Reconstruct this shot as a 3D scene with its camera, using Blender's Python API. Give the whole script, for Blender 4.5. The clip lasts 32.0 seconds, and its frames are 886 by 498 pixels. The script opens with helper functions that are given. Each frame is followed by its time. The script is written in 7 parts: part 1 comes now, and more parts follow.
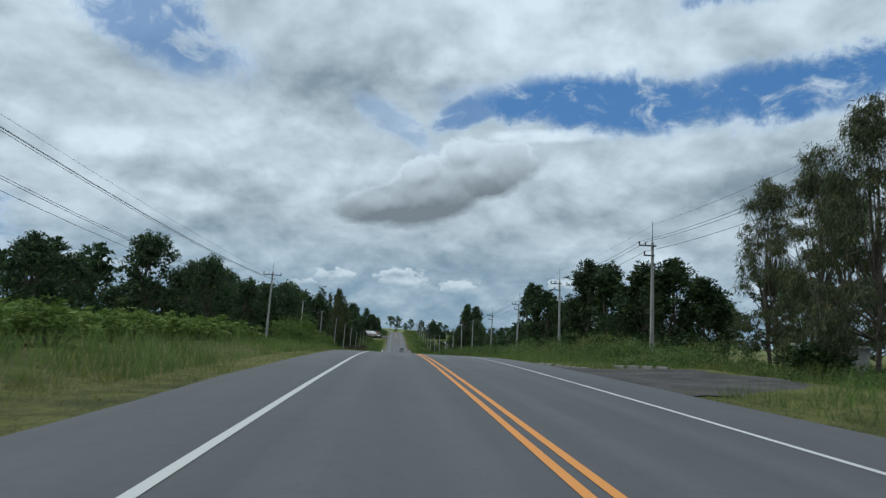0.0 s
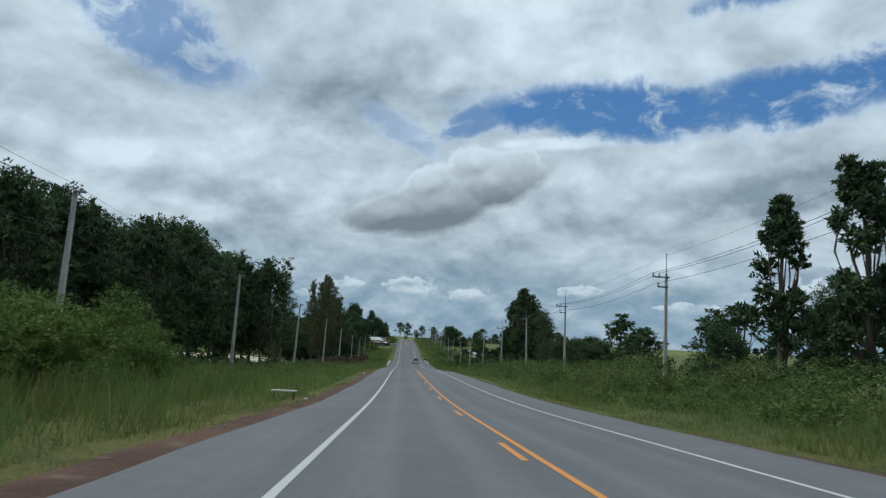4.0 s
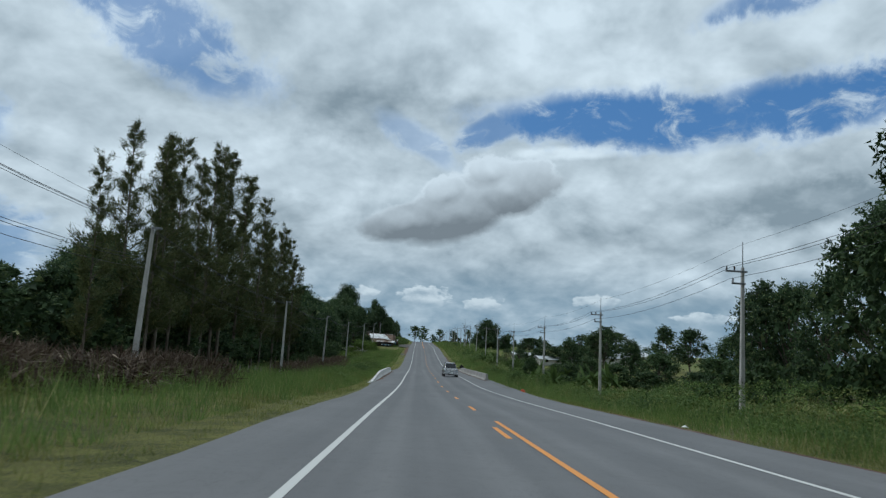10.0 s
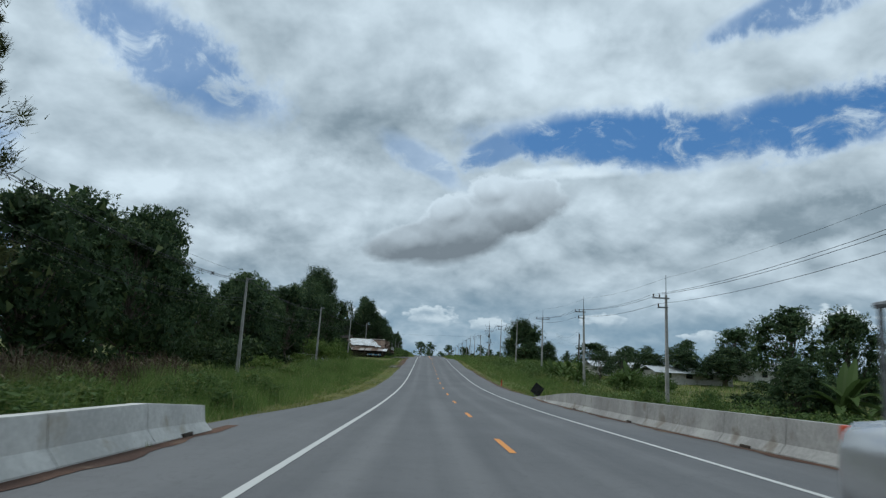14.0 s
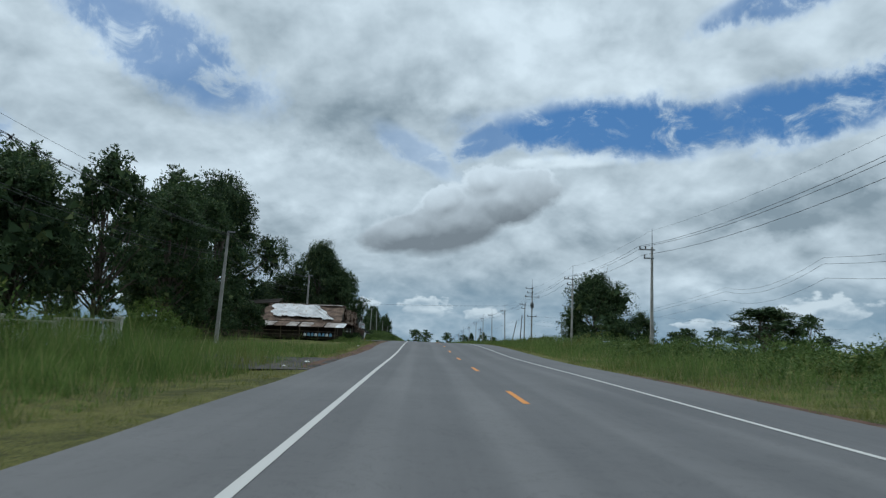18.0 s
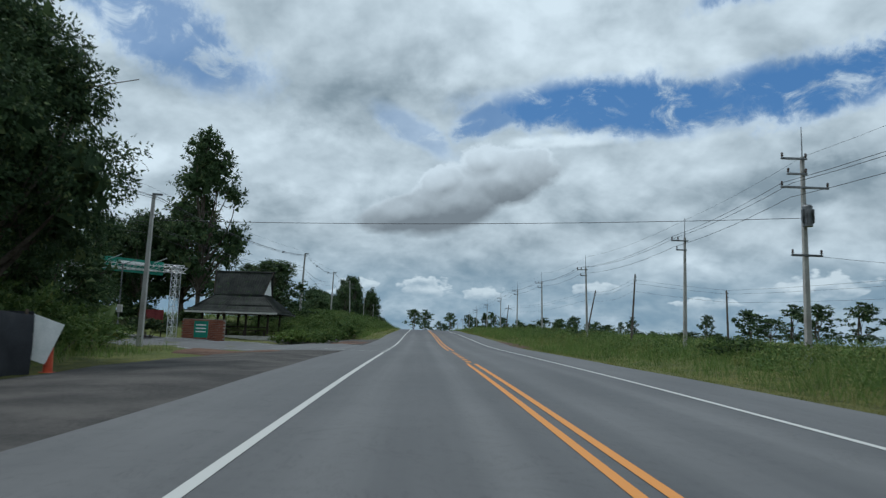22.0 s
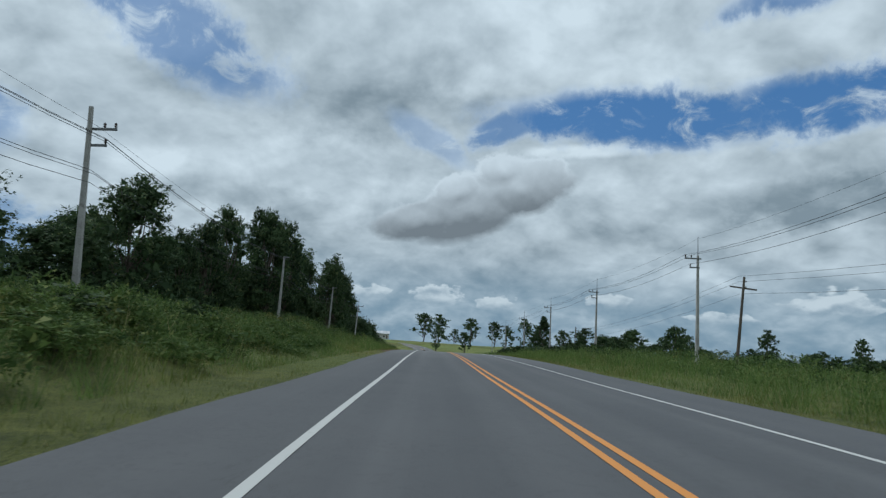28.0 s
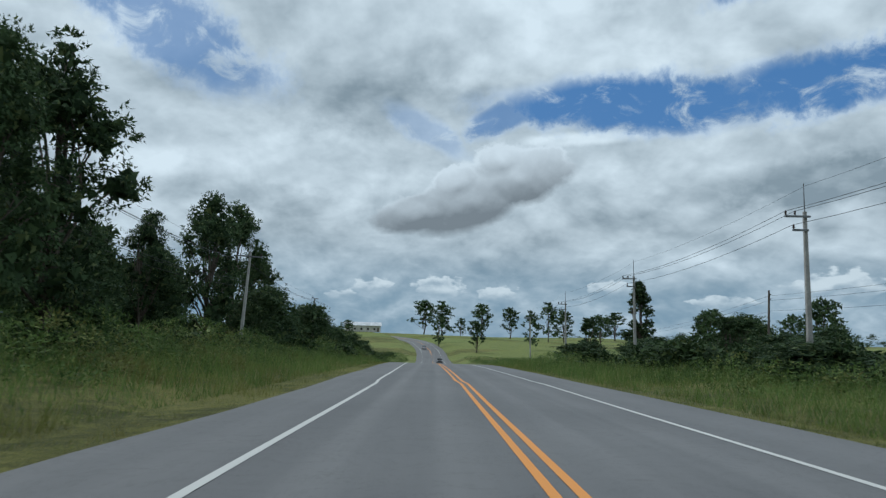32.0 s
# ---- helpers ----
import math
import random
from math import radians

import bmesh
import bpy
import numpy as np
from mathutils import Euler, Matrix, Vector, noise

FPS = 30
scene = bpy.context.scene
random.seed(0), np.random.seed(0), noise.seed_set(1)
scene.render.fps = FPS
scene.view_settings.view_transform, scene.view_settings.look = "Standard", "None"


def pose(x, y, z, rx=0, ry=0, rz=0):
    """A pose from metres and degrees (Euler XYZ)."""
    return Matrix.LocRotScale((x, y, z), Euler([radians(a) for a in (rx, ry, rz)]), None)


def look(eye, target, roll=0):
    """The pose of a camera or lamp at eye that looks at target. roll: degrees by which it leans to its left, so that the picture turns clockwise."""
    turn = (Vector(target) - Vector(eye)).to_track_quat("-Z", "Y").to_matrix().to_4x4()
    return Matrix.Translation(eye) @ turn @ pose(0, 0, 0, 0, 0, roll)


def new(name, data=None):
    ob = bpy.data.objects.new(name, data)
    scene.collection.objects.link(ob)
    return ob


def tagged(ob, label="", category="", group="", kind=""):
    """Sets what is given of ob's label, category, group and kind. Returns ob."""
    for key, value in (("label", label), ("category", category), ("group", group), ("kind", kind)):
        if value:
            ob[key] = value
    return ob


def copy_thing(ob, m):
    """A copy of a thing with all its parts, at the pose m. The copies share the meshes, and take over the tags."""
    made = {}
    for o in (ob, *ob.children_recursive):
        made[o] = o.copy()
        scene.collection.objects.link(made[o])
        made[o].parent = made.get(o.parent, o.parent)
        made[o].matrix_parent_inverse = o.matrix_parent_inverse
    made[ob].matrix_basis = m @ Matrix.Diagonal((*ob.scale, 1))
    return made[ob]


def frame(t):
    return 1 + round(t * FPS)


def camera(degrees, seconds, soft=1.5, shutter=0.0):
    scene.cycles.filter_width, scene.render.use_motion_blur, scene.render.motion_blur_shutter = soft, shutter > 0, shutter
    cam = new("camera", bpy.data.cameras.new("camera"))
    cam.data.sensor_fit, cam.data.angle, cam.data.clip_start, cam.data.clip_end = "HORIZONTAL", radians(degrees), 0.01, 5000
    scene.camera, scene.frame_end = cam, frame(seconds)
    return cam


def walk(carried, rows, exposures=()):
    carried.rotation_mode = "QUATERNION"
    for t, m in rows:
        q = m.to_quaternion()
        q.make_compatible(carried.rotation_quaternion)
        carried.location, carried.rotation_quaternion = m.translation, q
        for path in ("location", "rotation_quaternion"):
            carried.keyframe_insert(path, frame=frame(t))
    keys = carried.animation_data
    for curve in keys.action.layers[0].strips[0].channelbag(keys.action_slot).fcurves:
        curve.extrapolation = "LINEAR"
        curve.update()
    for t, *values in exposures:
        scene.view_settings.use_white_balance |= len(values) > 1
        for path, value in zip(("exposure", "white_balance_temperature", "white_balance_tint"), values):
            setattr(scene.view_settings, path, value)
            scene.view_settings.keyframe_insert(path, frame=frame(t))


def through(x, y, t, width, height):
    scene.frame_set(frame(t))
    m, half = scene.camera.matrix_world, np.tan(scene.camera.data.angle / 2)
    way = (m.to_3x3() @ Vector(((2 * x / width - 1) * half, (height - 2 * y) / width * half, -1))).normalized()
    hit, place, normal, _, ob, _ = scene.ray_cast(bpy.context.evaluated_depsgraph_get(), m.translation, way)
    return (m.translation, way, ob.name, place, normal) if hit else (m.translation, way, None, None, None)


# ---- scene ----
cam = camera(65.03, 32.0, 1.3, 0.1)
PATH = [
    (0, pose(-1.755, 1.602, 1.250, 96.734, -3.099, -4.011)),
    (0.5, pose(-1.738, 12.528, 1.233, 96.704, -2.838, -4.611)),
    (1, pose(-1.779, 23.451, 1.309, 96.683, -2.236, -5.074)),
    (1.5, pose(-1.879, 34.316, 1.136, 96.772, -2.075, -5.309)),
    (2, pose(-1.986, 45.077, 0.976, 96.954, -2.214, -5.211)),
    (2.5, pose(-2.057, 55.735, 0.678, 97.223, -2.160, -4.794)),
    (3, pose(-2.109, 66.358, 0.329, 97.468, -2.365, -4.238)),
    (3.5, pose(-2.170, 77.028, -0.175, 97.553, -2.516, -3.694)),
    (4, pose(-2.239, 87.814, -0.718, 97.392, -2.805, -3.250)),
    (4.5, pose(-2.265, 98.571, -1.312, 97.064, -2.846, -2.981)),
    (5, pose(-2.276, 109.353, -1.854, 96.896, -2.659, -2.975)),
    (5.5, pose(-2.291, 120.151, -2.348, 96.817, -2.494, -3.108)),
    (6, pose(-2.322, 130.960, -2.734, 96.815, -2.378, -3.257)),
    (6.5, pose(-2.377, 141.772, -3.053, 96.952, -2.342, -3.297)),
    (7, pose(-2.452, 152.580, -3.309, 97.361, -2.596, -3.105)),
    (7.5, pose(-2.513, 163.362, -3.531, 97.719, -3.058, -2.835)),
    (8, pose(-2.547, 174.160, -3.892, 97.912, -3.547, -2.549)),
    (8.5, pose(-2.524, 185.018, -4.130, 97.910, -4.011, -2.323)),
    (9, pose(-2.455, 195.924, -4.483, 97.944, -4.122, -2.214)),
    (9.5, pose(-2.326, 206.900, -4.846, 97.960, -3.541, -2.095)),
    (10, pose(-2.190, 217.945, -5.242, 98.079, -3.089, -2.035)),
    (10.5, pose(-2.056, 229.051, -5.675, 98.375, -2.601, -2.001)),
    (11, pose(-1.940, 240.218, -5.938, 98.489, -2.692, -1.872)),
    (11.5, pose(-1.857, 251.419, -6.418, 98.687, -3.059, -1.574)),
    (12, pose(-1.805, 262.620, -6.836, 98.843, -2.915, -1.345)),
    (12.5, pose(-1.794, 273.812, -7.131, 99.116, -2.867, -1.279)),
    (13, pose(-1.765, 285.016, -7.312, 99.376, -2.931, -1.315)),
    (13.5, pose(-1.696, 296.265, -7.452, 99.712, -3.386, -1.454)),
    (14, pose(-1.649, 307.495, -7.624, 99.678, -2.701, -1.505)),
    (14.5, pose(-1.626, 318.714, -7.788, 99.607, -2.137, -1.464)),
    (15, pose(-1.633, 329.930, -7.956, 99.616, -1.879, -1.328)),
    (15.5, pose(-1.671, 341.148, -8.103, 99.611, -1.795, -1.093)),
    (16, pose(-1.743, 352.375, -8.186, 99.279, -1.740, -0.753)),
    (16.5, pose(-1.845, 363.588, -8.110, 99.090, -1.784, -0.597)),
    (17, pose(-1.951, 374.769, -7.982, 99.050, -1.936, -0.788)),
    (17.5, pose(-2.037, 385.980, -7.745, 99.037, -2.170, -1.308)),
    (18, pose(-2.090, 397.209, -7.428, 98.918, -2.216, -1.916)),
    (18.5, pose(-2.092, 408.414, -7.075, 98.571, -2.135, -2.348)),
    (19, pose(-2.075, 419.561, -6.712, 98.193, -1.997, -2.459)),
    (19.5, pose(-2.082, 430.781, -6.295, 97.871, -1.665, -2.286)),
    (20, pose(-2.081, 442.057, -5.887, 97.532, -1.476, -1.954)),
    (20.5, pose(-2.024, 453.345, -5.376, 97.241, -1.534, -1.780)),
    (21, pose(-1.926, 464.571, -4.922, 97.109, -1.525, -1.825)),
    (21.5, pose(-1.852, 475.646, -4.495, 97.166, -1.631, -1.936)),
    (22, pose(-1.846, 486.614, -4.228, 97.288, -1.837, -1.966)),
    (22.5, pose(-1.896, 497.496, -4.005, 97.371, -2.013, -1.822)),
    (23, pose(-2.017, 508.342, -3.856, 97.181, -1.845, -1.524)),
    (23.5, pose(-2.099, 519.164, -3.690, 96.853, -1.640, -1.372)),
    (24, pose(-2.162, 529.902, -3.559, 96.411, -1.359, -1.298)),
    (24.5, pose(-2.221, 540.618, -3.466, 96.070, -1.266, -1.336)),
    (25, pose(-2.223, 551.282, -3.217, 95.969, -1.562, -0.948)),
    (25.5, pose(-2.195, 561.900, -2.938, 95.961, -2.008, -0.489)),
    (26, pose(-2.177, 572.477, -2.668, 96.010, -2.597, -0.075)),
    (26.5, pose(-2.165, 583.019, -2.484, 96.194, -3.239, 0.099)),
    (27, pose(-2.185, 593.530, -2.281, 96.712, -3.234, -0.102)),
    (27.5, pose(-2.172, 604.064, -2.041, 97.325, -3.167, -0.535)),
    (28, pose(-2.146, 614.635, -1.695, 97.917, -3.266, -1.044)),
    (28.5, pose(-2.129, 625.282, -1.551, 98.305, -3.354, -1.369)),
    (29, pose(-2.126, 635.971, -1.420, 98.444, -3.450, -1.236)),
    (29.5, pose(-2.093, 646.543, -1.293, 98.299, -3.400, -0.673)),
    (30, pose(-1.965, 657.070, -1.120, 97.989, -3.449, -0.043)),
    (30.5, pose(-1.808, 667.566, -1.054, 97.661, -3.006, 0.306)),
    (31, pose(-1.599, 678.099, -0.992, 97.397, -2.418, 0.171)),
    (31.5, pose(-1.426, 688.740, -1.017, 97.246, -2.010, -0.282)),
    (32, pose(-1.313, 699.462, -1.085, 97.228, -1.587, -0.765)),
]
walk(cam, PATH, [(0, 0.0, 5900, 6), (21.5, 0.0, 5900, 6), (24, -0.10, 5900, 6), (28, -0.12, 5900, 6), (30, 0.0, 5900, 6), (32, 0.0, 5900, 6)])


# ---------------------------------------------------------------- node helpers
class Val:
    """A shader value: arithmetic on it adds Math nodes to its tree."""

    def __init__(self, tree, socket):
        self.tree, self.socket = tree, socket

    def op(self, kind, *others, clamp=False):
        n = self.tree.nodes.new("ShaderNodeMath")
        n.operation, n.use_clamp = kind, clamp
        for i, v in enumerate((self, *others)):
            if isinstance(v, Val):
                self.tree.links.new(v.socket, n.inputs[i])
            else:
                n.inputs[i].default_value = v
        return Val(self.tree, n.outputs[0])

    def __add__(self, o): return self.op("ADD", o)
    def __sub__(self, o): return self.op("SUBTRACT", o)
    def __mul__(self, o): return self.op("MULTIPLY", o)
    def __truediv__(self, o): return self.op("DIVIDE", o)
    def top(self, o): return self.op("MAXIMUM", o)
    def low(self, o): return self.op("MINIMUM", o)

    def step(self, a, b):
        n = self.tree.nodes.new("ShaderNodeMapRange")
        n.interpolation_type = "SMOOTHSTEP"
        self.tree.links.new(self.socket, n.inputs[0])
        n.inputs[1].default_value, n.inputs[2].default_value = a, b
        return Val(self.tree, n.outputs[0])


def vector(tree, x, y, z):
    n = tree.nodes.new("ShaderNodeCombineXYZ")
    for i, v in enumerate((x, y, z)):
        if isinstance(v, Val):
            tree.links.new(v.socket, n.inputs[i])
        else:
            n.inputs[i].default_value = v
    return n.outputs[0]


def noise_at(tree, place, scale, detail=4.0, rough=0.55, warp=0.0):
    n = tree.nodes.new("ShaderNodeTexNoise")
    n.inputs["Scale"].default_value, n.inputs["Detail"].default_value = scale, detail
    n.inputs["Roughness"].default_value, n.inputs["Distortion"].default_value = rough, warp
    if place is not None:
        tree.links.new(place, n.inputs["Vector"])
    return Val(tree, n.outputs[0])


def blend(tree, f, a, b):
    """Colour a where f is 0, b where it is 1; each a tuple or a socket."""
    n = tree.nodes.new("ShaderNodeMix")
    n.data_type = "RGBA"
    if isinstance(f, Val):
        tree.links.new(f.socket, n.inputs[0])
    else:
        n.inputs[0].default_value = f
    for i, v in ((6, a), (7, b)):
        if isinstance(v, (tuple, list)):
            n.inputs[i].default_value = (*v, 1)
        else:
            tree.links.new(v, n.inputs[i])
    return n.outputs[2]


def fresh(name, rough=0.8, metal=0.0):
    m = bpy.data.materials.new(name)
    m.use_nodes = True
    b = m.node_tree.nodes["Principled BSDF"]
    b.inputs["Roughness"].default_value, b.inputs["Metallic"].default_value = rough, metal
    b.inputs["Specular IOR Level"].default_value = 0.3
    return m, m.node_tree, b


def coords(tree, kind="Object"):
    return tree.nodes.new("ShaderNodeTexCoord").outputs[kind]


def bump(tree, b, height, strength, distance):
    n = tree.nodes.new("ShaderNodeBump")
    n.inputs["Strength"].default_value, n.inputs["Distance"].default_value = strength, distance
    tree.links.new(height.socket, n.inputs["Height"])
    tree.links.new(n.outputs[0], b.inputs["Normal"])


def surface(name, dark, light, coarse=1.0, fine=20.0, rough=0.8, metal=0.0, relief=0.3, depth=0.01, random_tint=0.0, spots=None):
    """A worn surface: two scales of variation between two colours, fine relief, and stains of a third colour."""
    m, t, b = fresh(name, rough, metal)
    at = coords(t)
    big, small = noise_at(t, at, coarse, 3), noise_at(t, at, fine, 5, 0.65)
    f = (big * 0.6 + small * 0.4).step(0.35, 0.65)
    if random_tint:
        info = t.nodes.new("ShaderNodeObjectInfo")
        f = (f + (Val(t, info.outputs["Random"]) - 0.5) * random_tint).op("ADD", 0.0, clamp=True)
    col = blend(t, f, dark, light)
    if spots:
        col = blend(t, noise_at(t, at, coarse * 2.3, 5, 0.6, 0.4).step(0.55, 0.7), col, spots)
    t.links.new(col, b.inputs["Base Color"])
    bump(t, b, small, relief, depth)
    return m


def foliage(name, dark, light, tip=None, through=0.25, tint=0.5, patchy=False):
    """Leaves: colour varies leaf by leaf and plant by plant, and light comes through."""
    m, t, b = fresh(name, 0.65)
    b.inputs["Specular IOR Level"].default_value = 0.12
    geo, info = t.nodes.new("ShaderNodeNewGeometry"), t.nodes.new("ShaderNodeObjectInfo")
    isle = Val(t, geo.outputs["Random Per Island"])
    f = (isle * (1 - tint * 0.6) + Val(t, info.outputs["Random"]) * tint * 0.6)
    if patchy:
        at = coords(t)
        f = (isle * 0.45 + noise_at(t, at, 0.55, 4, 0.6, 0.6).step(0.32, 0.68) * 0.6).op("ADD", 0.0, clamp=True)
    col = blend(t, f, dark, light)
    if patchy:
        col = blend(t, noise_at(t, at, 0.23, 3, 0.6, 0.5).step(0.54, 0.66) * 0.45, col, (0.20, 0.155, 0.05))
    if tip:
        col = blend(t, isle.step(0.86, 0.98), col, tip)
    t.links.new(col, b.inputs["Base Color"])
    tr = t.nodes.new("ShaderNodeBsdfTranslucent")
    t.links.new(col, tr.inputs["Color"])
    mix = t.nodes.new("ShaderNodeMixShader")
    mix.inputs[0].default_value = through
    t.links.new(b.outputs[0], mix.inputs[1])
    t.links.new(tr.outputs[0], mix.inputs[2])
    t.links.new(mix.outputs[0], t.nodes["Material Output"].inputs[0])
    return m


def asphalt(name, dark, light):
    m, t, b = fresh(name, 0.75)
    at = coords(t)
    sep = t.nodes.new("ShaderNodeSeparateXYZ")
    t.links.new(at, sep.inputs[0])
    x, y = Val(t, sep.outputs[0]), Val(t, sep.outputs[1])
    long = noise_at(t, vector(t, x * 1.0, y * 0.05, 0.0), 1.1, 4, 0.6)
    patch = noise_at(t, at, 0.16, 4, 0.6, 0.5)
    grain = noise_at(t, at, 45.0, 3, 0.7)
    lane = (x.op("ABSOLUTE") - 1.75).op("ABSOLUTE")
    track = (lane - 0.8).op("ABSOLUTE").step(0.45, 0.05)
    shoulder = x.op("ABSOLUTE").step(3.6, 4.6)
    worn = noise_at(t, vector(t, x * 2.6, y * 0.012, 3.0), 1.0, 3, 0.6)
    f = long * 0.40 + patch * 0.4 + grain * 0.25 + track * 0.14 + shoulder * 0.08 + worn * 0.22 - 0.16
    col = blend(t, f.step(0.2, 0.95), dark, light)
    newer = (y.step(50.0, 15.0) + y.step(560.0, 590.0) * y.step(690.0, 640.0)).low(1.0)
    paler = (y.step(40.0, 80.0) * y.step(260.0, 200.0) + y.step(650.0, 700.0)).low(1.0)
    col = blend(t, newer * 0.5, col, (0.052, 0.054, 0.06))
    col = blend(t, paler * 0.13, col, (0.26, 0.255, 0.255))
    crack = noise_at(t, at, 0.9, 6, 0.7, 1.5)
    col = blend(t, (crack - 0.5).op("ABSOLUTE").step(0.012, 0.0) * 0.35, col, (0.03, 0.03, 0.03))
    t.links.new(col, b.inputs["Base Color"])
    t.links.new((grain * 0.25 + 0.58).socket, b.inputs["Roughness"])
    bump(t, b, grain, 0.35, 0.004)
    return m


def paint(name, col, worn, amount=0.5):
    """Road paint, scuffed through to the asphalt in places."""
    m, t, b = fresh(name, 0.65)
    at = coords(t)
    n = noise_at(t, at, 9.0, 6, 0.7)
    soil = noise_at(t, at, 0.8, 3)
    f = (n * 0.7 + soil * 0.4).step(0.62 + 0.1 * (1 - amount), 0.85)
    t.links.new(blend(t, f, col, worn), b.inputs["Base Color"])
    bump(t, b, n, 0.2, 0.003)
    return m


def land(name):
    """The open land: grass of several greens, bare red earth here and there, far crop fields paled as if sunlit."""
    m, t, b = fresh(name, 0.95)
    at = coords(t)
    big, mid, fine = noise_at(t, at, 0.012, 4, 0.6), noise_at(t, at, 0.13, 4, 0.6, 0.6), noise_at(t, at, 6.0, 7, 0.75)
    tuft, blade = noise_at(t, at, 1.1, 5, 0.65, 0.8), noise_at(t, at, 26.0, 4, 0.75)
    col = blend(t, (mid * 0.3 + tuft * 0.4 + blade * 0.45).step(0.46, 0.68), (0.044, 0.052, 0.012), (0.180, 0.178, 0.044))
    col = blend(t, big.step(0.48, 0.62) * 0.6, col, (0.10, 0.14, 0.032))
    col = blend(t, (mid * 0.4 + tuft * 0.3 + fine * 0.35).step(0.56, 0.68) * 0.6, col, (0.17, 0.13, 0.06))
    where = t.nodes.new("ShaderNodeSeparateXYZ")
    t.links.new(at, where.inputs[0])
    # far crop fields in strips, with a patch of sunlight put into their colour
    sunlit_crops = Val(t, where.outputs[1]).step(770.0, 860.0) * noise_at(t, vector(t, Val(t, where.outputs[0]) * 0.4, Val(t, where.outputs[1]), 0.0), 0.045, 2, 0.4).step(0.40, 0.50)
    # low spots between blades go near black: their shade is painted into the colour
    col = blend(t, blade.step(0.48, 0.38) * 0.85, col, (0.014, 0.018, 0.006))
    col = blend(t, sunlit_crops * 0.55, col, (0.17, 0.215, 0.06))
    t.links.new(col, b.inputs["Base Color"])
    bump(t, b, fine * 0.5 + blade * 0.5, 1.0, 0.10)
    return m



# ---------------------------------------------------------------- sky and sun
SUN_UP, SUN_ROUND = 60.0, 290.0     # elevation; azimuth clockwise from the way ahead (+y)
world = bpy.data.worlds.new("sky")
scene.world = world
world.use_nodes = True
wt = world.node_tree
sky = wt.nodes.new("ShaderNodeTexSky")
sky.sky_type, sky.sun_disc = "NISHITA", False
sky.sun_elevation, sky.sun_rotation = radians(SUN_UP), radians(SUN_ROUND)
sep = wt.nodes.new("ShaderNodeSeparateXYZ")
wt.links.new(wt.nodes.new("ShaderNodeTexCoord").outputs["Generated"], sep.inputs[0])
dx_, dy_, dz_ = (Val(wt, sep.outputs[i]) for i in range(3))
AZ = dx_.op("ARCTAN2", dy_) * 57.29578
EL = dz_.op("ARCSINE") * 57.29578
lift_ = EL.top(-3.0) + 9.0
pa, pe = AZ / 25.0, lift_.op("LOGARITHM", 2.71828)      # clouds flatten towards the horizon


def deck(scale, detail, rough, up=0.0, across=0.0, warp=0.0, wide=1.0):
    return noise_at(wt, vector(wt, pa * wide + across, pe + up, 0.0), scale, detail, rough, warp)


turb, turb2, turb3 = deck(7.0, 6, 0.6, 3.0) - 0.5, deck(3.0, 5, 0.55, 7.0) - 0.5, deck(24.0, 5, 0.6, 11.0) - 0.5


def patch(az, el, wide, high, lean=0.0, rag=1.0):
    """1 in the middle of a ragged ellipse in the sky, falling to 0 at its rim and below that outside."""
    a, e = AZ - az, EL - el
    e = e - a * lean
    a, e = a / wide + turb * rag + turb3 * (rag * 0.5), e / high + turb2 * rag * 1.2 + turb * (rag * 1.1) + turb3 * (rag * 0.6)
    return (a * a + e * e).op("SQRT") * -1.0 + 1.0


# blue gaps in the deck
gap = patch(16.5, 18.7, 13.5, 2.5, -0.01, 0.8).step(-0.2, 0.45)
for az, el, wide, high, lean, amount in ((31, 19.2, 10, 2.6, 0.06, 1.0), (-22.0, 22.6, 8.5, 3.4, -0.4, 0.75), (-1.0, 16.8, 4.2, 1.5, -0.5, 0.45),
                                         (30.0, 27.2, 8, 1.6, 0.15, 0.8), (-34, 5.0, 6, 4.5, 0.0, 0.7), (5.5, 18.0, 3.6, 1.5, 0.3, 0.8), (-36, 14, 5, 3, 0, 0.6)):
    gap = gap.top(patch(az, el, wide, high, lean, 0.9).step(-0.2, 0.45) * amount)
gap = gap * (deck(11.0, 7, 0.62, 2.0, 5.0, 0.5, 0.6).step(0.50, 0.70) * -0.75 + 1.0)
# light on the clouds: the deck lies flat overhead, thin rims are bright, thick middles and undersides grey
zz = dz_.top(0.0) + 0.50
PU, PV = dx_ / zz, dy_ / zz


def plane(scale, detail, rough, up=0.0, z=0.0, warp=0.0):
    return noise_at(wt, vector(wt, PU + z * 1.7, PV + up, z), scale, detail, rough, warp)


def heaped(up):
    """How thick the deck is, in rounded heaps with creases between; up looks further up the sky."""
    return plane(2.3, 3, 0.5, up, 1.0) * 0.8 + plane(6.0, 8, 0.54, up, 2.0, 0.4) * 0.75 + (plane(8.5, 4, 0.5, up, 4.0) - 0.5).op("ABSOLUTE") * 0.75


fine_now, fine_up = deck(9.0, 5, 0.5, 4.0), deck(9.0, 5, 0.5, 4.035)
thick_now = heaped(0.0)
relief = thick_now - heaped(-0.075)
lum = relief * 1.35 - (plane(2.3, 3, 0.5, 0.0, 1.0) - 0.5) * 0.7 + 0.63
lum = lum + (gap.step(0.0, 0.35) - gap.step(0.35, 0.8)) * 0.22
lum = lum - patch(-3.0, 18.6, 10, 2.8, 0.06, 0.8).step(-0.3, 0.8) * 0.36
lum = lum - patch(30, 12.0, 8, 2.4, 0.08, 0.8).step(-0.1, 0.6) * 0.40 - patch(-14, 10.6, 6.5, 1.5, 0.0, 0.7).step(-0.1, 0.6) * 0.34
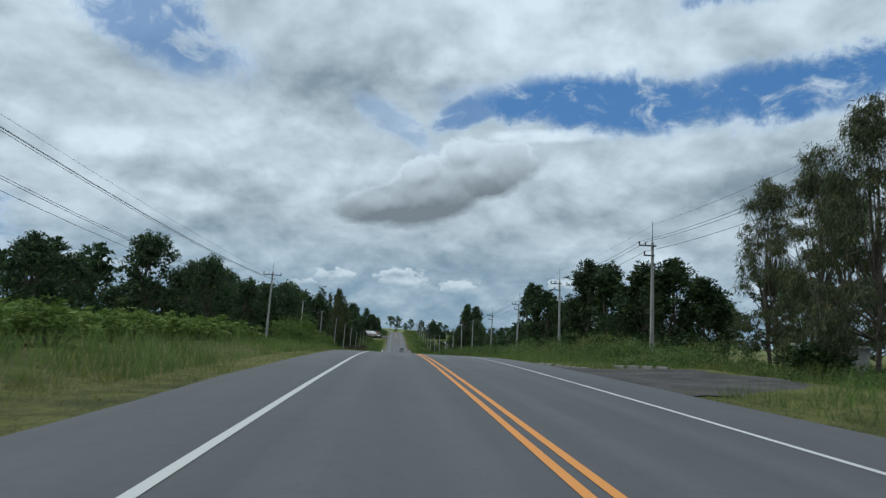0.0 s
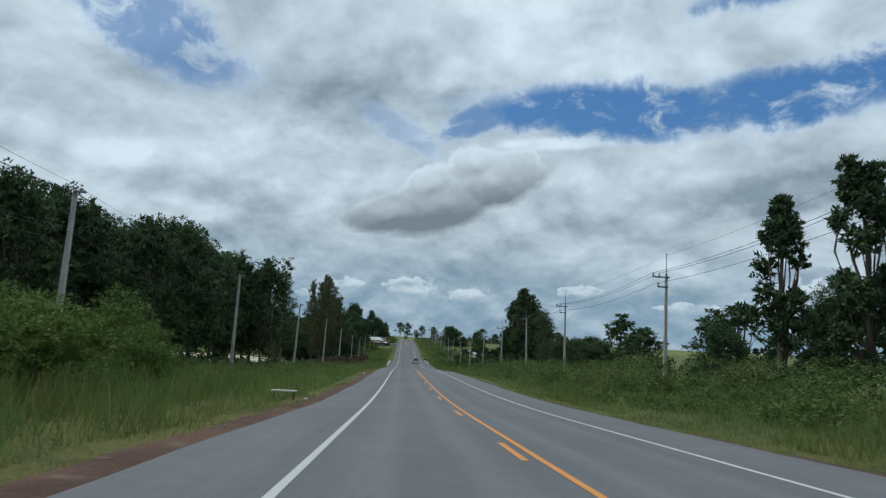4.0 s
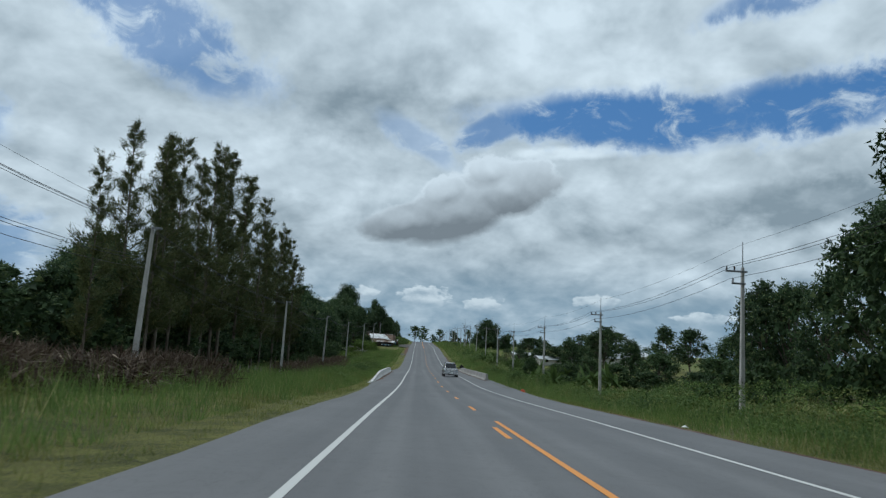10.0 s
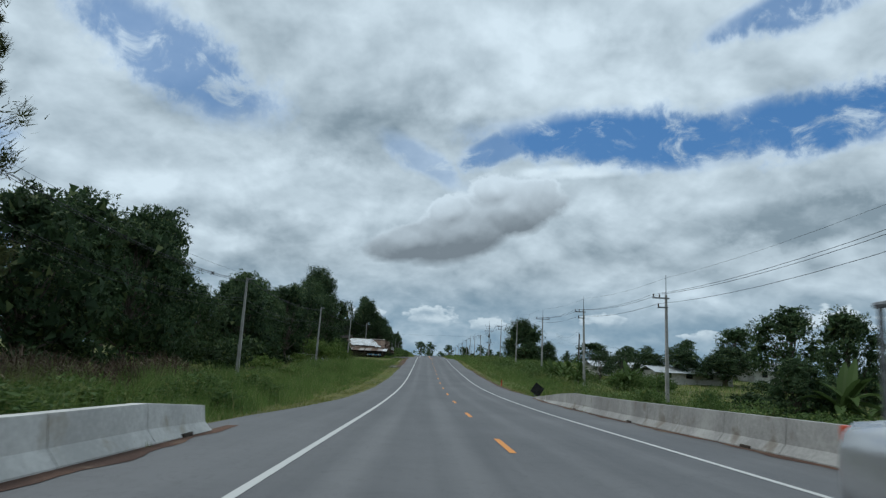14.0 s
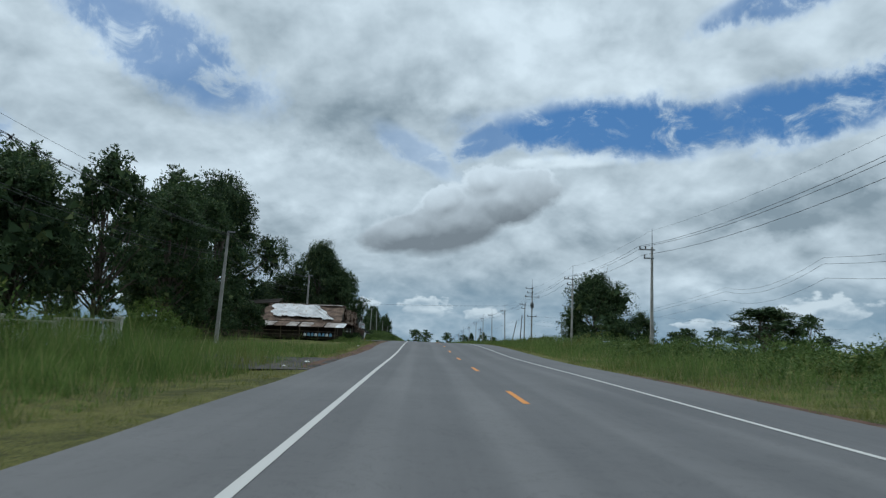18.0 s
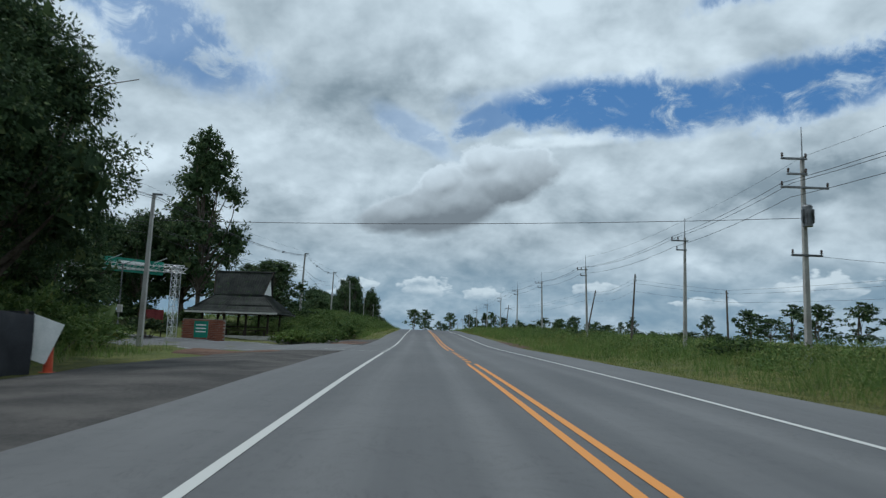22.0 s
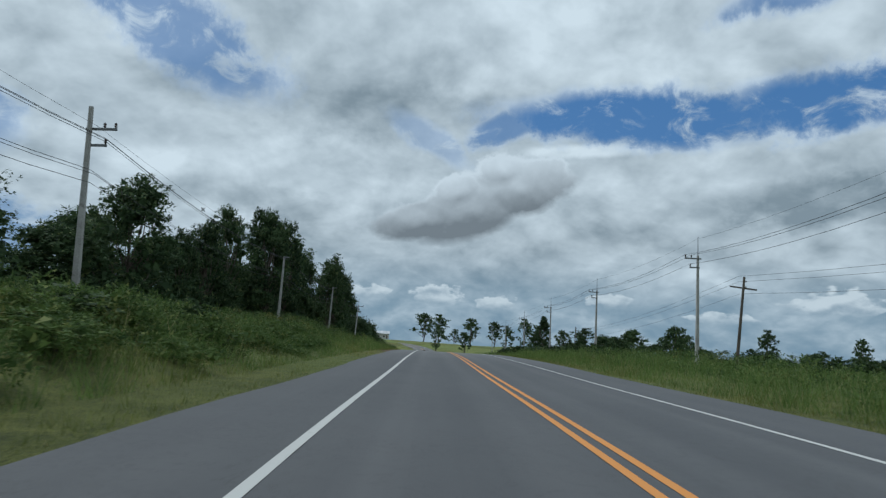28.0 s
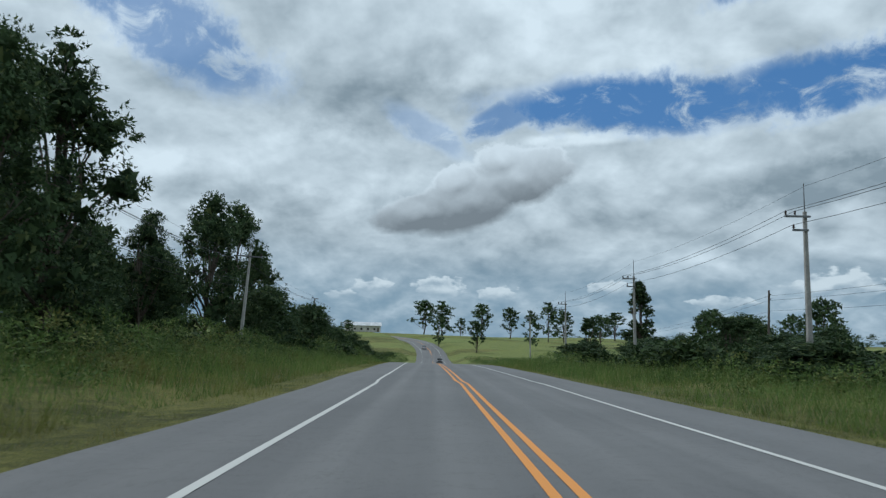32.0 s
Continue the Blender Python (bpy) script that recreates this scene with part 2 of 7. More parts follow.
lum = lum + patch(12.0, 16.2, 6, 0.6, 0.03, 0.5).step(-0.2, 0.6) * 0.45 + patch(-14, 14.5, 8, 2.0, 0.1, 0.7).step(-0.2, 0.7) * 0.15
lum = lum + patch(7, 25.5, 12, 3.5, 0.0, 0.7).step(-0.2, 0.7) * 0.22
lum = lum - AZ.step(-8.0, -32.0) * 0.08 - patch(8.5, 8.0, 12, 4.0, 0.0, 0.6).step(-0.3, 0.6) * 0.13 - patch(3.5, 13.6, 10, 3.4, 0.2, 0.5).step(-0.3, 0.7) * 0.10
lum = (lum - EL.step(12.0, 3.0) * 0.20).op("ADD", 0.0, clamp=True)
cloud = blend(wt, lum, (0.245, 0.300, 0.335), (0.72, 0.79, 0.82))
cloud = blend(wt, EL.step(9.0, 2.0) * (lum * -0.75 + 0.98), cloud, (0.185, 0.290, 0.375))
strong = wt.nodes.new("ShaderNodeVectorMath")
strong.operation = "SCALE"
strong.inputs["Scale"].default_value = 0.085
wt.links.new(sky.outputs[0], strong.inputs[0])
deep = blend(wt, 0.6, strong.outputs[0], (0.045, 0.185, 0.45))
full = blend(wt, gap, cloud, deep)
# the lone grey cloud, bright along its upper side
lumpy = deck(13.0, 4, 0.5, 5.0, 2.0) - 0.5
frayed = deck(40.0, 4, 0.6, 8.0, 1.0) - 0.5


def heap_at(rise):
    """The lone cloud as a field that is 0 at its rim; rise looks up the sky by so many degrees."""
    best = None
    for az, el, wide, high, lean in ((6.9, 13.3, 4.5, 2.6, 0.16), (2.4, 11.2, 5.4, 2.8, 0.26), (-1.0, 10.2, 4.8, 1.7, 0.20), (5.4, 14.6, 2.5, 1.6, 0.0), (1.6, 12.7, 2.4, 1.6, 0.25)):
        a, e = AZ - az, EL - el + rise
        e = (e - a * lean) / high
        f = ((a / wide) * (a / wide) + e * e).op("SQRT") * -1.0 + 1.0
        best = f if best is None else best.top(f)
    rise_ = (EL + rise - AZ * 0.22 - 10.2).step(-1.4, 1.4)
    return best + (lumpy * 0.80 + turb * 0.35 + frayed * 0.30) * (rise_ * 0.75 + 0.25)


full = blend(wt, patch(10.9, 14.0, 1.5, 1.3, 0.5, 0.6).step(-0.1, 0.5) * 0.4, full, (0.36, 0.41, 0.44))
heap = heap_at(0.0)
body = (EL - AZ * 0.22 - 10.6) * 0.155 + 0.25
shade = body + (heap - heap_at(0.7)) * 0.55 + lumpy * 0.30 + (fine_now - fine_up) * 0.5 + (heap.step(0.30, 0.0) * body.step(0.20, 0.6)) * 0.34
soft_rim = (EL - AZ * 0.24 - 11.0).step(-1.6, 1.2) * -0.12 + 0.26
full = blend(wt, (heap + 0.02).op("DIVIDE", soft_rim).op("ADD", 0.0, clamp=True) * 0.97, full, blend(wt, shade.op("ADD", 0.0, clamp=True), (0.190, 0.216, 0.235), (0.65, 0.715, 0.75)))
puffy = deck(21.0, 5, 0.45, 6.0, 9.0) - 0.5
# small white heaps low over the horizon, flat underneath
for az, el, wide, high in ((0.4, 4.0, 3.0, 1.3), (5.2, 3.6, 2.3, 0.9), (-5.0, 4.0, 2.4, 1.0), (-7.6, 3.2, 1.8, 0.6), (14.5, 4.2, 2.4, 0.9), (30.5, 4.4, 4.5, 1.4), (22.5, 3.2, 3.0, 0.7), (-24, 3.6, 4.0, 1.1)):
    a, e = (AZ - az) / wide, (EL - el) / high
    puff = ((a * a + e * e).op("SQRT") * -1.0 + 0.80 + puffy * 1.7).step(0.0, 0.22) * (EL - el + high * 0.55 + turb3 * 0.5).step(-0.25, 0.7)
    full = blend(wt, puff * 0.80, full, blend(wt, ((EL - el) / high + turb * 1.6 + (fine_now - fine_up) * 5.0).step(-1.0, 0.7), (0.31, 0.39, 0.45), (0.66, 0.72, 0.74)))
full = blend(wt, EL.step(-0.2, -2.0), full, (0.10, 0.13, 0.09))
wt.links.new(full, wt.nodes["Background"].inputs[0])
wt.nodes["Background"].inputs[1].default_value = 1.0

sun = new("sun", bpy.data.lights.new("sun", "SUN"))
sun.data.energy, sun.data.angle, sun.data.color = 1.7, radians(14), (1.0, 0.965, 0.91)
sun_way = Vector((math.sin(radians(SUN_ROUND)) * math.cos(radians(SUN_UP)), math.cos(radians(SUN_ROUND)) * math.cos(radians(SUN_UP)), math.sin(radians(SUN_UP))))
sun.matrix_world = look(Vector((0, 300, 0)) + sun_way * 200, (0, 300, 0))

# ---------------------------------------------------------------- materials
M_ROAD = asphalt("worn_asphalt", (0.078, 0.080, 0.084), (0.165, 0.165, 0.166))
M_LOT = surface("dark_gravel", (0.036, 0.034, 0.033), (0.095, 0.088, 0.082), 0.6, 14, 0.95, relief=0.9, depth=0.03)
M_WHITE = paint("white_road_paint", (0.50, 0.50, 0.48), (0.19, 0.19, 0.18), 0.8)
M_ORANGE = paint("orange_road_paint", (0.62, 0.255, 0.055), (0.25, 0.15, 0.08))
M_LAND = land("grassland")
M_SOIL = surface("red_soil", (0.062, 0.034, 0.024), (0.135, 0.075, 0.050), 0.5, 9, 0.95, relief=0.9, depth=0.05, spots=(0.16, 0.12, 0.085))
M_GRASS = foliage("grass_blades", (0.060, 0.110, 0.030), (0.196, 0.282, 0.080), (0.320, 0.305, 0.140), 0.45, 0.0, True)
M_SHORT = foliage("short_grass", (0.088, 0.115, 0.032), (0.245, 0.272, 0.084), (0.340, 0.290, 0.140), 0.4, 0.0, True)
M_SCRUB = foliage("scrub_leaves", (0.023, 0.050, 0.016), (0.122, 0.186, 0.051), (0.210, 0.240, 0.078), 0.3, 0.0, True)
M_CROP = foliage("crop_leaves", (0.080, 0.138, 0.026), (0.182, 0.252, 0.060), (0.260, 0.291, 0.085), 0.3)
M_LEAF = foliage("dark_leaves", (0.021, 0.039, 0.022), (0.088, 0.140, 0.058), (0.150, 0.185, 0.075), 0.26)
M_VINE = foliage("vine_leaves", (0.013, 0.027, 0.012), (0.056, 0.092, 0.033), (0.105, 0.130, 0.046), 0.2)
M_MID = foliage("mid_leaves", (0.038, 0.074, 0.022), (0.122, 0.182, 0.052), (0.195, 0.225, 0.074), 0.3)
M_LIGHT = foliage("light_leaves", (0.056, 0.100, 0.022), (0.138, 0.200, 0.048), (0.210, 0.238, 0.068))
M_NEEDLE = foliage("casuarina_needles", (0.040, 0.054, 0.023), (0.104, 0.118, 0.046), (0.160, 0.152, 0.060))
M_WISPY = foliage("eucalyptus_leaves", (0.041, 0.055, 0.028), (0.112, 0.128, 0.060), (0.170, 0.145, 0.070))
M_BRUSH = foliage("dry_brush", (0.042, 0.029, 0.021), (0.125, 0.090, 0.062), (0.21, 0.17, 0.12), 0.1)
M_BANANA = foliage("banana_leaves", (0.036, 0.066, 0.021), (0.098, 0.146, 0.044), (0.190, 0.205, 0.072), 0.3)
M_BARK = surface("grey_bark", (0.055, 0.045, 0.035), (0.16, 0.135, 0.11), 1.0, 12, 0.95, relief=0.9, depth=0.04)
M_POLE = surface("pole_concrete", (0.27, 0.26, 0.245), (0.44, 0.43, 0.41), 0.7, 15, 0.9, random_tint=0.5, spots=(0.2, 0.19, 0.175))
M_OLDPOLE = surface("weathered_wood_pole", (0.07, 0.06, 0.05), (0.15, 0.13, 0.11), 0.6, 12, 0.95)
M_STEEL = surface("galvanised_steel", (0.11, 0.115, 0.12), (0.26, 0.265, 0.27), 2, 20, 0.5, 0.7)
M_INSUL = surface("brown_insulator", (0.03, 0.02, 0.018), (0.08, 0.05, 0.04), 5, 30, 0.25)
M_WIRE = surface("black_cable", (0.012, 0.012, 0.013), (0.03, 0.03, 0.032), 5, 30, 0.6)
M_BARRIER = surface("barrier_concrete", (0.40, 0.395, 0.38), (0.62, 0.615, 0.59), 0.5, 11, 0.9, relief=0.3, depth=0.01, spots=(0.36, 0.33, 0.28))
M_GREYBAR = surface("grey_barrier_concrete", (0.22, 0.215, 0.205), (0.37, 0.365, 0.345), 0.5, 11, 0.9, relief=0.3, depth=0.01, spots=(0.19, 0.17, 0.145))
M_DUSTY = surface("dusty_concrete", (0.20, 0.185, 0.16), (0.36, 0.335, 0.29), 1.2, 14, 0.95, relief=0.5, depth=0.02, spots=(0.16, 0.12, 0.09))
M_THATCH = surface("thatch", (0.062, 0.043, 0.033), (0.205, 0.145, 0.110), 1.2, 24, 0.95, relief=1.0, depth=0.05, spots=(0.07, 0.05, 0.035))
M_TARP = surface("dirty_white_tarp", (0.42, 0.44, 0.45), (0.70, 0.72, 0.73), 0.8, 6, 0.6, relief=0.6, depth=0.05, spots=(0.30, 0.22, 0.16))
M_TIN = surface("rusty_tin", (0.20, 0.17, 0.15), (0.46, 0.44, 0.42), 1.0, 10, 0.6, 0.3, spots=(0.16, 0.075, 0.04))
M_WOOD = surface("weathered_wood", (0.06, 0.045, 0.033), (0.17, 0.13, 0.095), 1.5, 16, 0.9, random_tint=0.4)
M_POST = surface("grey_fence_wood", (0.12, 0.105, 0.09), (0.28, 0.25, 0.215), 2.0, 16, 0.95, random_tint=0.5)
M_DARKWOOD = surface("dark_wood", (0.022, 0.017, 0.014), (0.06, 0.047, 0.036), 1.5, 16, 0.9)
M_NET = surface("black_shade_net", (0.016, 0.017, 0.02), (0.04, 0.042, 0.048), 1.0, 60, 0.9, relief=0.5, depth=0.01)
M_ROOF = surface("mossy_roof_tile", (0.014, 0.017, 0.016), (0.042, 0.045, 0.040), 1.0, 9, 0.85, relief=0.5, depth=0.02, random_tint=0.5, spots=(0.030, 0.050, 0.022))
M_BRICK = surface("red_brick", (0.17, 0.06, 0.04), (0.33, 0.13, 0.08), 1.5, 12, 0.9, random_tint=0.6)
M_CLAY = surface("dark_clay", (0.085, 0.045, 0.032), (0.17, 0.095, 0.065), 3, 16, 0.9)
M_MORTAR = surface("grey_mortar", (0.22, 0.2, 0.18), (0.34, 0.31, 0.28), 2, 20, 0.95)
M_GREEN = surface("green_banner", (0.012, 0.16, 0.11), (0.03, 0.26, 0.18), 1, 8, 0.55)
M_PALE = surface("pale_lettering", (0.66, 0.68, 0.66), (0.8, 0.8, 0.78), 3, 20, 0.6)
M_TRUSS = surface("silver_truss", (0.42, 0.43, 0.44), (0.62, 0.63, 0.64), 3, 20, 0.4, 0.6)
M_MAROON = surface("maroon_panel", (0.12, 0.018, 0.02), (0.22, 0.04, 0.04), 2, 12, 0.6)
M_BLUE = surface("blue_plastic", (0.06, 0.22, 0.42), (0.28, 0.50, 0.66), 2, 8, 0.4)
M_SILVER = surface("silver_car_paint", (0.42, 0.43, 0.44), (0.50, 0.51, 0.52), 1, 30, 0.25, 0.6, relief=0.02)
M_DARKCAR = surface("dark_car_paint", (0.03, 0.032, 0.036), (0.06, 0.062, 0.066), 1, 30, 0.3, 0.3, relief=0.02)
M_TYRE = surface("tyre_rubber", (0.014, 0.014, 0.014), (0.035, 0.035, 0.035), 4, 40, 0.9)
M_CHROME = surface("chrome", (0.5, 0.5, 0.5), (0.7, 0.7, 0.7), 4, 30, 0.15, 1.0, relief=0.02)
M_LAMP = surface("headlamp_lens", (0.6, 0.62, 0.64), (0.8, 0.82, 0.84), 8, 40, 0.12)
M_LENS = surface("smoky_lamp_lens", (0.22, 0.24, 0.26), (0.5, 0.52, 0.55), 9, 40, 0.08, 0.3)
M_RED = surface("orange_red_plastic", (0.38, 0.05, 0.025), (0.58, 0.10, 0.04), 3, 14, 0.6)
M_TINROOF = surface("pale_metal_roof", (0.40, 0.42, 0.44), (0.62, 0.64, 0.66), 0.4, 6, 0.5, 0.2)
M_WALL = surface("plaster_wall", (0.42, 0.41, 0.38), (0.60, 0.58, 0.54), 0.6, 8, 0.9, spots=(0.30, 0.28, 0.25))
# mud colour raised to a pale beige that carries the sky's reflection; nearly diffuse
M_WATER = surface("muddy_water_sky_tint", (0.46, 0.39, 0.31), (0.56, 0.49, 0.40), 0.08, 1.2, 0.42, relief=0.12, depth=0.02)
M_GLASS, _t, _b = fresh("tinted_glass", 0.06)
_b.inputs["Base Color"].default_value = (0.012, 0.014, 0.016, 1)
_b.inputs["Specular IOR Level"].default_value = 0.3


# ---------------------------------------------------------------- the lie of the land
ROAD_Z = [0.05, 0.01, -0.02, -0.2, -0.73, -1.6, -2.63, -3.59, -4.25, -4.73, -5.23, -5.8, -6.61, -7.29, -8.0, -8.54, -8.77, -9.06, -9.33, -9.38, -9.15, -8.6, -7.91, -7.24, -6.33, -5.65, -5.23, -5.0, -4.79, -4.28, -3.75, -3.36, -2.86, -2.66, -2.45, -2.37, -2.44, -2.80]
FAR_Y = [740, 780, 820, 860, 900, 940, 991, 1035, 1060, 1100, 1160, 1250, 1400, 1800, 2600, 4200]
FAR_Z = [-3.17, -4.1, -5.8, -7.4, -8.6, -8.8, -5.7, -3.1, -1.7, -0.6, 0.0, 0.4, 0.2, -2.0, -4.0, -6.0]
FAR_X = [-0.2, -0.7, -1.1, -1.3, -1.2, -1.5, -3.9, -11.4, -22, -47, -90, -162, -295, -583, -1040, -1870]


def spline(ys, zs, y):
    """Catmull-Rom through (ys, zs), flat beyond the ends."""
    ys, zs = np.asarray(ys, float), np.asarray(zs, float)
    y = np.clip(np.asarray(y, float), ys[0], ys[-1] - 1e-4)
    i = np.clip(np.searchsorted(ys, y, side="right") - 1, 0, len(ys) - 2)
    m = np.gradient(zs, ys)
    h = ys[i + 1] - ys[i]
    f = (y - ys[i]) / h
    return ((2 * f ** 3 - 3 * f ** 2 + 1) * zs[i] + (f ** 3 - 2 * f ** 2 + f) * h * m[i]
            + (-2 * f ** 3 + 3 * f ** 2) * zs[i + 1] + (f ** 3 - f ** 2) * h * m[i + 1])


KNOT_Y = [-20 + 20 * i for i in range(len(ROAD_Z))] + FAR_Y
KNOT_Z = ROAD_Z + FAR_Z


def road_z(y):
    return spline(KNOT_Y, KNOT_Z, y)


def road_x(y):
    return np.where(np.asarray(y) < 730, 0.0, spline([700] + FAR_Y, [0] + FAR_X, y))


def smooth(a, b, v):
    f = np.clip((np.asarray(v, float) - a) / (b - a), 0, 1)
    return f * f * (3 - 2 * f)


# how far the land beside the road lies above or below it
LEFT_Y = [-80, 40, 70, 120, 240, 275, 300, 330, 360, 420, 470, 500, 525, 545, 558, 570, 590, 615, 635, 655, 690, 760, 840, 920, 1100]
LEFT_OFF = [0.2, 0.3, 0.3, 0.1, 0.1, -0.6, -0.8, -0.5, -0.1, 0.0, -0.4, -0.15, -0.3, -0.2, 0.9, 1.3, 1.4, 1.2, 1.0, 0.7, 0.5, 0.3, 0.4, 0.8, 3.0]
RIGHT_Y = [-80, 0, 60, 100, 180, 240, 280, 310, 350, 390, 430, 520, 640, 760, 860, 940, 1040, 1200]
RIGHT_OFF = [0.1, 0.1, 0.2, 0.4, 0.2, -0.2, -0.7, -1.2, -1.0, -0.1, 0.2, 0.1, 0.2, 0.0, 0.6, 1.5, 1.0, 0.5]


POND_Z = -7.7


def waves(x, y):
    return (np.sin(x * 0.031 + 1.3) * np.cos(y * 0.023 + 0.4) + 0.6 * np.sin(x * 0.011 - y * 0.017 + 2.0)
            + 0.35 * np.sin(x * 0.09 + y * 0.07))


def ground_z(x, y):
    """Height of the land at (x, y)."""
    x, y = np.asarray(x, float), np.asarray(y, float)
    dx = x - road_x(y)
    d = np.abs(dx)
    off = np.where(dx < 0, np.interp(y, LEFT_Y, LEFT_OFF), np.interp(y, RIGHT_Y, RIGHT_OFF))
    base = road_z(y)
    near = base - 0.05 - 0.10 * smooth(5.9, 7.2, d) * (1 - smooth(8.0, 10.0, d)) + off * smooth(6.2, 12.0, d)
    near = near + 0.12 * smooth(8, 14, d) * (np.sin(x * 0.9 + y * 0.35) * np.sin(y * 0.6 - x * 0.2))
    broad = (road_z(y - 150) + road_z(y - 70) + base + road_z(y + 70) + road_z(y + 150)) / 5
    far = broad - 0.3 + 0.9 * waves(x, y) * smooth(60, 200, d)
    land = near + (far - near) * smooth(28, 150, d)
    land = land - 0.95 * smooth(17.8, 22.5, -x) * (1 - smooth(90, 140, -x)) * smooth(185, 205, y) * (1 - smooth(258, 272, y))
    # the hollow of the pond
    e = ((x + 56) / 24) ** 2 + ((y - 252) / 30) ** 2
    hollow = POND_Z + 0.3 - 1.7 * (1 - smooth(0.72, 1.02, e))
    return land + (hollow - land) * (1 - smooth(1.1, 1.6, e))


# ---------------------------------------------------------------- mesh helpers
def thing(name, label, category, group="", kind="", at=(0, 0, 0), turn=0.0):
    ob = tagged(new(name), label, category, group, kind)
    ob.matrix_basis = pose(*at, 0, 0, turn)
    return ob


def mesh_of(name, verts, faces, material, shade=False):
    me = bpy.data.meshes.new(name)
    me.from_pydata([tuple(map(float, v)) for v in verts], [], [tuple(map(int, f)) for f in faces])
    me.materials.append(material)
    if shade:
        me.polygons.foreach_set("use_smooth", [True] * len(me.polygons))
    me.update()
    return me


def quads_mesh(name, verts, material):
    """Many loose polygons at once: verts is an (n, corners, 3) array."""
    n, corners = verts.shape[:2]
    me = bpy.data.meshes.new(name)
    me.vertices.add(n * corners)
    me.vertices.foreach_set("co", np.ascontiguousarray(verts, dtype=np.float32).ravel())
    me.loops.add(n * corners)
    me.loops.foreach_set("vertex_index", np.arange(n * corners, dtype=np.int32))
    me.polygons.add(n)
    me.polygons.foreach_set("loop_start", np.arange(0, n * corners, corners, dtype=np.int32))
    me.materials.append(material)
    me.update(calc_edges=True)
    return me


def part(name, data, material, parent, label="", at=None):
    """Links a bmesh or a mesh as one object under a thing or a part."""
    if isinstance(data, bmesh.types.BMesh):
        me = bpy.data.meshes.new(name)
        data.to_mesh(me)
        data.free()
        me.materials.append(material)
        data = me
    ob = new(name, data)
    ob.parent = parent
    if at is not None:
        ob.matrix_basis = at
    if label:
        ob["label"] = label
    return ob


def box(w, d, h, at=(0, 0, 0), bevel=0.0, taper=1.0, turn=None):
    """A box w x d x h that stands on at; taper narrows its top."""
    bm = bmesh.new()
    bmesh.ops.create_cube(bm, size=1)
    for v in bm.verts:
        k = taper if v.co.z > 0 else 1.0
        v.co = Vector((v.co.x * w * k, v.co.y * d * k, (v.co.z + 0.5) * h))
    if bevel:
        bmesh.ops.bevel(bm, geom=bm.edges[:], offset=bevel, segments=2, affect="EDGES", profile=0.6)
    if turn is not None:
        bmesh.ops.transform(bm, matrix=turn, verts=bm.verts)
    bmesh.ops.translate(bm, vec=at, verts=bm.verts)
    return bm


def rod(a, b, r0, r1=None, sides=8):
    """A tapered bar from a to b."""
    a, b = Vector(a), Vector(b)
    bm = bmesh.new()
    bmesh.ops.create_cone(bm, cap_ends=True, segments=sides, radius1=r0, radius2=r0 if r1 is None else r1, depth=(b - a).length)
    m = Matrix.Translation((a + b) / 2) @ (b - a).to_track_quat("Z", "Y").to_matrix().to_4x4()
    bmesh.ops.transform(bm, matrix=m, verts=bm.verts)
    return bm


def joined(*parts):
    bm = bmesh.new()
    for p in parts:
        me = bpy.data.meshes.new("piece")
        p.to_mesh(me)
        p.free()
        bm.from_mesh(me)
        bpy.data.meshes.remove(me)
    return bm


def tube_along(points, radius, sides=4):
    """Vertices and faces of a tube through points."""
    pts = np.asarray(points, float)
    along = np.gradient(pts, axis=0)
    along /= np.linalg.norm(along, axis=1)[:, None] + 1e-9
    ref = np.tile(np.array([0.0, 0.0, 1.0]), (len(pts), 1))
    ref[np.abs(along[:, 2]) > 0.9] = (1, 0, 0)
    u = np.cross(along, ref)
    u /= np.linalg.norm(u, axis=1)[:, None]
    w = np.cross(along, u)
    rad = np.broadcast_to(np.asarray(radius, float), (len(pts),))
    ang = np.arange(sides) * 2 * math.pi / sides
    ring = u[:, None, :] * np.cos(ang)[None, :, None] + w[:, None, :] * np.sin(ang)[None, :, None]
    verts = (pts[:, None, :] + ring * rad[:, None, None]).reshape(-1, 3)
    faces = [(i * sides + k, i * sides + (k + 1) % sides, (i + 1) * sides + (k + 1) % sides, (i + 1) * sides + k)
             for i in range(len(pts) - 1) for k in range(sides)]
    return verts, faces


def tubes(name, lines, material, sides=5):
    verts, faces = [], []
    for pts, rad in lines:
        v, f = tube_along(pts, rad, sides)
        faces += [tuple(i + len(verts) for i in q) for q in f]
        verts += list(v)
    return mesh_of(name, verts, faces, material, True)


def strip(name, ys, left, right, lift, material, follow=road_z):
    """A band along the road between two lateral lines, lying lift above it."""
    ys = np.asarray(ys, float)
    c, z = road_x(ys), follow(ys) + lift
    le = left(ys) if callable(left) else np.full(len(ys), float(left))
    ri = right(ys) if callable(right) else np.full(len(ys), float(right))
    verts = np.concatenate([np.stack([c + le, ys, z], 1), np.stack([c + ri, ys, z], 1)])
    n = len(ys)
    return mesh_of(name, verts, [(i, i + n, i + n + 1, i + 1) for i in range(n - 1)], material)


# ---------------------------------------------------------------- ground and road
def spread(inner, outer, step, grow):
    at, s, got = inner, step, [inner]
    while at < outer:
        at += s
        s *= grow
        got.append(min(at, outer))
    return got


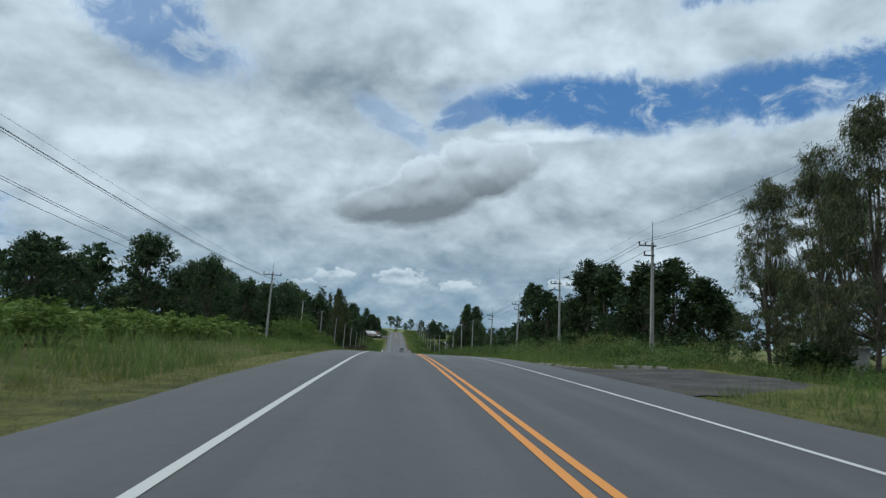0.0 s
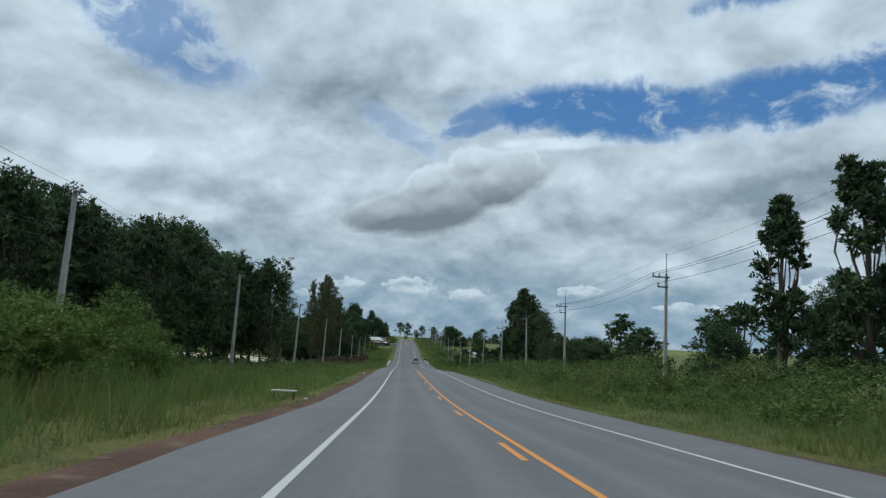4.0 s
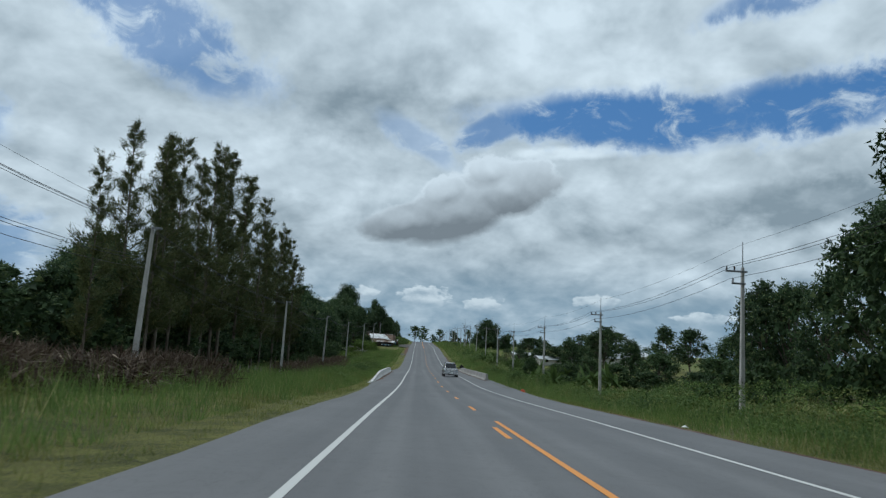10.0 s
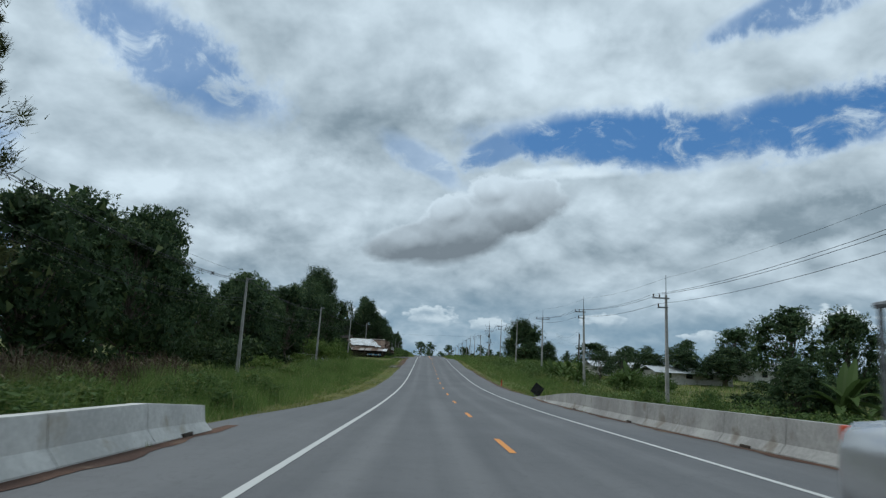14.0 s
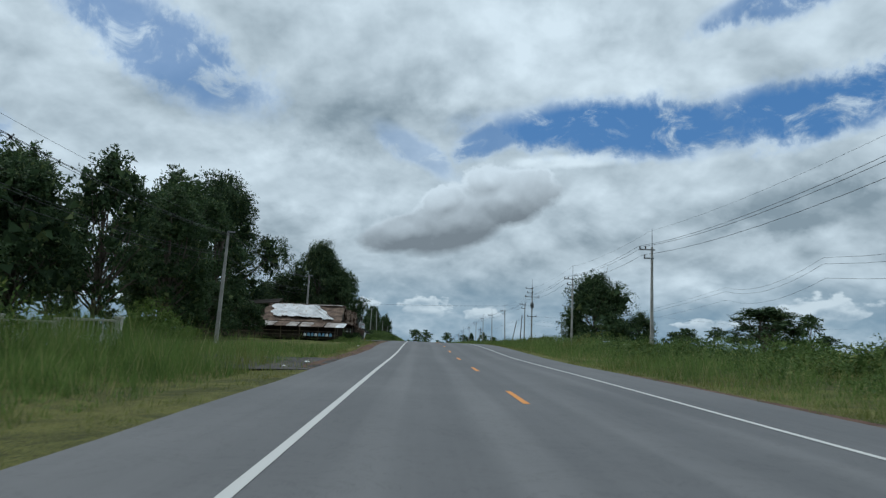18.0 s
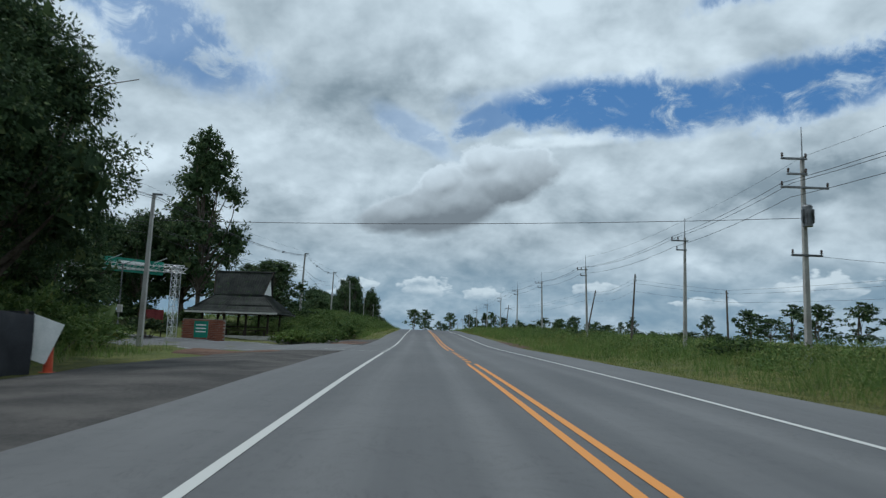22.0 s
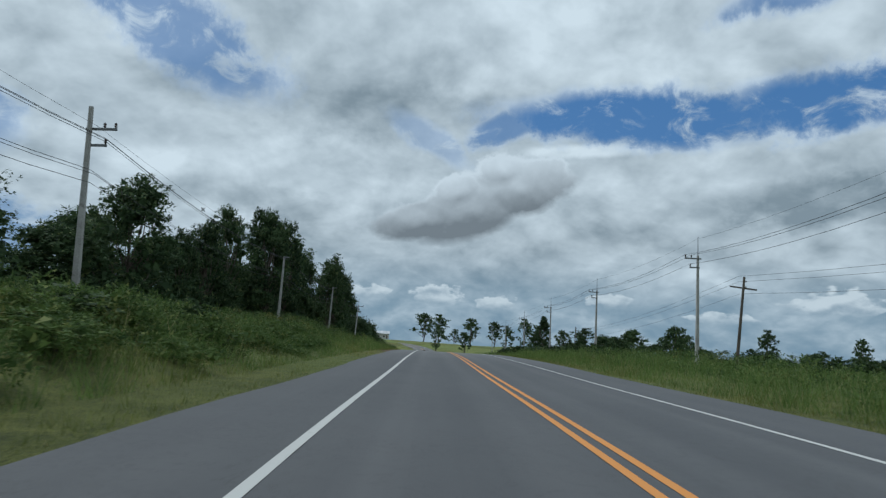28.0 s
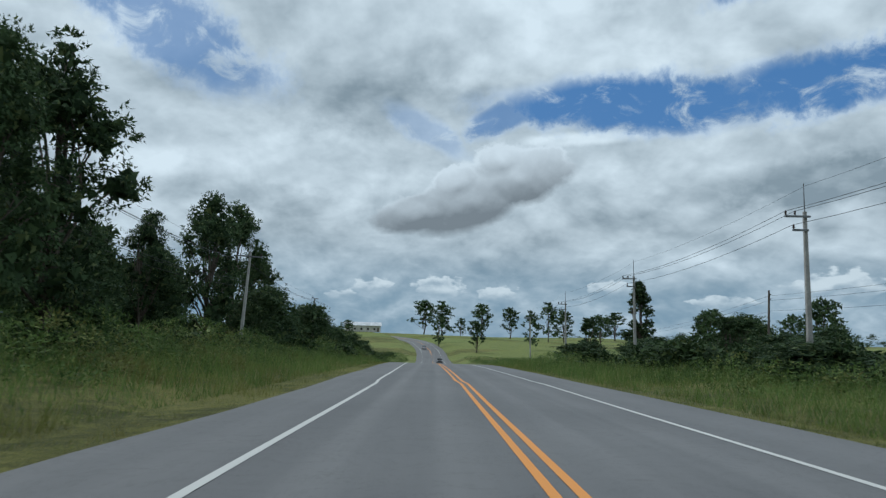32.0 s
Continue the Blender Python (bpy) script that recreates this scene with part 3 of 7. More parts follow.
gx = spread(0, 2400, 1.3, 1.07)
gx = np.array([-v for v in gx[:0:-1]] + gx)
gy = np.concatenate([np.arange(-90, 800, 4.0), np.array(spread(800, 4300, 5, 1.05))])
GX, GY = np.meshgrid(gx, gy)
CX = GX + road_x(GY)
gv = np.stack([CX.ravel(), GY.ravel(), ground_z(CX, GY).ravel()], 1)
w_ = len(gx)
gf = [(j * w_ + i, j * w_ + i + 1, (j + 1) * w_ + i + 1, (j + 1) * w_ + i) for j in range(len(gy) - 1) for i in range(w_ - 1)]
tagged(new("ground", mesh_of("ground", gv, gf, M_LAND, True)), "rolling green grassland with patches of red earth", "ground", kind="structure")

EDGE = 5.75
ry = np.concatenate([np.arange(-90, 800, 3.0), np.arange(800, 1500, 10.0)])
cols = [-EDGE, -EDGE + 0.25, -3.5, 0, 3.5, EDGE, EDGE + 0.25]
rv, rf = [], []
for y in ry:
    wob = 0.05 * math.sin(y * 0.23) + 0.03 * math.sin(y * 0.61)
    for k, x in enumerate(cols):
        more = 0.95 * float(smooth(248, 286, y) * (1 - smooth(346, 370, y))) if x > 0 else -0.95 * float(smooth(262, 292, y) * (1 - smooth(322, 348, y)))
        rv.append((float(road_x(y)) + x + (wob + more if abs(x) > 5 else 0), y, float(road_z(y)) - (0.35 if k in (0, len(cols) - 1) else 0)))
for j in range(len(ry) - 1):
    for i in range(len(cols) - 1):
        a = j * len(cols) + i
        rf.append((a, a + 1, a + len(cols) + 1, a + len(cols)))
road = tagged(new("road", mesh_of("road", rv, rf, M_ROAD, False)), "two-lane grey asphalt road with paved shoulders", "road", kind="structure")


def lines_of(y0, y1, x, wide, material, name, step=3.0):
    ys = np.linspace(y0, y1, max(2, int((y1 - y0) / step) + 1))
    me = strip(name, ys, x - wide / 2, x + wide / 2, 0.006, material)
    return part(name, me, material, road)


lines_of(-60, 520, -3.5, 0.125, M_WHITE, "edge_line")
lines_of(535, 1300, -3.5, 0.125, M_WHITE, "edge_line")
lines_of(-60, 1300, 3.50, 0.125, M_WHITE, "edge_line")
for k in range(8):
    lines_of(521.2 + k * 1.8, 522.1 + k * 1.8, -3.5, 0.2, M_WHITE, "edge_dash")
lines_of(-60, 52, -0.13, 0.12, M_ORANGE, "centre_line")
lines_of(-60, 238, 0.13, 0.12, M_ORANGE, "centre_line")
for k in range(37):
    y = float(np.interp(k, (0, 3, 8, 13, 17, 21, 37), (61.4, 100.7, 160.5, 212.9, 255.6, 299.0, 480.1)))
    if y < 474:
        lines_of(y - 1.45, y + 1.45, -0.17 if y < 238 else 0.0, 0.13, M_ORANGE, "centre_dash", 0.8)
for a, b in ((478.5, 511), (526.5, 1300)):
    lines_of(a, b, -0.14, 0.12, M_ORANGE, "centre_line")
    lines_of(a, b, 0.14, 0.12, M_ORANGE, "centre_line")
for k in range(7):
    lines_of(512.0 + k * 1.85, 512.95 + k * 1.85, 0.0, 0.2, M_ORANGE, "centre_dash", 0.5)


def apron(name, label, corners, lift, material, kind="structure", cells=14):
    """A patch of another surface laid over the land between four corners."""
    a, b, c, d = (np.array(p, float) for p in corners)
    verts = []
    for j in range(cells + 1):
        for i in range(cells + 1):
            u, v = i / cells, j / cells
            p = (a * (1 - u) + b * u) * (1 - v) + (d * (1 - u) + c * u) * v
            edge = min(u, 1 - u, v, 1 - v)
            p = p + 0.25 * (1 - smooth(0, 0.3, edge)) * np.array([math.sin(p[1] * 2.1 + p[0]), math.sin(p[0] * 1.7 + p[1])])
            near = 1.0 - float(smooth(5.9, 7.4, abs(p[0])))
            low = float(ground_z(p[0], p[1]))
            land_z = low + max(0.0, float(road_z(p[1])) - 0.05 - low) * float(1 - smooth(6.5, 11.0, abs(p[0]))) - 0.03 + (lift + 0.03) * float(smooth(0, 0.05, edge))
            verts.append((p[0], p[1], (float(road_z(p[1])) - 0.03) * near + land_z * (1 - near)))
    n = cells + 1
    faces = [(j * n + i, j * n + i + 1, (j + 1) * n + i + 1, (j + 1) * n + i) for j in range(cells) for i in range(cells)]
    # the rim turns down into the soil
    rim = [j for j in range(n)] + [j * n + n - 1 for j in range(1, n)] + [cells * n + i for i in range(n - 2, -1, -1)] + [j * n for j in range(n - 2, 0, -1)]
    first = len(verts)
    verts += [(verts[i][0], verts[i][1], verts[i][2] - 0.3) for i in rim]
    m = len(rim)
    faces += [(rim[k], rim[(k + 1) % m], first + (k + 1) % m, first + k) for k in range(m)]
    return tagged(new(name, mesh_of(name, verts, faces, material, True)), label, name.replace("_", " "), kind=kind)


side_road = apron("side_road", "narrow asphalt side road joining the highway", ((-5.3, 520.4), (-5.3, 535.3), (-60, 566), (-60, 556)), 0.075, M_ROAD, cells=56)
apron("parking_lot", "dark gravel parking strip before the thatched shops", ((-5.3, 473), (-5.3, 522.0), (-11.5, 526.5), (-10, 480)), 0.05, M_LOT)
apron("gravel_apron", "dark gravel apron beyond the side road", ((-5.3, 535.5), (-5.3, 551.5), (-7.4, 548.5), (-12, 540)), 0.05, M_LOT)
apron("soil_patch", "bare red soil beside the junction", ((-7.9, 517.6), (-8.4, 521.3), (-13.5, 523.9), (-13.5, 518.5)), 0.07, M_SOIL)
apron("soil_patch", "red soil and grit along the road by the drain", ((-5.3, 536.2), (-5.3, 544.5), (-7.6, 542.6), (-8.6, 537.2)), 0.085, M_SOIL)
apron("soil_patch", "red earth track leading off the road", ((-5.3, 56.5), (-5.3, 64.5), (-30, 73), (-30, 67)), 0.05, M_SOIL)
apron("dirt_yard", "bare grey-brown dirt yard beside the road", ((5.3, 19), (5.3, 36.5), (12.5, 34.2), (13.5, 24.0)), 0.05, M_LOT)


def ragged(base, amount, phase):
    return lambda ys: base + amount * (np.sin(ys * 0.9 + phase) + 0.7 * np.sin(ys * 2.3 + phase * 2) + 0.5 * np.sin(ys * 0.21 + phase))


for a, b, x, wide in ((538, 560, 6.9, 1.1), (670, 700, -6.2, 0.6), (64, 175, -6.1, 0.5), (418, 480, -6.2, 0.5), (340, 430, 6.1, 0.35), (90, 270, 6.0, 0.15)):
    ys = np.arange(a, b, 0.8)
    taper = smooth(a, a + 6, ys) * (1 - smooth(b - 8, b, ys))
    lo_, hi_ = 5.4 + (ragged(abs(x) + wide, 0.16 * wide, 0.3)(ys) - 5.4) * taper, np.full(len(ys), 5.4)
    lo_, hi_ = (lo_, hi_) if x > 0 else (-lo_, -hi_)
    verts, n = [], len(ys)
    for f in np.linspace(0, 1, 5):
        xs = lo_ + (hi_ - lo_) * f
        verts += list(np.stack([xs, ys, np.where(np.abs(xs) < 5.95, road_z(ys) - 0.04, ground_z(xs, ys) + (0.045 if f > 0 else -0.12))], 1))
    me = mesh_of("soil_edge", verts, [(k * n + i, (k + 1) * n + i, (k + 1) * n + i + 1, k * n + i + 1) for k in range(4) for i in range(n - 1)], M_SOIL, True)
    tagged(new("soil_edge", me), "strip of red soil along the asphalt edge", "soil edge", kind="structure")

# markings across the mouth of the side road
for (x0, y0), (x1, y1) in (((-3.6, 521.0), (-28, 535.6)), ((-3.6, 534.8), (-24, 540.5))):
    n = 24
    pts = [(x0 + (x1 - x0) * (k / n) ** 1.0, y0 + (y1 - y0) * (k / n) ** 1.08) for k in range(n + 1)]
    verts, faces = [], []
    for x, y in pts:
        near = 1.0 - float(smooth(5.9, 7.4, abs(x)))
        z = (float(road_z(y)) + 0.012) * near + (float(ground_z(x, y)) + max(0.0, float(road_z(y)) - 0.05 - float(ground_z(x, y))) * float(1 - smooth(6.5, 11.0, abs(x))) + 0.088) * (1 - near)
        verts += [(x, y - 0.07, z), (x, y + 0.07, z)]
    faces = [(2 * k, 2 * k + 1, 2 * k + 3, 2 * k + 2) for k in range(n)]
    part("edge_line", mesh_of("edge_line", verts, faces, M_WHITE), M_WHITE, side_road)


# the pond among the trees
ring = [(-56 + 25 * math.cos(a) * (1 + 0.05 * math.sin(3 * a)), 252 + 31 * math.sin(a) * (1 + 0.04 * math.sin(5 * a + 1)), POND_Z) for a in np.linspace(0, 2 * math.pi, 48, endpoint=False)]
tagged(new("pond_water", mesh_of("pond_water", ring + [(-56, 252, POND_Z)], [(k, (k + 1) % 48, 48) for k in range(48)], M_WATER)), "still muddy pond with the pale sky's reflection put into its colour", "pond", kind="structure")


# ---------------------------------------------------------------- plants
def leaf_quads(at, along, length, wide, rng, facing=None):
    """Pointed leaves: centres, directions, sizes and the way they face -> (n, 3, 3)."""
    n = len(at)
    along = along / (np.linalg.norm(along, axis=1)[:, None] + 1e-9)
    side = np.cross(along, rng.normal(size=(n, 3)) if facing is None else facing)
    side /= np.linalg.norm(side, axis=1)[:, None] + 1e-9
    L, W = (np.broadcast_to(np.asarray(v, float), (n,))[:, None] * (0.7 + 0.6 * rng.random((n, 1))) for v in (length, wide))
    return np.stack([at - along * L * 0.4 + side * W / 2, at - along * L * 0.4 - side * W / 2, at + along * L * 0.6], 1)


def limb(a, b, r0, r1, rng, bend=0.12, n=5):
    a, b = np.array(a, float), np.array(b, float)
    f = np.linspace(0, 1, n)[:, None]
    d = np.linalg.norm(b - a)
    off = rng.normal(size=3) * bend * d
    return a + (b - a) * f + off * np.sin(f * math.pi) * 0.6, r0 + (r1 - r0) * f[:, 0]


def unit(v):
    return v / (np.linalg.norm(v, axis=1)[:, None] + 1e-9)


def lobes_crown(lobes, count, size, wide, rng, droop=0.15, shell=0.62, core=0, spray=11):
    """Leaves in sprays over the outside of several lobes, each leaf turned outwards and up to the light."""
    w = np.array([l[3] ** 2 for l in lobes])
    sprays = max(1, count // spray)
    pick = rng.choice(len(lobes), sprays, p=w / w.sum())
    c = np.array([l[:3] for l in lobes])[pick]
    r = np.array([l[3] for l in lobes])[pick]
    d = rng.normal(size=(sprays, 3))
    d[:, 2] = d[:, 2] * 0.85 + 0.18
    d = unit(d)
    lump = 1 + 0.16 * np.sin(d[:, 0] * 6 + pick * 1.7) * np.sin(d[:, 1] * 5 + pick) + 0.12 * np.sin(d[:, 2] * 9 + pick * 2.3)
    mid = c + d * (r * lump * (shell + (1.04 - shell) * rng.random(sprays) ** 0.6))[:, None] * np.array([1, 1, 0.82])
    of = np.repeat(np.arange(sprays), spray)
    n = len(of)
    off = np.clip(rng.normal(size=(n, 3)), -1.5, 1.5) * np.array([1, 1, 0.62])
    reach = (r * 0.125 + size * 0.32)[of][:, None]
    at = mid[of] + off * reach * 0.75
    along = unit(off) * 0.9 + d[of] * 0.5 + rng.normal(size=(n, 3)) * 0.5
    along[:, 2] -= droop
    facing = d[of] * 0.7 + unit(off) * 0.35 + np.array([0, 0, 0.45]) + rng.normal(size=(n, 3)) * 0.34
    outer = leaf_quads(at, along, size, wide, rng, facing)
    if not core:
        return outer
    pick = rng.choice(len(lobes), core, p=w / w.sum())
    c, r = np.array([l[:3] for l in lobes])[pick], np.array([l[3] for l in lobes])[pick]
    at = c + rng.normal(size=(core, 3)) * (r * 0.24)[:, None]
    inner = leaf_quads(at, rng.normal(size=(core, 3)), r * 0.42, r * 0.34, rng)
    return np.concatenate([outer, inner])


def make_tree(label, seed, leaf, lobes_n, high, wide, count, leaf_size, low=0.3, trunk_r=0.2, aspect=0.6, stretch=1.0, core=420, category="tree", group="roadside trees", droop=0.15, shell=0.62):
    """A broad-leaved tree with trunk, limbs and a lobed crown; the pattern that is copied along the road."""
    rng = np.random.default_rng(seed)
    tree = thing("tree", label, category, group)
    lobes = [(0, 0, high * 0.80, wide * 0.55)]
    for k in range(lobes_n):
        a = k * 2.4 + rng.random() * 0.9
        f = (k + 0.5) / lobes_n
        z = high * (low + (0.9 - low) * f)
        girth = wide * (0.95 * math.sin(math.pi * min(1.0, 0.25 + 0.72 * f)) ** 0.7) * (0.55 + 0.4 * rng.random())
        lobes.append((math.cos(a) * girth, math.sin(a) * girth, z + rng.normal() * 0.3, wide * (0.26 + 0.22 * rng.random()) * stretch))
    lobes.append((rng.normal() * 0.4, rng.normal() * 0.4, high * 0.92, wide * 0.3))
    top = np.array([rng.normal() * 0.3, rng.normal() * 0.3, high * 0.72])
    lines = [limb((0, 0, -0.6), top, trunk_r, trunk_r * 0.35, rng, 0.04, 8)]
    for lx, ly, lz, lr in lobes[1:]:
        f = min(0.85, max(0.2, (lz / high) * 0.62))
        lines.append(limb((top[0] * f, top[1] * f, high * 0.72 * f), (lx, ly, lz), trunk_r * 0.4, trunk_r * 0.1, rng))
        for _ in range(1 if count > 2500 else 0):
            e = np.array([lx, ly, lz]) + rng.normal(size=3) * lr * 0.6
            lines.append(limb((lx * 0.6, ly * 0.6, lz - lr * 0.5), e, trunk_r * 0.14, trunk_r * 0.05, rng))
    part("trunk", tubes("trunk", lines, M_BARK, 4), M_BARK, tree)
    part("crown", quads_mesh("crown", lobes_crown(lobes, int(count * 1.6), leaf_size * 0.8, leaf_size * aspect * 0.8, rng, droop, shell, core), leaf), leaf, tree)
    return tree


def make_casuarina(label, seed, high, wide, count):
    """A casuarina: straight stem, rising whorls of thin boughs, wispy drooping needles."""
    rng = np.random.default_rng(seed)
    tree = thing("tree", label, "tree", "casuarina grove")
    lean = rng.normal(size=2) * 0.25
    stem = np.array([[lean[0] * f * f, lean[1] * f * f, -0.6 + (high + 0.6) * f] for f in np.linspace(0, 1, 12)])
    lines, tips = [(stem, np.linspace(0.17, 0.02, 12))], []
    boughs = 46
    for k in range(boughs):
        f = 0.18 + 0.8 * k / boughs
        a = k * 2.4 + rng.random()
        reach = wide * (1.08 - f) ** 0.75 * (0.35 + 0.85 * rng.random()) * (0.75 if f < 0.3 else 1)
        base = np.array([lean[0] * f * f, lean[1] * f * f, high * f])
        end = base + np.array([math.cos(a) * reach, math.sin(a) * reach, reach * (0.55 + 0.5 * rng.random())])
        p, r = limb(base, end, 0.045 * (1.2 - f), 0.01, rng, 0.08, 5)
        lines.append((p, r))
        tips.append((base, end, reach))
    part("trunk", tubes("trunk", lines, M_BARK, 4), M_BARK, tree)
    per = count // boughs
    quads = []
    for base, end, reach in tips:
        # needles hang in loose tufts, thicker on the lower boughs
        high_up = base[2] / high
        many = max(4, int(per * (1.7 - 1.15 * high_up) * (0.4 + 1.2 * rng.random())))
        tuft = 0.35 + 0.7 * rng.random(4)
        f = tuft[rng.integers(0, 4, many)] + rng.normal(size=many) * 0.05
        at = base + (end - base) * f[:, None] + rng.normal(size=(many, 3)) * (0.06 + 0.105 * reach) * np.array([1, 1, 1.3])
        along = (end - base) / max(reach, 0.3) * 0.8 + rng.normal(size=(many, 3)) * 0.55
        quads.append(leaf_quads(at, along, 0.55, 0.06, rng))
    part("crown", quads_mesh("crown", np.concatenate(quads), M_NEEDLE), M_NEEDLE, tree)
    return tree


def make_shrub(label, seed, leaf, high, wide, count, size, category="shrub", group="roadside shrubs", name="shrub", aspect=0.5):
    rng = np.random.default_rng(seed)
    shrub = thing(name, label, category, group)
    lobes, lines = [], []
    for k in range(9):
        a = k * 2.4
        d = wide * 0.62 * math.sqrt(k / 9)
        z = high * (0.35 + 0.3 * rng.random()) * (1.15 - 0.4 * k / 9)
        lobes.append((math.cos(a) * d, math.sin(a) * d, z, wide * (0.32 + 0.15 * rng.random())))
        lines.append(limb((math.cos(a) * 0.1, math.sin(a) * 0.1, -0.25), (math.cos(a) * d, math.sin(a) * d, z), 0.03, 0.01, rng, 0.1, 4))
    part("woody_base", tubes("woody_base", lines, M_BARK, 3), M_BARK, shrub)
    part("foliage", quads_mesh("foliage", lobes_crown(lobes, int(count * 1.6), size * 0.8, size * aspect * 0.8, rng, 0.0, 0.5, 110 if aspect > 0.3 else 40), leaf), leaf, shrub)
    return shrub


def make_banana(seed, label, count=7):
    """A banana clump: stems and long arching, torn leaves."""
    rng = np.random.default_rng(seed)
    plant_ = thing("banana_plant", label, "banana plant", "banana plants")
    for k in range(3):
        a, b = rng.random() * 6.28, 0.2 + rng.random() * 0.7
        x, y, h = math.cos(a) * b, math.sin(a) * b, 0.9 + rng.random() * 0.9
        st = part("stem", tubes("stem", [limb((x, y, -0.2), (x * 1.2, y * 1.2, h), 0.11, 0.07, rng, 0.03, 5)], M_LIGHT, 7), M_LIGHT, plant_)
        for j in range(count):
            verts, faces = [], []
            g = j * 2.4 + rng.random()
            up = 0.12 + 0.62 * (j / count) + 0.2 * rng.random()
            L, w = 1.8 + rng.random() * 0.8, 0.20 + rng.random() * 0.07
            d, s = np.array([math.cos(g), math.sin(g), 0]), np.array([-math.sin(g), math.cos(g), 0])
            for i in range(9):
                f = i / 8
                c = np.array([x * 1.2, y * 1.2, h - 0.1]) + d * L * f * (1.0 - 0.62 * up) + np.array([0, 0, L * (1.15 * up * f - 0.75 * f * f * (1.05 - up))])
                ww = w * (0.06 if i == 0 else math.sin(math.pi * min(0.97, 0.18 + f * 0.80)) ** 0.7) * (1 - 0.09 * (i % 2))
                verts += [c - s * ww + np.array([0, 0, 0.09 * ww / w]), c - np.array([0, 0, 0.02]), c + s * ww + np.array([0, 0, 0.09 * ww / w])]
            for i in range(8):
                q = i * 3
                faces += [(q, q + 1, q + 4, q + 3), (q + 1, q + 2, q + 5, q + 4)]
            part("leaf", mesh_of("leaf", verts, faces, M_BANANA), M_BANANA, st)
    return plant_


def swing(y):
    """How far the land beyond the last rise lies over to the left."""
    return 0.0205 * max(0.0, y - 645.0)


def put(ob, x, y, high=1.0, wide=1.0, turn=0.0, sink=0.0):
    """A copy of a pattern at (x, y) on the land, scaled."""
    x = x - swing(y)
    m = Matrix.LocRotScale((x, y, float(ground_z(x, y)) - sink), Euler((0, 0, turn)), (wide, wide, high))
    return copy_thing(ob, m)


def away(patterns):
    """Take the patterns themselves out of the scene once copied."""
    for ob in patterns:
        for o in (*ob.children_recursive, ob):
            bpy.data.objects.remove(o)


# patterns are 10 m high with a crown 3.2 m in radius, unless said otherwise
T_BROAD = [make_tree("dark green broad-leaved tree standing at the roadside", 10 + k, M_LEAF, 26 + k, 10, 3.4, 4500, 0.29, 0.14 + 0.05 * k, stretch=0.95, core=1000) for k in range(3)]
T_TALL = [make_tree("tall tree with a dark uneven crown", 35 + k, M_LEAF, 22 + 2 * k, 10, 2.4, 6200, 0.21, 0.12 + 0.07 * k, stretch=1.0, core=1300) for k in range(3)]
T_DENSE = [make_tree("dark tree in the dense wood beside the road", 15 + k, M_LEAF, 34 + k, 10, 3.4, 6200, 0.25, 0.20 + 0.06 * k, stretch=1.08, core=1500) for k in range(2)]
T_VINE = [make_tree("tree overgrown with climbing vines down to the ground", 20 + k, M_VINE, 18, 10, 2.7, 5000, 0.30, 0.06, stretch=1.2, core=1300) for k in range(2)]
T_COLUMN = [make_tree("tall narrow tree with dense dark foliage", 30, M_LEAF, 17, 10, 1.7, 5200, 0.30, 0.16)]
T_AIRY = [make_tree("slender tree with thin open foliage", 40 + k, M_LEAF, 18, 10, 2.9, 4200, 0.19, 0.3, 0.14, stretch=0.85, core=60) for k in range(2)]
T_WISPY = [make_tree("tall eucalyptus with hanging grey-green leaves", 50 + k, M_WISPY, 30, 10, 2.2, 11000, 0.34, 0.10, 0.12, aspect=0.13, stretch=0.85, core=0, droop=1.5, shell=0.2) for k in range(2)]
T_ROUND = [make_tree("round dense tree with dark leaves on a short trunk", 60, M_LEAF, 28, 10, 4.6, 14000, 0.26, 0.05, 0.3, stretch=1.15, core=1700)]
T_FAR = [make_tree("distant dark tree in the fields", 70 + k, M_LEAF, 12, 10, 3.2, 700, 0.68, 0.14 + 0.06 * k, core=200, group="distant trees") for k in range(3)]
T_OVER = [make_tree("large spreading tree with feathery hanging boughs", 90 + k, M_LEAF, 21, 10, 4.6, 27000, 0.19, 0.30, 0.26, stretch=0.82, core=1300) for k in range(2)]
T_CASU = [make_casuarina("tall casuarina with wispy grey-green needles", 80 + k, 20, 3.0, 6300) for k in range(4)]

N_TREE = 0


def plant(patterns, rows, base_high, base_wide, slim=0.27):
    global N_TREE
    for x, y, h, r in rows:
        N_TREE += 1
        r = max(r, slim * h)
        put(patterns[N_TREE % len(patterns)], x, y, h / base_high, r / base_wide, N_TREE * 1.93, 0.1)


# right: wispy
plant(T_WISPY, [(18.0,29.1,12.5,1.6), (20.0,35.9,12.1,2.0), (20.0,40.6,11.8,1.9), (27.0,44.0,13.2,2.1)], 10, 2.2, 0.2)
# right: vine
plant(T_VINE, [(22.5, 88.0, 13.6, 2.5), (23.0, 81.2, 12.1, 2.3), (23.0, 75.9, 8.7, 2.2), (21.5, 65.5, 9.8, 2.9), (21.5, 59.1, 9.5, 2.8), (23.5, 116.8, 12.7, 2.3), (24.0, 108.9, 9.9, 1.9), (24.0, 103.7, 9.5, 2.0), (24.0, 101.6, 9.5, 2.2), (25.0, 120.9, 9.9, 2.4), (23.5, 71.0, 8.2, 2.6), (22.8, 94.5, 7.6, 2.4), (25.5, 62.0, 8.4, 3.0)], 10, 2.9, 0.26)
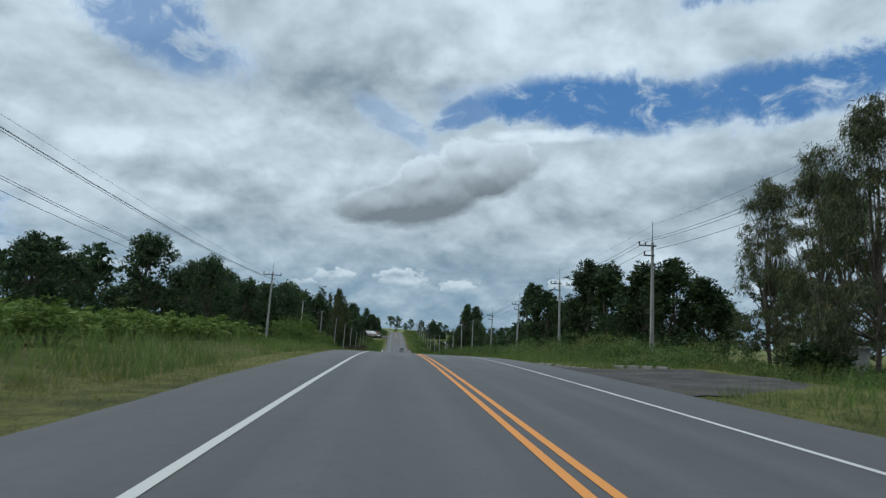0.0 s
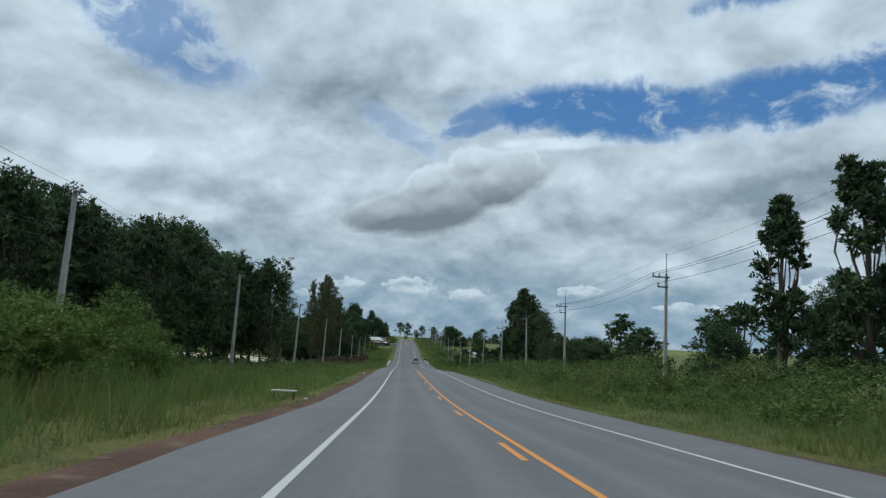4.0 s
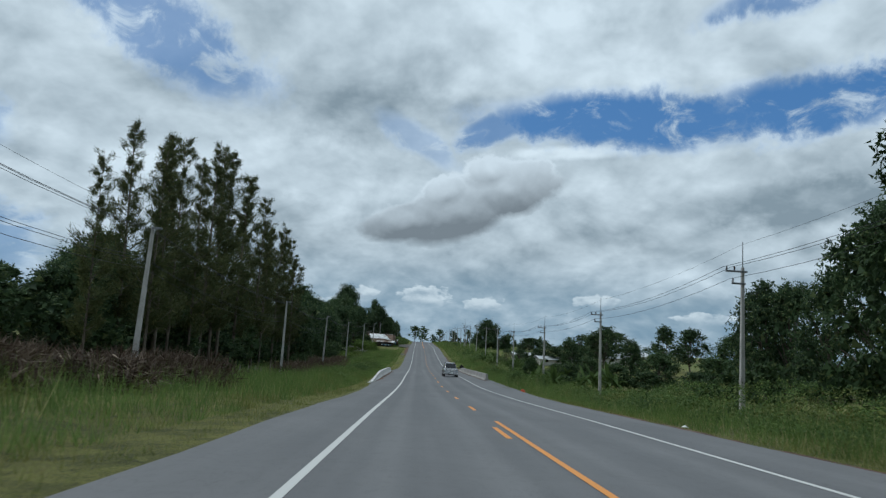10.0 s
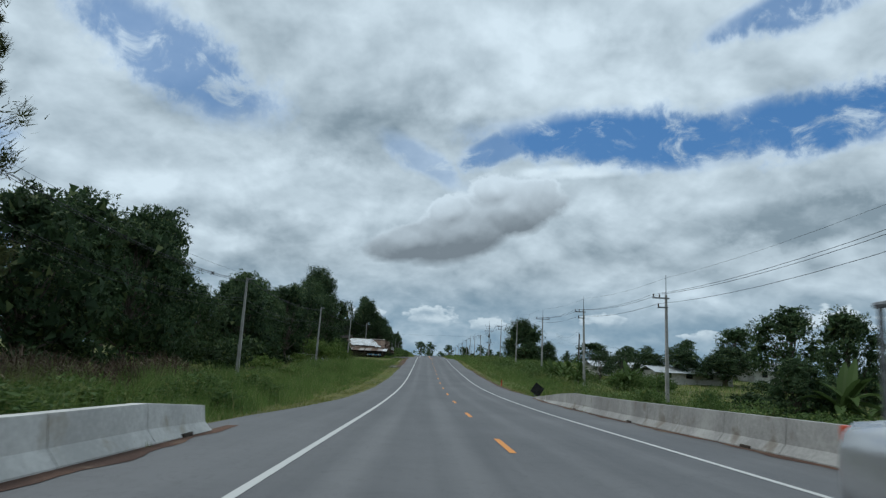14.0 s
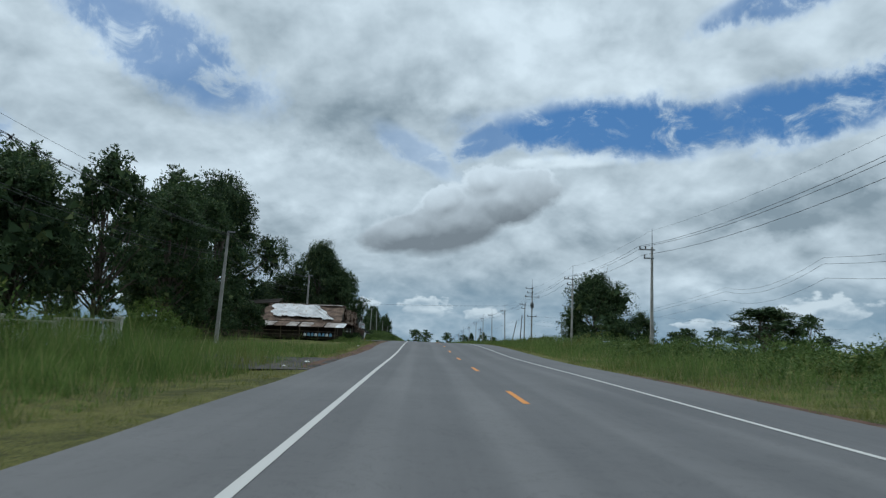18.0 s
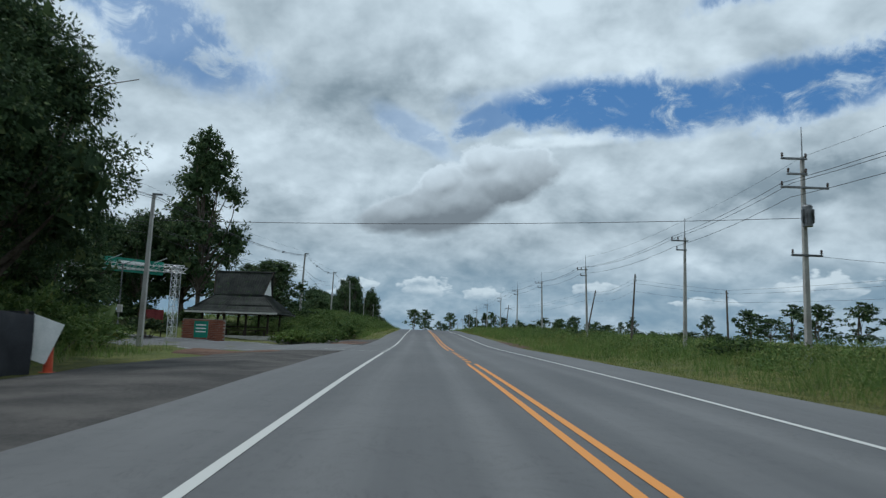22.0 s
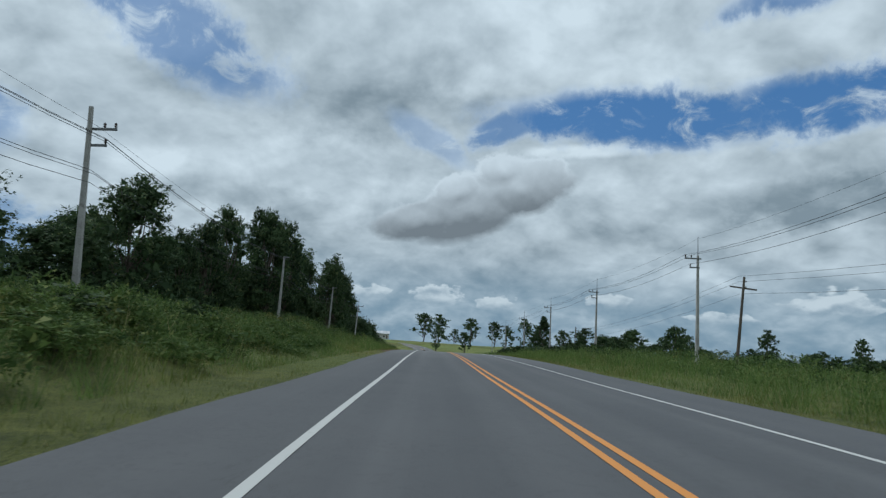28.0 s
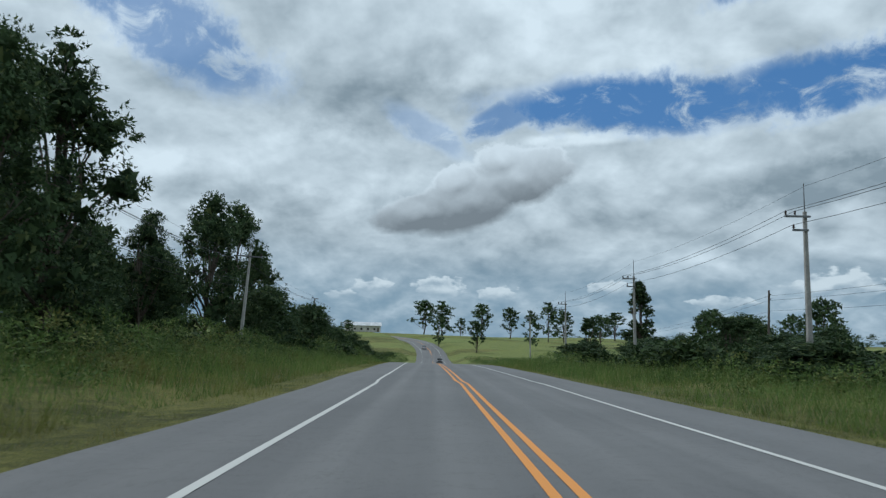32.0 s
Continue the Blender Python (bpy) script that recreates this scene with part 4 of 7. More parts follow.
# right: airy
plant(T_AIRY, [(25.0, 130.4, 8.5, 1.2)], 10, 2.9, 0.26)
plant(T_AIRY, [(22.8, 211.0, 12.2, 2.4)], 10, 2.9, 0.18)
plant(T_DENSE, [(25.5, 199.0, 6.6, 3.1), (29.0, 203.0, 7.2, 3.3), (27.5, 193.0, 5.8, 2.8), (24.5, 186.0, 5.0, 2.6)], 10, 3.4, 0.2)
# right: column
plant(T_COLUMN, [(23.7,134.2,15.2,1.9), (23.2,124.7,14.8,1.5), (21.7,229.7,18.5,1.8)], 10, 1.9, 0.15)
# right: broad
plant(T_VINE, [(24.0, 252.3, 18.1, 2.9), (27.0, 251.4, 16.9, 2.8), (27.0, 249.7, 19.5, 2.0), (22.0, 245.5, 11.0, 2.6)], 10, 2.9, 0.2)
plant(T_BROAD, [(24.0,228.0,11.0,2.2), (25.0,226.4,13.1,1.5), (22.0,196.7,5.9,1.8), (20.0,187.9,5.2,1.4), (26.0,259.3,14.0,1.3), (27.0,266.4,10.8,2.0), (29.0,275.5,11.4,1.9), (28.0,278.7,11.6,2.0)], 10, 3.4, 0.26)
# right: field
plant(T_BROAD, [(64.0,352.2,11.7,3.7), (70.0,401.6,12.0,4.7), (72.0,380.0,11.1,5.1), (58.0,330.3,7.2,3.5), (52.0,427.1,9.3,4.3), (46.0,399.1,11.3,4.6), (56.0,381.4,12.2,3.9), (40.0,480.7,6.0,4.9)], 10, 3.4, 0.26)
# right: round
plant(T_ROUND, [(26.4,510.5,12.1,5.9), (34.0,511.5,6.3,2.7)], 10, 4.8, 0.26)
# right: fieldb
plant(T_FAR, [(120.0,773.1,14.5,3.9), (140.0,777.5,18.1,7.7), (110.0,690.3,12.8,5.9), (100.0,661.5,11.4,5.0), (130.0,742.1,12.1,7.6), (110.0,659.3,12.0,5.8), (120.0,640.6,13.6,7.2), (100.0,577.4,12.6,4.5), (90.0,553.5,5.8,4.4), (90.0,914.8,17.2,6.8), (80.0,837.4,15.3,5.1), (110.0,838.0,15.4,3.3), (70.0,728.1,6.9,1.4), (90.0,919.3,16.9,3.6), (130.0,1164.2,19.3,11.3), (120.0,960.1,14.9,5.3), (110.0,905.1,15.3,4.2), (80.0,833.1,10.7,3.3), (150.0,1018.8,15.2,10.4)], 10, 3.3, 0.26)
# right: dark
plant(T_COLUMN, [(30.0,795.1,12.4,2.2), (40.0,865.4,12.3,2.7), (38.0,785.9,7.0,2.0)], 10, 1.9, 0.17)
# left: forest
plant(T_BROAD, [(-36.0,68.7,9.4,2.7), (-40.0,87.4,10.3,2.8), (-32.0,88.2,13.6,4.2), (-34.0,112.7,13.5,4.1), (-33.0,135.0,14.6,3.8), (-25.0,90.0,11.4,2.2), (-27.0,99.6,11.2,1.8), (-30.0,119.9,11.4,2.4), (-26.0,117.9,12.1,3.0), (-27.0,136.3,12.8,3.0), (-25.0,128.8,12.1,1.7), (-25.0,136.9,12.2,2.4), (-25.0,148.6,13.2,2.7), (-26.0,164.3,15.7,3.4), (-26.0,185.4,15.7,3.6), (-22.0,187.5,15.1,2.6)], 10, 3.4, 0.26)
# left: casu
plant(T_CASU, [(-24.5,218.0,20.6,3.5), (-24.0,274.7,20.1,1.1), (-25.0,279.5,22.1,1.4), (-26.0,285.4,23.2,1.7), (-25.0,288.6,22.4,1.8), (-26.0,295.2,26.4,2.0), (-25.5,300.2,26.7,2.2), (-27.0,312.9,26.8,3.0), (-25.0,266.6,16.3,1.8), (-26.0,298.9,27.0,2.6), (-25.5,307.1,25.3,3.3), (-25.0,315.3,24.5,3.2), (-24.5,326.1,22.3,3.5), (-23.5,334.7,19.1,3.3), (-25.0,320.1,20.7,1.4), (-26.0,324.2,22.4,1.4), (-27.0,329.3,23.1,1.6), (-26.0,337.0,22.2,1.5), (-26.0,343.2,22.9,2.4), (-27.0,276.4,21.7,1.9), (-28.0,287.1,24.1,2.2)], 20, 2.6, 0.125)
# left: back
plant(T_FAR, [(-58.0,297.5,11.7,3.3), (-60.0,311.1,12.8,3.3), (-55.0,316.9,11.5,3.9), (-52.0,326.2,13.5,4.2), (-50.0,278.6,8.5,2.7), (-60.0,366.0,12.6,5.5), (-70.0,404.3,18.2,10.2), (-66.0,357.3,13.8,6.7)], 10, 3.3, 0.26)
# left: mid
plant(T_BROAD, [(-30.0,379.0,17.0,3.7), (-27.0,403.4,12.8,3.7), (-25.0,426.7,13.5,3.9), (-33.0,403.1,10.7,2.1), (-36.0,414.3,10.1,2.3), (-31.0,412.7,12.8,2.9), (-32.0,424.0,14.6,3.5), (-33.0,437.6,15.0,3.5), (-31.0,446.3,14.3,3.2), (-26.0,449.4,14.5,3.3), (-25.0,460.8,14.2,3.4)], 10, 3.4, 0.26)
# left: shack
plant(T_TALL, [(-24.0,457.5,13.5,2.6), (-29.0,471.4,19.0,3.6), (-24.5,470.5,14.6,2.8)], 10, 2.4, 0.25)
# left: gate
plant(T_TALL, [(-24.0,557.0,20.3,2.6), (-27.0,561.5,13.8,4.3), (-30.0,557.2,10.7,2.4), (-26.0,585.5,7.8,2.8), (-24.0,593.9,7.4,2.4), (-34.0,556.2,11.2,3.4)], 10, 2.4, 0.2)
# left: crest
plant(T_TALL, [(-22.0,670.9,8.6,1.6), (-23.0,680.1,11.5,1.6), (-23.0,687.0,13.8,2.1), (-22.0,698.6,16.1,2.8), (-22.0,717.7,16.3,3.0), (-21.0,697.6,15.4,2.6), (-22.0,710.6,17.1,2.8), (-22.5,733.1,16.6,2.8), (-20.0,774.1,16.8,3.0), (-25.0,649.7,3.8,1.8), (-21.0,569.6,6.7,2.9), (-24.0,608.8,2.4,1.9)], 10, 2.4, 0.19)
# left: end
plant(T_TALL, [(-16.5,724.8,13.0,1.9), (-24.0,749.2,10.2,2.0), (-23.0,757.1,12.4,2.3), (-20.0,764.0,15.6,2.4), (-19.0,780.3,12.6,2.4), (-17.0,798.9,7.7,2.9), (-16.0,813.3,7.8,2.3)], 10, 2.4, 0.2)
# far: far
plant(T_FAR, [(2.1, 1120.0, 21.4, 9.2), (13.5, 1135.0, 21.9, 8.1), (31.8, 1060.0, 18.3, 6.8), (48.9, 1080.0, 17.8, 6.2), (64.5, 1050.0, 20.1, 6.5), (76.5, 1070.0, 17.4, 6.1), (21.0, 960.0, 12.5, 4.1), (44.4, 980.0, 15.9, 4.1), (26.4, 1150.0, 12.7, 3.9), (80.0, 1010.0, 15.4, 5.4), (8.5, 1000.0, 14.7, 3.9), (-31.3, 1000.0, 9.2, 3.9)], 10, 3.3, 0.26)
# left: over the shops
plant(T_OVER, [(-18.6, 509.0, 15.6, 5.0), (-15.2, 508.0, 11.4, 4.2), (-31.5, 496.0, 22.5, 8.2), (-35.0, 486.0, 17.0, 6.0)], 10, 4.6, 0.15)
plant(T_BROAD, [(-24.0, 507, 10.5, 4.0), (-28.0, 515, 10, 4.0), (-22.0, 519, 8.5, 3.2), (-20.0, 656, 9.5, 3.2), (24.5, 131, 6.5, 2.2), (23.0, 142, 6.0, 2.0)], 10, 3.4, 0.26)
# left: the dense woods
plant(T_DENSE, [(-28.5, 128.0, 11.9, 4.1), (-28.7, 134.4, 11.9, 4.1), (-27.2, 140.8, 12.8, 4.4), (-28.6, 147.2, 13.3, 4.1), (-28.7, 153.6, 13.6, 4.0), (-27.1, 160.0, 15.2, 4.4), (-27.4, 166.4, 15.0, 4.1), (-27.7, 172.8, 15.6, 4.4), (-27.2, 179.2, 14.9, 4.3), (-27.7, 185.6, 15.4, 4.0), (-28.1, 192.0, 14.9, 4.5), (-27.3, 198.4, 15.4, 4.1), (-27.2, 204.8, 15.4, 4.4), (-26, 350, 12.5, 3.8), (-27, 357, 14, 4.2), (-26, 365, 14.2, 4), (-29, 372, 14.5, 4.2), (-27, 374, 12.5, 3.4), (-26, 401, 11.5, 3.4), (-27, 412, 10.5, 3.6), (-27.5, 420, 11, 3.8), (-28, 433, 12, 4), (-28, 442, 12.5, 4), (-26, 689, 8.5, 3.2), (-25, 697, 9, 3.2), (-24, 705, 8, 3.2), (-25, 714, 9, 3.4), (-24, 724, 9, 3.4), (-25, 735, 8, 3.2), (-23, 745, 7, 3.0), (-27, 521, 9.5, 3.8), (-24, 516, 8, 3.2), (-31, 526, 9, 3.6), (-21, 523, 6.4, 2.8), (-25, 526.5, 8, 3.2), (-29.5, 529, 8.6, 3.5), (-31, 561, 12, 4.2), (-37, 566, 11, 4), (-28, 303, 8, 3.4), (-27.5, 313, 8.5, 3.4), (-27.5, 323, 9, 3.4), (-28, 333, 9, 3.4), (-28, 291, 7, 3.2), (-32, 308, 9, 4), (-31, 318, 9, 3.8), (-30, 328, 10, 4), (-31, 337, 10, 4), (-30, 345, 11, 4)], 10, 3.4, 0.2)
# right: behind the barrier
plant(T_DENSE, [(18.5, 345, 4.6, 1.7), (28, 356, 8.4, 2.3), (24, 351, 3.6, 1.6), (33, 359, 4.2, 1.9), (38.5, 351, 9.0, 2.5)], 10, 3.4, 0.2)
plant(T_AIRY, [(20.5, 396, 4.6, 1.8), (24, 399, 4.8, 2.0)], 10, 2.9, 0.2)
# left: the hedge that runs down into the dip
# right: the tree line behind the last field
plant(T_FAR, [(58 + 5.5 * k + 3 * (k % 3), 838 + 7 * (k % 5) + 2.2 * k, 7.5 + 2.6 * ((k * 7) % 5) / 4, 4.6) for k in range(26)], 10, 3.3)
plant(T_DENSE, [(47, 800, 8.5, 4.2), (54, 815, 9.5, 4.4), (63, 806, 7.5, 3.6), (39, 803, 5.2, 3.0)], 10, 3.4)
# left: on the bank
plant(T_BROAD, [(-18.6, 565.5, 7.2, 3.9)], 10, 3.4, 0.2)
# left: crowns over the verge at the last rise
plant(T_TALL, [(-17.2, 731.0, 15.5, 3.3)], 10, 2.4, 0.2)
# growth before the long shed and its fence
plant(T_DENSE, [(-23.5, 466.0, 6.2, 2.9), (-21.0, 474.5, 4.4, 1.8), (-26.5, 476.0, 7.0, 3.2), (-27.0, 489.0, 8.5, 3.0)], 10, 3.4, 0.2)
# low dark trees across the field behind the poles
plant(T_DENSE, [(27.5, 322, 4.2, 2.2), (31, 319, 3.4, 2.4), (34.5, 324, 6.4, 2.8), (38, 318, 3.6, 2.6), (42, 321, 6.0, 3.0), (46, 314, 5.0, 2.8), (50, 317, 5.4, 3.2), (54, 312, 4.4, 3.0), (58, 318, 5.6, 3.2), (24, 338, 4.0, 2.0), (29, 344, 5.2, 2.2), (52, 336, 6.0, 3.2), (62, 330, 5.4, 3.4)], 10, 3.4, 0.2)
plant(T_AIRY, [(44.5, 309.0, 8.6, 2.0)], 10, 2.9, 0.2)


# thick growth behind the front rows
rng = np.random.default_rng(5)
for k in range(26):
    plant(T_FAR, [(-34 - 14 * rng.random(), 70 + 5.2 * k + rng.normal(), 9 + 4 * rng.random(), 3.6)], 10, 3.3)
for k in range(20):
    plant(T_FAR, [(30 + 12 * rng.random(), 36 + 8.5 * k + rng.normal(), 7 + 4 * rng.random(), 3.2)], 10, 3.0)
for k in range(16):
    plant(T_FAR, [(-37 - 12 * rng.random(), 378 + 9 * k + rng.normal(), 10 + 4 * rng.random(), 3.8)], 10, 3.3)
for k in range(10):
    plant(T_FAR, [(-29 - 9 * rng.random(), 698 + 9 * k + rng.normal(), 8 + 4 * rng.random(), 3.4)], 10, 3.3)
for k in range(14):
    plant(T_FAR, [(-31 - 9 * rng.random(), 268 + 7.0 * k + rng.normal(), (6 if k < 3 else 13) + 4 * rng.random(), 4.0)], 10, 3.3)
# the wooded far bank of the pond
for k in range(13):
    plant(T_FAR, [(-84 + 4.2 * k + rng.normal(), 291 + 5 * rng.random(), 8.5 + 3 * rng.random(), 3.8)], 10, 3.3)
# far woods: a line of low trees along the horizon
rng = np.random.default_rng(6)
FAR_WOODS = []
for k in range(60):
    side = 1 if k % 3 else -1
    FAR_WOODS.append((side * (170 + 260 * rng.random()), 380 + 22 * k + 30 * rng.random(), (7 + 6 * rng.random()) / 10, 6.5 / 3.3, k * 1.9))


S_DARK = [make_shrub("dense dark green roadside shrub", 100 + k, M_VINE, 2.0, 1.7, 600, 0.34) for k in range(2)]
S_FINE = [make_shrub("dense green roadside shrub in tall grass", 105 + k, M_MID, 2.0, 1.7, 1300, 0.15) for k in range(2)]
S_BUSH = [make_shrub("big light green leafy bush at the roadside", 115 + k, M_LIGHT, 2.0, 1.7, 3600, 0.105) for k in range(2)]
S_LIGHT = [make_shrub("light green leafy bush among tall grass", 110 + k, M_LIGHT, 2.0, 1.7, 950, 0.20) for k in range(2)]
S_CROP = [make_shrub("knee-high light green crop plant", 120, M_CROP, 1.3, 0.9, 900, 0.13, "crop plant", "crop rows", "crop_plant")]
S_BRUSH = [make_shrub("heap of dry brown cut brushwood", 130, M_BRUSH, 1.0, 1.9, 1700, 0.62, "brushwood", "brushwood heaps", "brushwood", 0.09)]
rng = np.random.default_rng(8)


def in_bulk(name, label, category, pattern, rows, keep, seed):
    """Many copies of a pattern's leaves and wood as one object that nobody could count."""
    g = np.random.default_rng(seed)
    for piece in list(pattern.children):
        me = piece.data
        co = np.empty(len(me.vertices) * 3, np.float32)
        me.vertices.foreach_get("co", co)
        if len(me.vertices) != 3 * len(me.polygons):
            continue
        quads = co.reshape(-1, 3, 3)
        got = []
        for x, y, high, wide, turn in rows:
            x = x - swing(y)
            q = quads[g.random(len(quads)) < keep]
            c, s = math.cos(turn), math.sin(turn)
            px, py = (q[..., 0] * c - q[..., 1] * s) * wide, (q[..., 0] * s + q[..., 1] * c) * wide
            got.append(np.stack([px + x, py + y, q[..., 2] * high + float(ground_z(x, y)) - 0.15], -1))
        tagged(new(name, quads_mesh(name, np.concatenate(got), me.materials[0])), label, category, kind="stuff")


def bulk_thicket(patterns, count, x0, x1, y0, y1, h0, h1, w=1.0):
    rows = []
    for k in range(count):
        rows.append((x0 + (x1 - x0) * rng.random(), y0 + (y1 - y0) * (k + rng.random()) / count, (h0 + (h1 - h0) * rng.random()) / 2.0, w * (0.75 + 0.5 * rng.random()), rng.random() * 6.28))
    for k, p in enumerate(patterns):
        in_bulk("undergrowth", "dense green undergrowth between the roadside trees", "undergrowth", p, rows[k::len(patterns)], 0.6, 30 + count + k)


def thicket(patterns, count, x0, x1, y0, y1, h0, h1, w=1.0):
    for k in range(count):
        x, y, h = x0 + (x1 - x0) * rng.random(), y0 + (y1 - y0) * (k + rng.random()) / count, h0 + (h1 - h0) * rng.random()
        put(patterns[k % len(patterns)], x, y, h / 2.0, w * (0.75 + 0.5 * rng.random()), rng.random() * 6.28, 0.15)


in_bulk("far_woods", "line of dark woods far off across the fields", "woods", T_FAR[0], FAR_WOODS, 0.5, 21)
in_bulk("wood_edge", "dark edge of the wood where the road falls away", "woods", T_DENSE[0], [(-15.5 - 1.5 * (k % 3) + 0.006 * k * k, 768 + 9.5 * k, (7.2 - 0.22 * k + 1.3 * (k % 2)) / 10, 0.94, k * 1.9) for k in range(15)], 0.7, 22)
in_bulk("field_trees", "dark line of trees across the low fields", "woods", T_FAR[1], [(34 + 9.0 * k + 4 * (k % 3), 842 + 14 * (k % 4), 0.42 + 0.13 * (k % 3), 1.0, k * 1.7) for k in range(15)], 0.8, 26)
in_bulk("grove_undergrowth", "dark undergrowth between the casuarina trunks", "undergrowth", T_DENSE[1], [(-29.0 - 1.4 * (k % 4), 272 + 4.2 * k, 0.95 + 0.14 * (k % 4), 1.15, k * 2.3) for k in range(18)], 0.75, 23)
in_bulk("wood_undergrowth", "dense dark undergrowth filling the roadside wood", "undergrowth", T_DENSE[0], [(-24.0 - 1.5 * (k % 3), 640 + 5.0 * k, 0.58 + 0.012 * k + 0.13 * (k % 3), 1.0, k * 2.7) for k in range(27)], 0.8, 24)
in_bulk("field_thicket", "dark thicket in the low field beyond the verge", "thicket", T_DENSE[1], [(20.5 + 2.6 * (k % 5) + 0.8 * (k % 3), 736 + 6.0 * k, 0.24 + 0.05 * (k % 4), 0.95, k * 1.3) for k in range(13)] + [(27, 413, 0.38, 0.7, 0), (31, 409, 0.46, 0.8, 1), (35, 408, 0.54, 0.9, 2), (39, 405, 0.48, 0.9, 3), (43, 410, 0.60, 1.0, 4)], 0.8, 25)
bulk_thicket(S_DARK, 30, 19, 26, 50, 215, 2.2, 4.0, 1.5)
thicket(S_LIGHT, 14, 17, 20, 56, 215, 1.4, 2.4, 1.3)
thicket(S_FINE, 12, 13, 18, 60, 215, 1.0, 1.6)
thicket(S_LIGHT, 16, 10.5, 15.5, 46, 200, 1.0, 1.9, 0.85)
thicket(S_FINE, 12, 11.5, 16, 46, 200, 1.1, 2.0, 0.85)
put(S_DARK[0], 16.8, 31.0, 0.9, 1.1, 0.5)
put(S_DARK[1], 17.6, 33.0, 0.8, 1.0, 1.5)
bulk_thicket(S_DARK, 16, 18, 27, 215, 270, 1.8, 4.5, 1.4)
bulk_thicket(S_LIGHT, 9, 15, 19, 205, 265, 1.2, 2.0, 1.3)
bulk_thicket(S_LIGHT, 12, 16, 40, 270, 380, 1.0, 2.2)
thicket(S_FINE, 9, 12, 22, 318, 356, 1.4, 2.8, 1.0)
thicket(S_FINE, 8, 30, 40, 340, 368, 2.0, 3.4, 1.3)
bulk_thicket(S_DARK, 10, 18, 40, 300, 390, 1.2, 2.6, 1.3)
bulk_thicket(S_DARK, 22, 13, 36, 520, 780, 0.9, 1.6, 1.2)
bulk_thicket(S_DARK, 26, 17, 45, 670, 800, 1.2, 2.2, 1.8)
bulk_thicket(S_DARK, 24, 15, 26, 694, 764, 1.8, 2.9, 1.5)
bulk_thicket(S_DARK, 44, 25, 50, 722, 782, 1.6, 2.4, 1.9)
bulk_thicket(S_DARK, 26, -13, -9, 768, 930, 1.2, 2.6, 1.3)
bulk_thicket(S_DARK, 16, -24, -18.5, 78, 140, 1.6, 3.4, 1.4)
bulk_thicket(S_DARK, 6, -24, -18.5, 140, 182, 0.9, 1.6, 1.3)
thicket(S_BUSH, 7, -16.5, -12, 88, 118, 2.4, 4.2, 1.5)
thicket(S_LIGHT, 8, -75, -38, 286, 298, 2.0, 3.2, 1.8)
thicket(S_BRUSH, 20, -21, -14, 222, 259, 0.9, 1.8, 1.0)
thicket(S_BRUSH, 22, -19, -13, 230, 258, 2.0, 3.4, 1.1)
thicket(S_BRUSH, 8, -21.5, -18.5, 270, 296, 1.0, 1.6, 0.6)
thicket(S_BRUSH, 10, -20, -15, 325, 395, 1.0, 1.7, 1.0)
thicket(S_LIGHT, 8, -14, -10, 284, 330, 1.0, 1.7, 1.1)
put(S_BUSH[0], -15.0, 414.5, 2.2, 1.7, 0.4)
put(S_BUSH[1], -18.0, 417.0, 2.4, 1.9, 1.4)
put(S_BUSH[0], -18.8, 441.5, 1.6, 1.4, 2.4)
thicket(S_LIGHT, 12, -12.5, -9.4, 475.5, 484.0, 0.4, 0.9, 0.5)
bulk_thicket(S_DARK, 26, -30, -21, 330, 470, 1.6, 3.6, 1.4)
thicket(S_LIGHT, 8, -24, -18, 380, 460, 1.4, 2.6, 1.2)
bulk_thicket(S_DARK, 30, -34, -25, 266, 350, 2.6, 5.0, 1.7)
thicket(S_DARK, 8, -30, -23, 536, 560, 1.5, 2.6, 1.2)
thicket(S_FINE, 12, -24, -14.5, 507, 522, 2.0, 3.6, 1.3)
thicket(S_LIGHT, 20, -14, -10, 556, 655, 0.8, 1.3, 0.8)
thicket(S_FINE, 30, -12, -9.2, 556, 660, 0.9, 1.6, 0.9)
bulk_thicket(S_FINE, 44, -9.6, -8.0, 554, 660, 0.7, 1.2, 0.75)
bulk_thicket(S_FINE, 20, 13, 22, 404, 452, 1.2, 2.2, 1.1)
bulk_thicket(S_FINE, 24, -16, -12, 556, 660, 1.0, 1.7, 1.1)
bulk_thicket(S_DARK, 24, -21, -14, 552, 655, 1.0, 1.7, 1.4)
bulk_thicket(S_DARK, 20, -14.5, -10, 560, 660, 0.8, 1.5, 0.9)
bulk_thicket(S_DARK, 26, -24, -15, 655, 800, 1.2, 2.6, 1.4)
thicket(S_FINE, 14, 19, 27, 380, 402, 1.6, 3.0, 1.1)
thicket(S_FINE, 12, -12.5, -8.4, 549, 562, 1.3, 2.3, 1.0)
thicket(S_BRUSH, 3, -9.5, -8.2, 550, 557, 0.7, 1.0, 0.6)
thicket(S_FINE, 18, -13, -8.5, 298, 345, 1.3, 2.4, 1.1)
put(S_FINE[0], 9.6, 300.0, 1.1, 1.0, 0.4)
put(S_FINE[1], 10.8, 296.5, 1.0, 1.1, 1.4)
put(S_FINE[0], 12.4, 301.5, 1.4, 1.2, 2.4)
thicket(S_LIGHT, 8, -16, -11, 330, 372, 0.9, 1.6, 1.0)
thicket(S_BRUSH, 22, -19, -14.5, 298, 352, 2.4, 3.4, 1.2)
bulk_thicket(S_DARK, 14, -29, -23, 380, 400, 3.0, 5.0, 1.6)
thicket(S_FINE, 22, -13.5, -8.6, 538, 560, 0.8, 1.7, 0.9)
thicket(S_LIGHT, 8, -14, -9.5, 536, 562, 0.9, 1.6, 0.8)
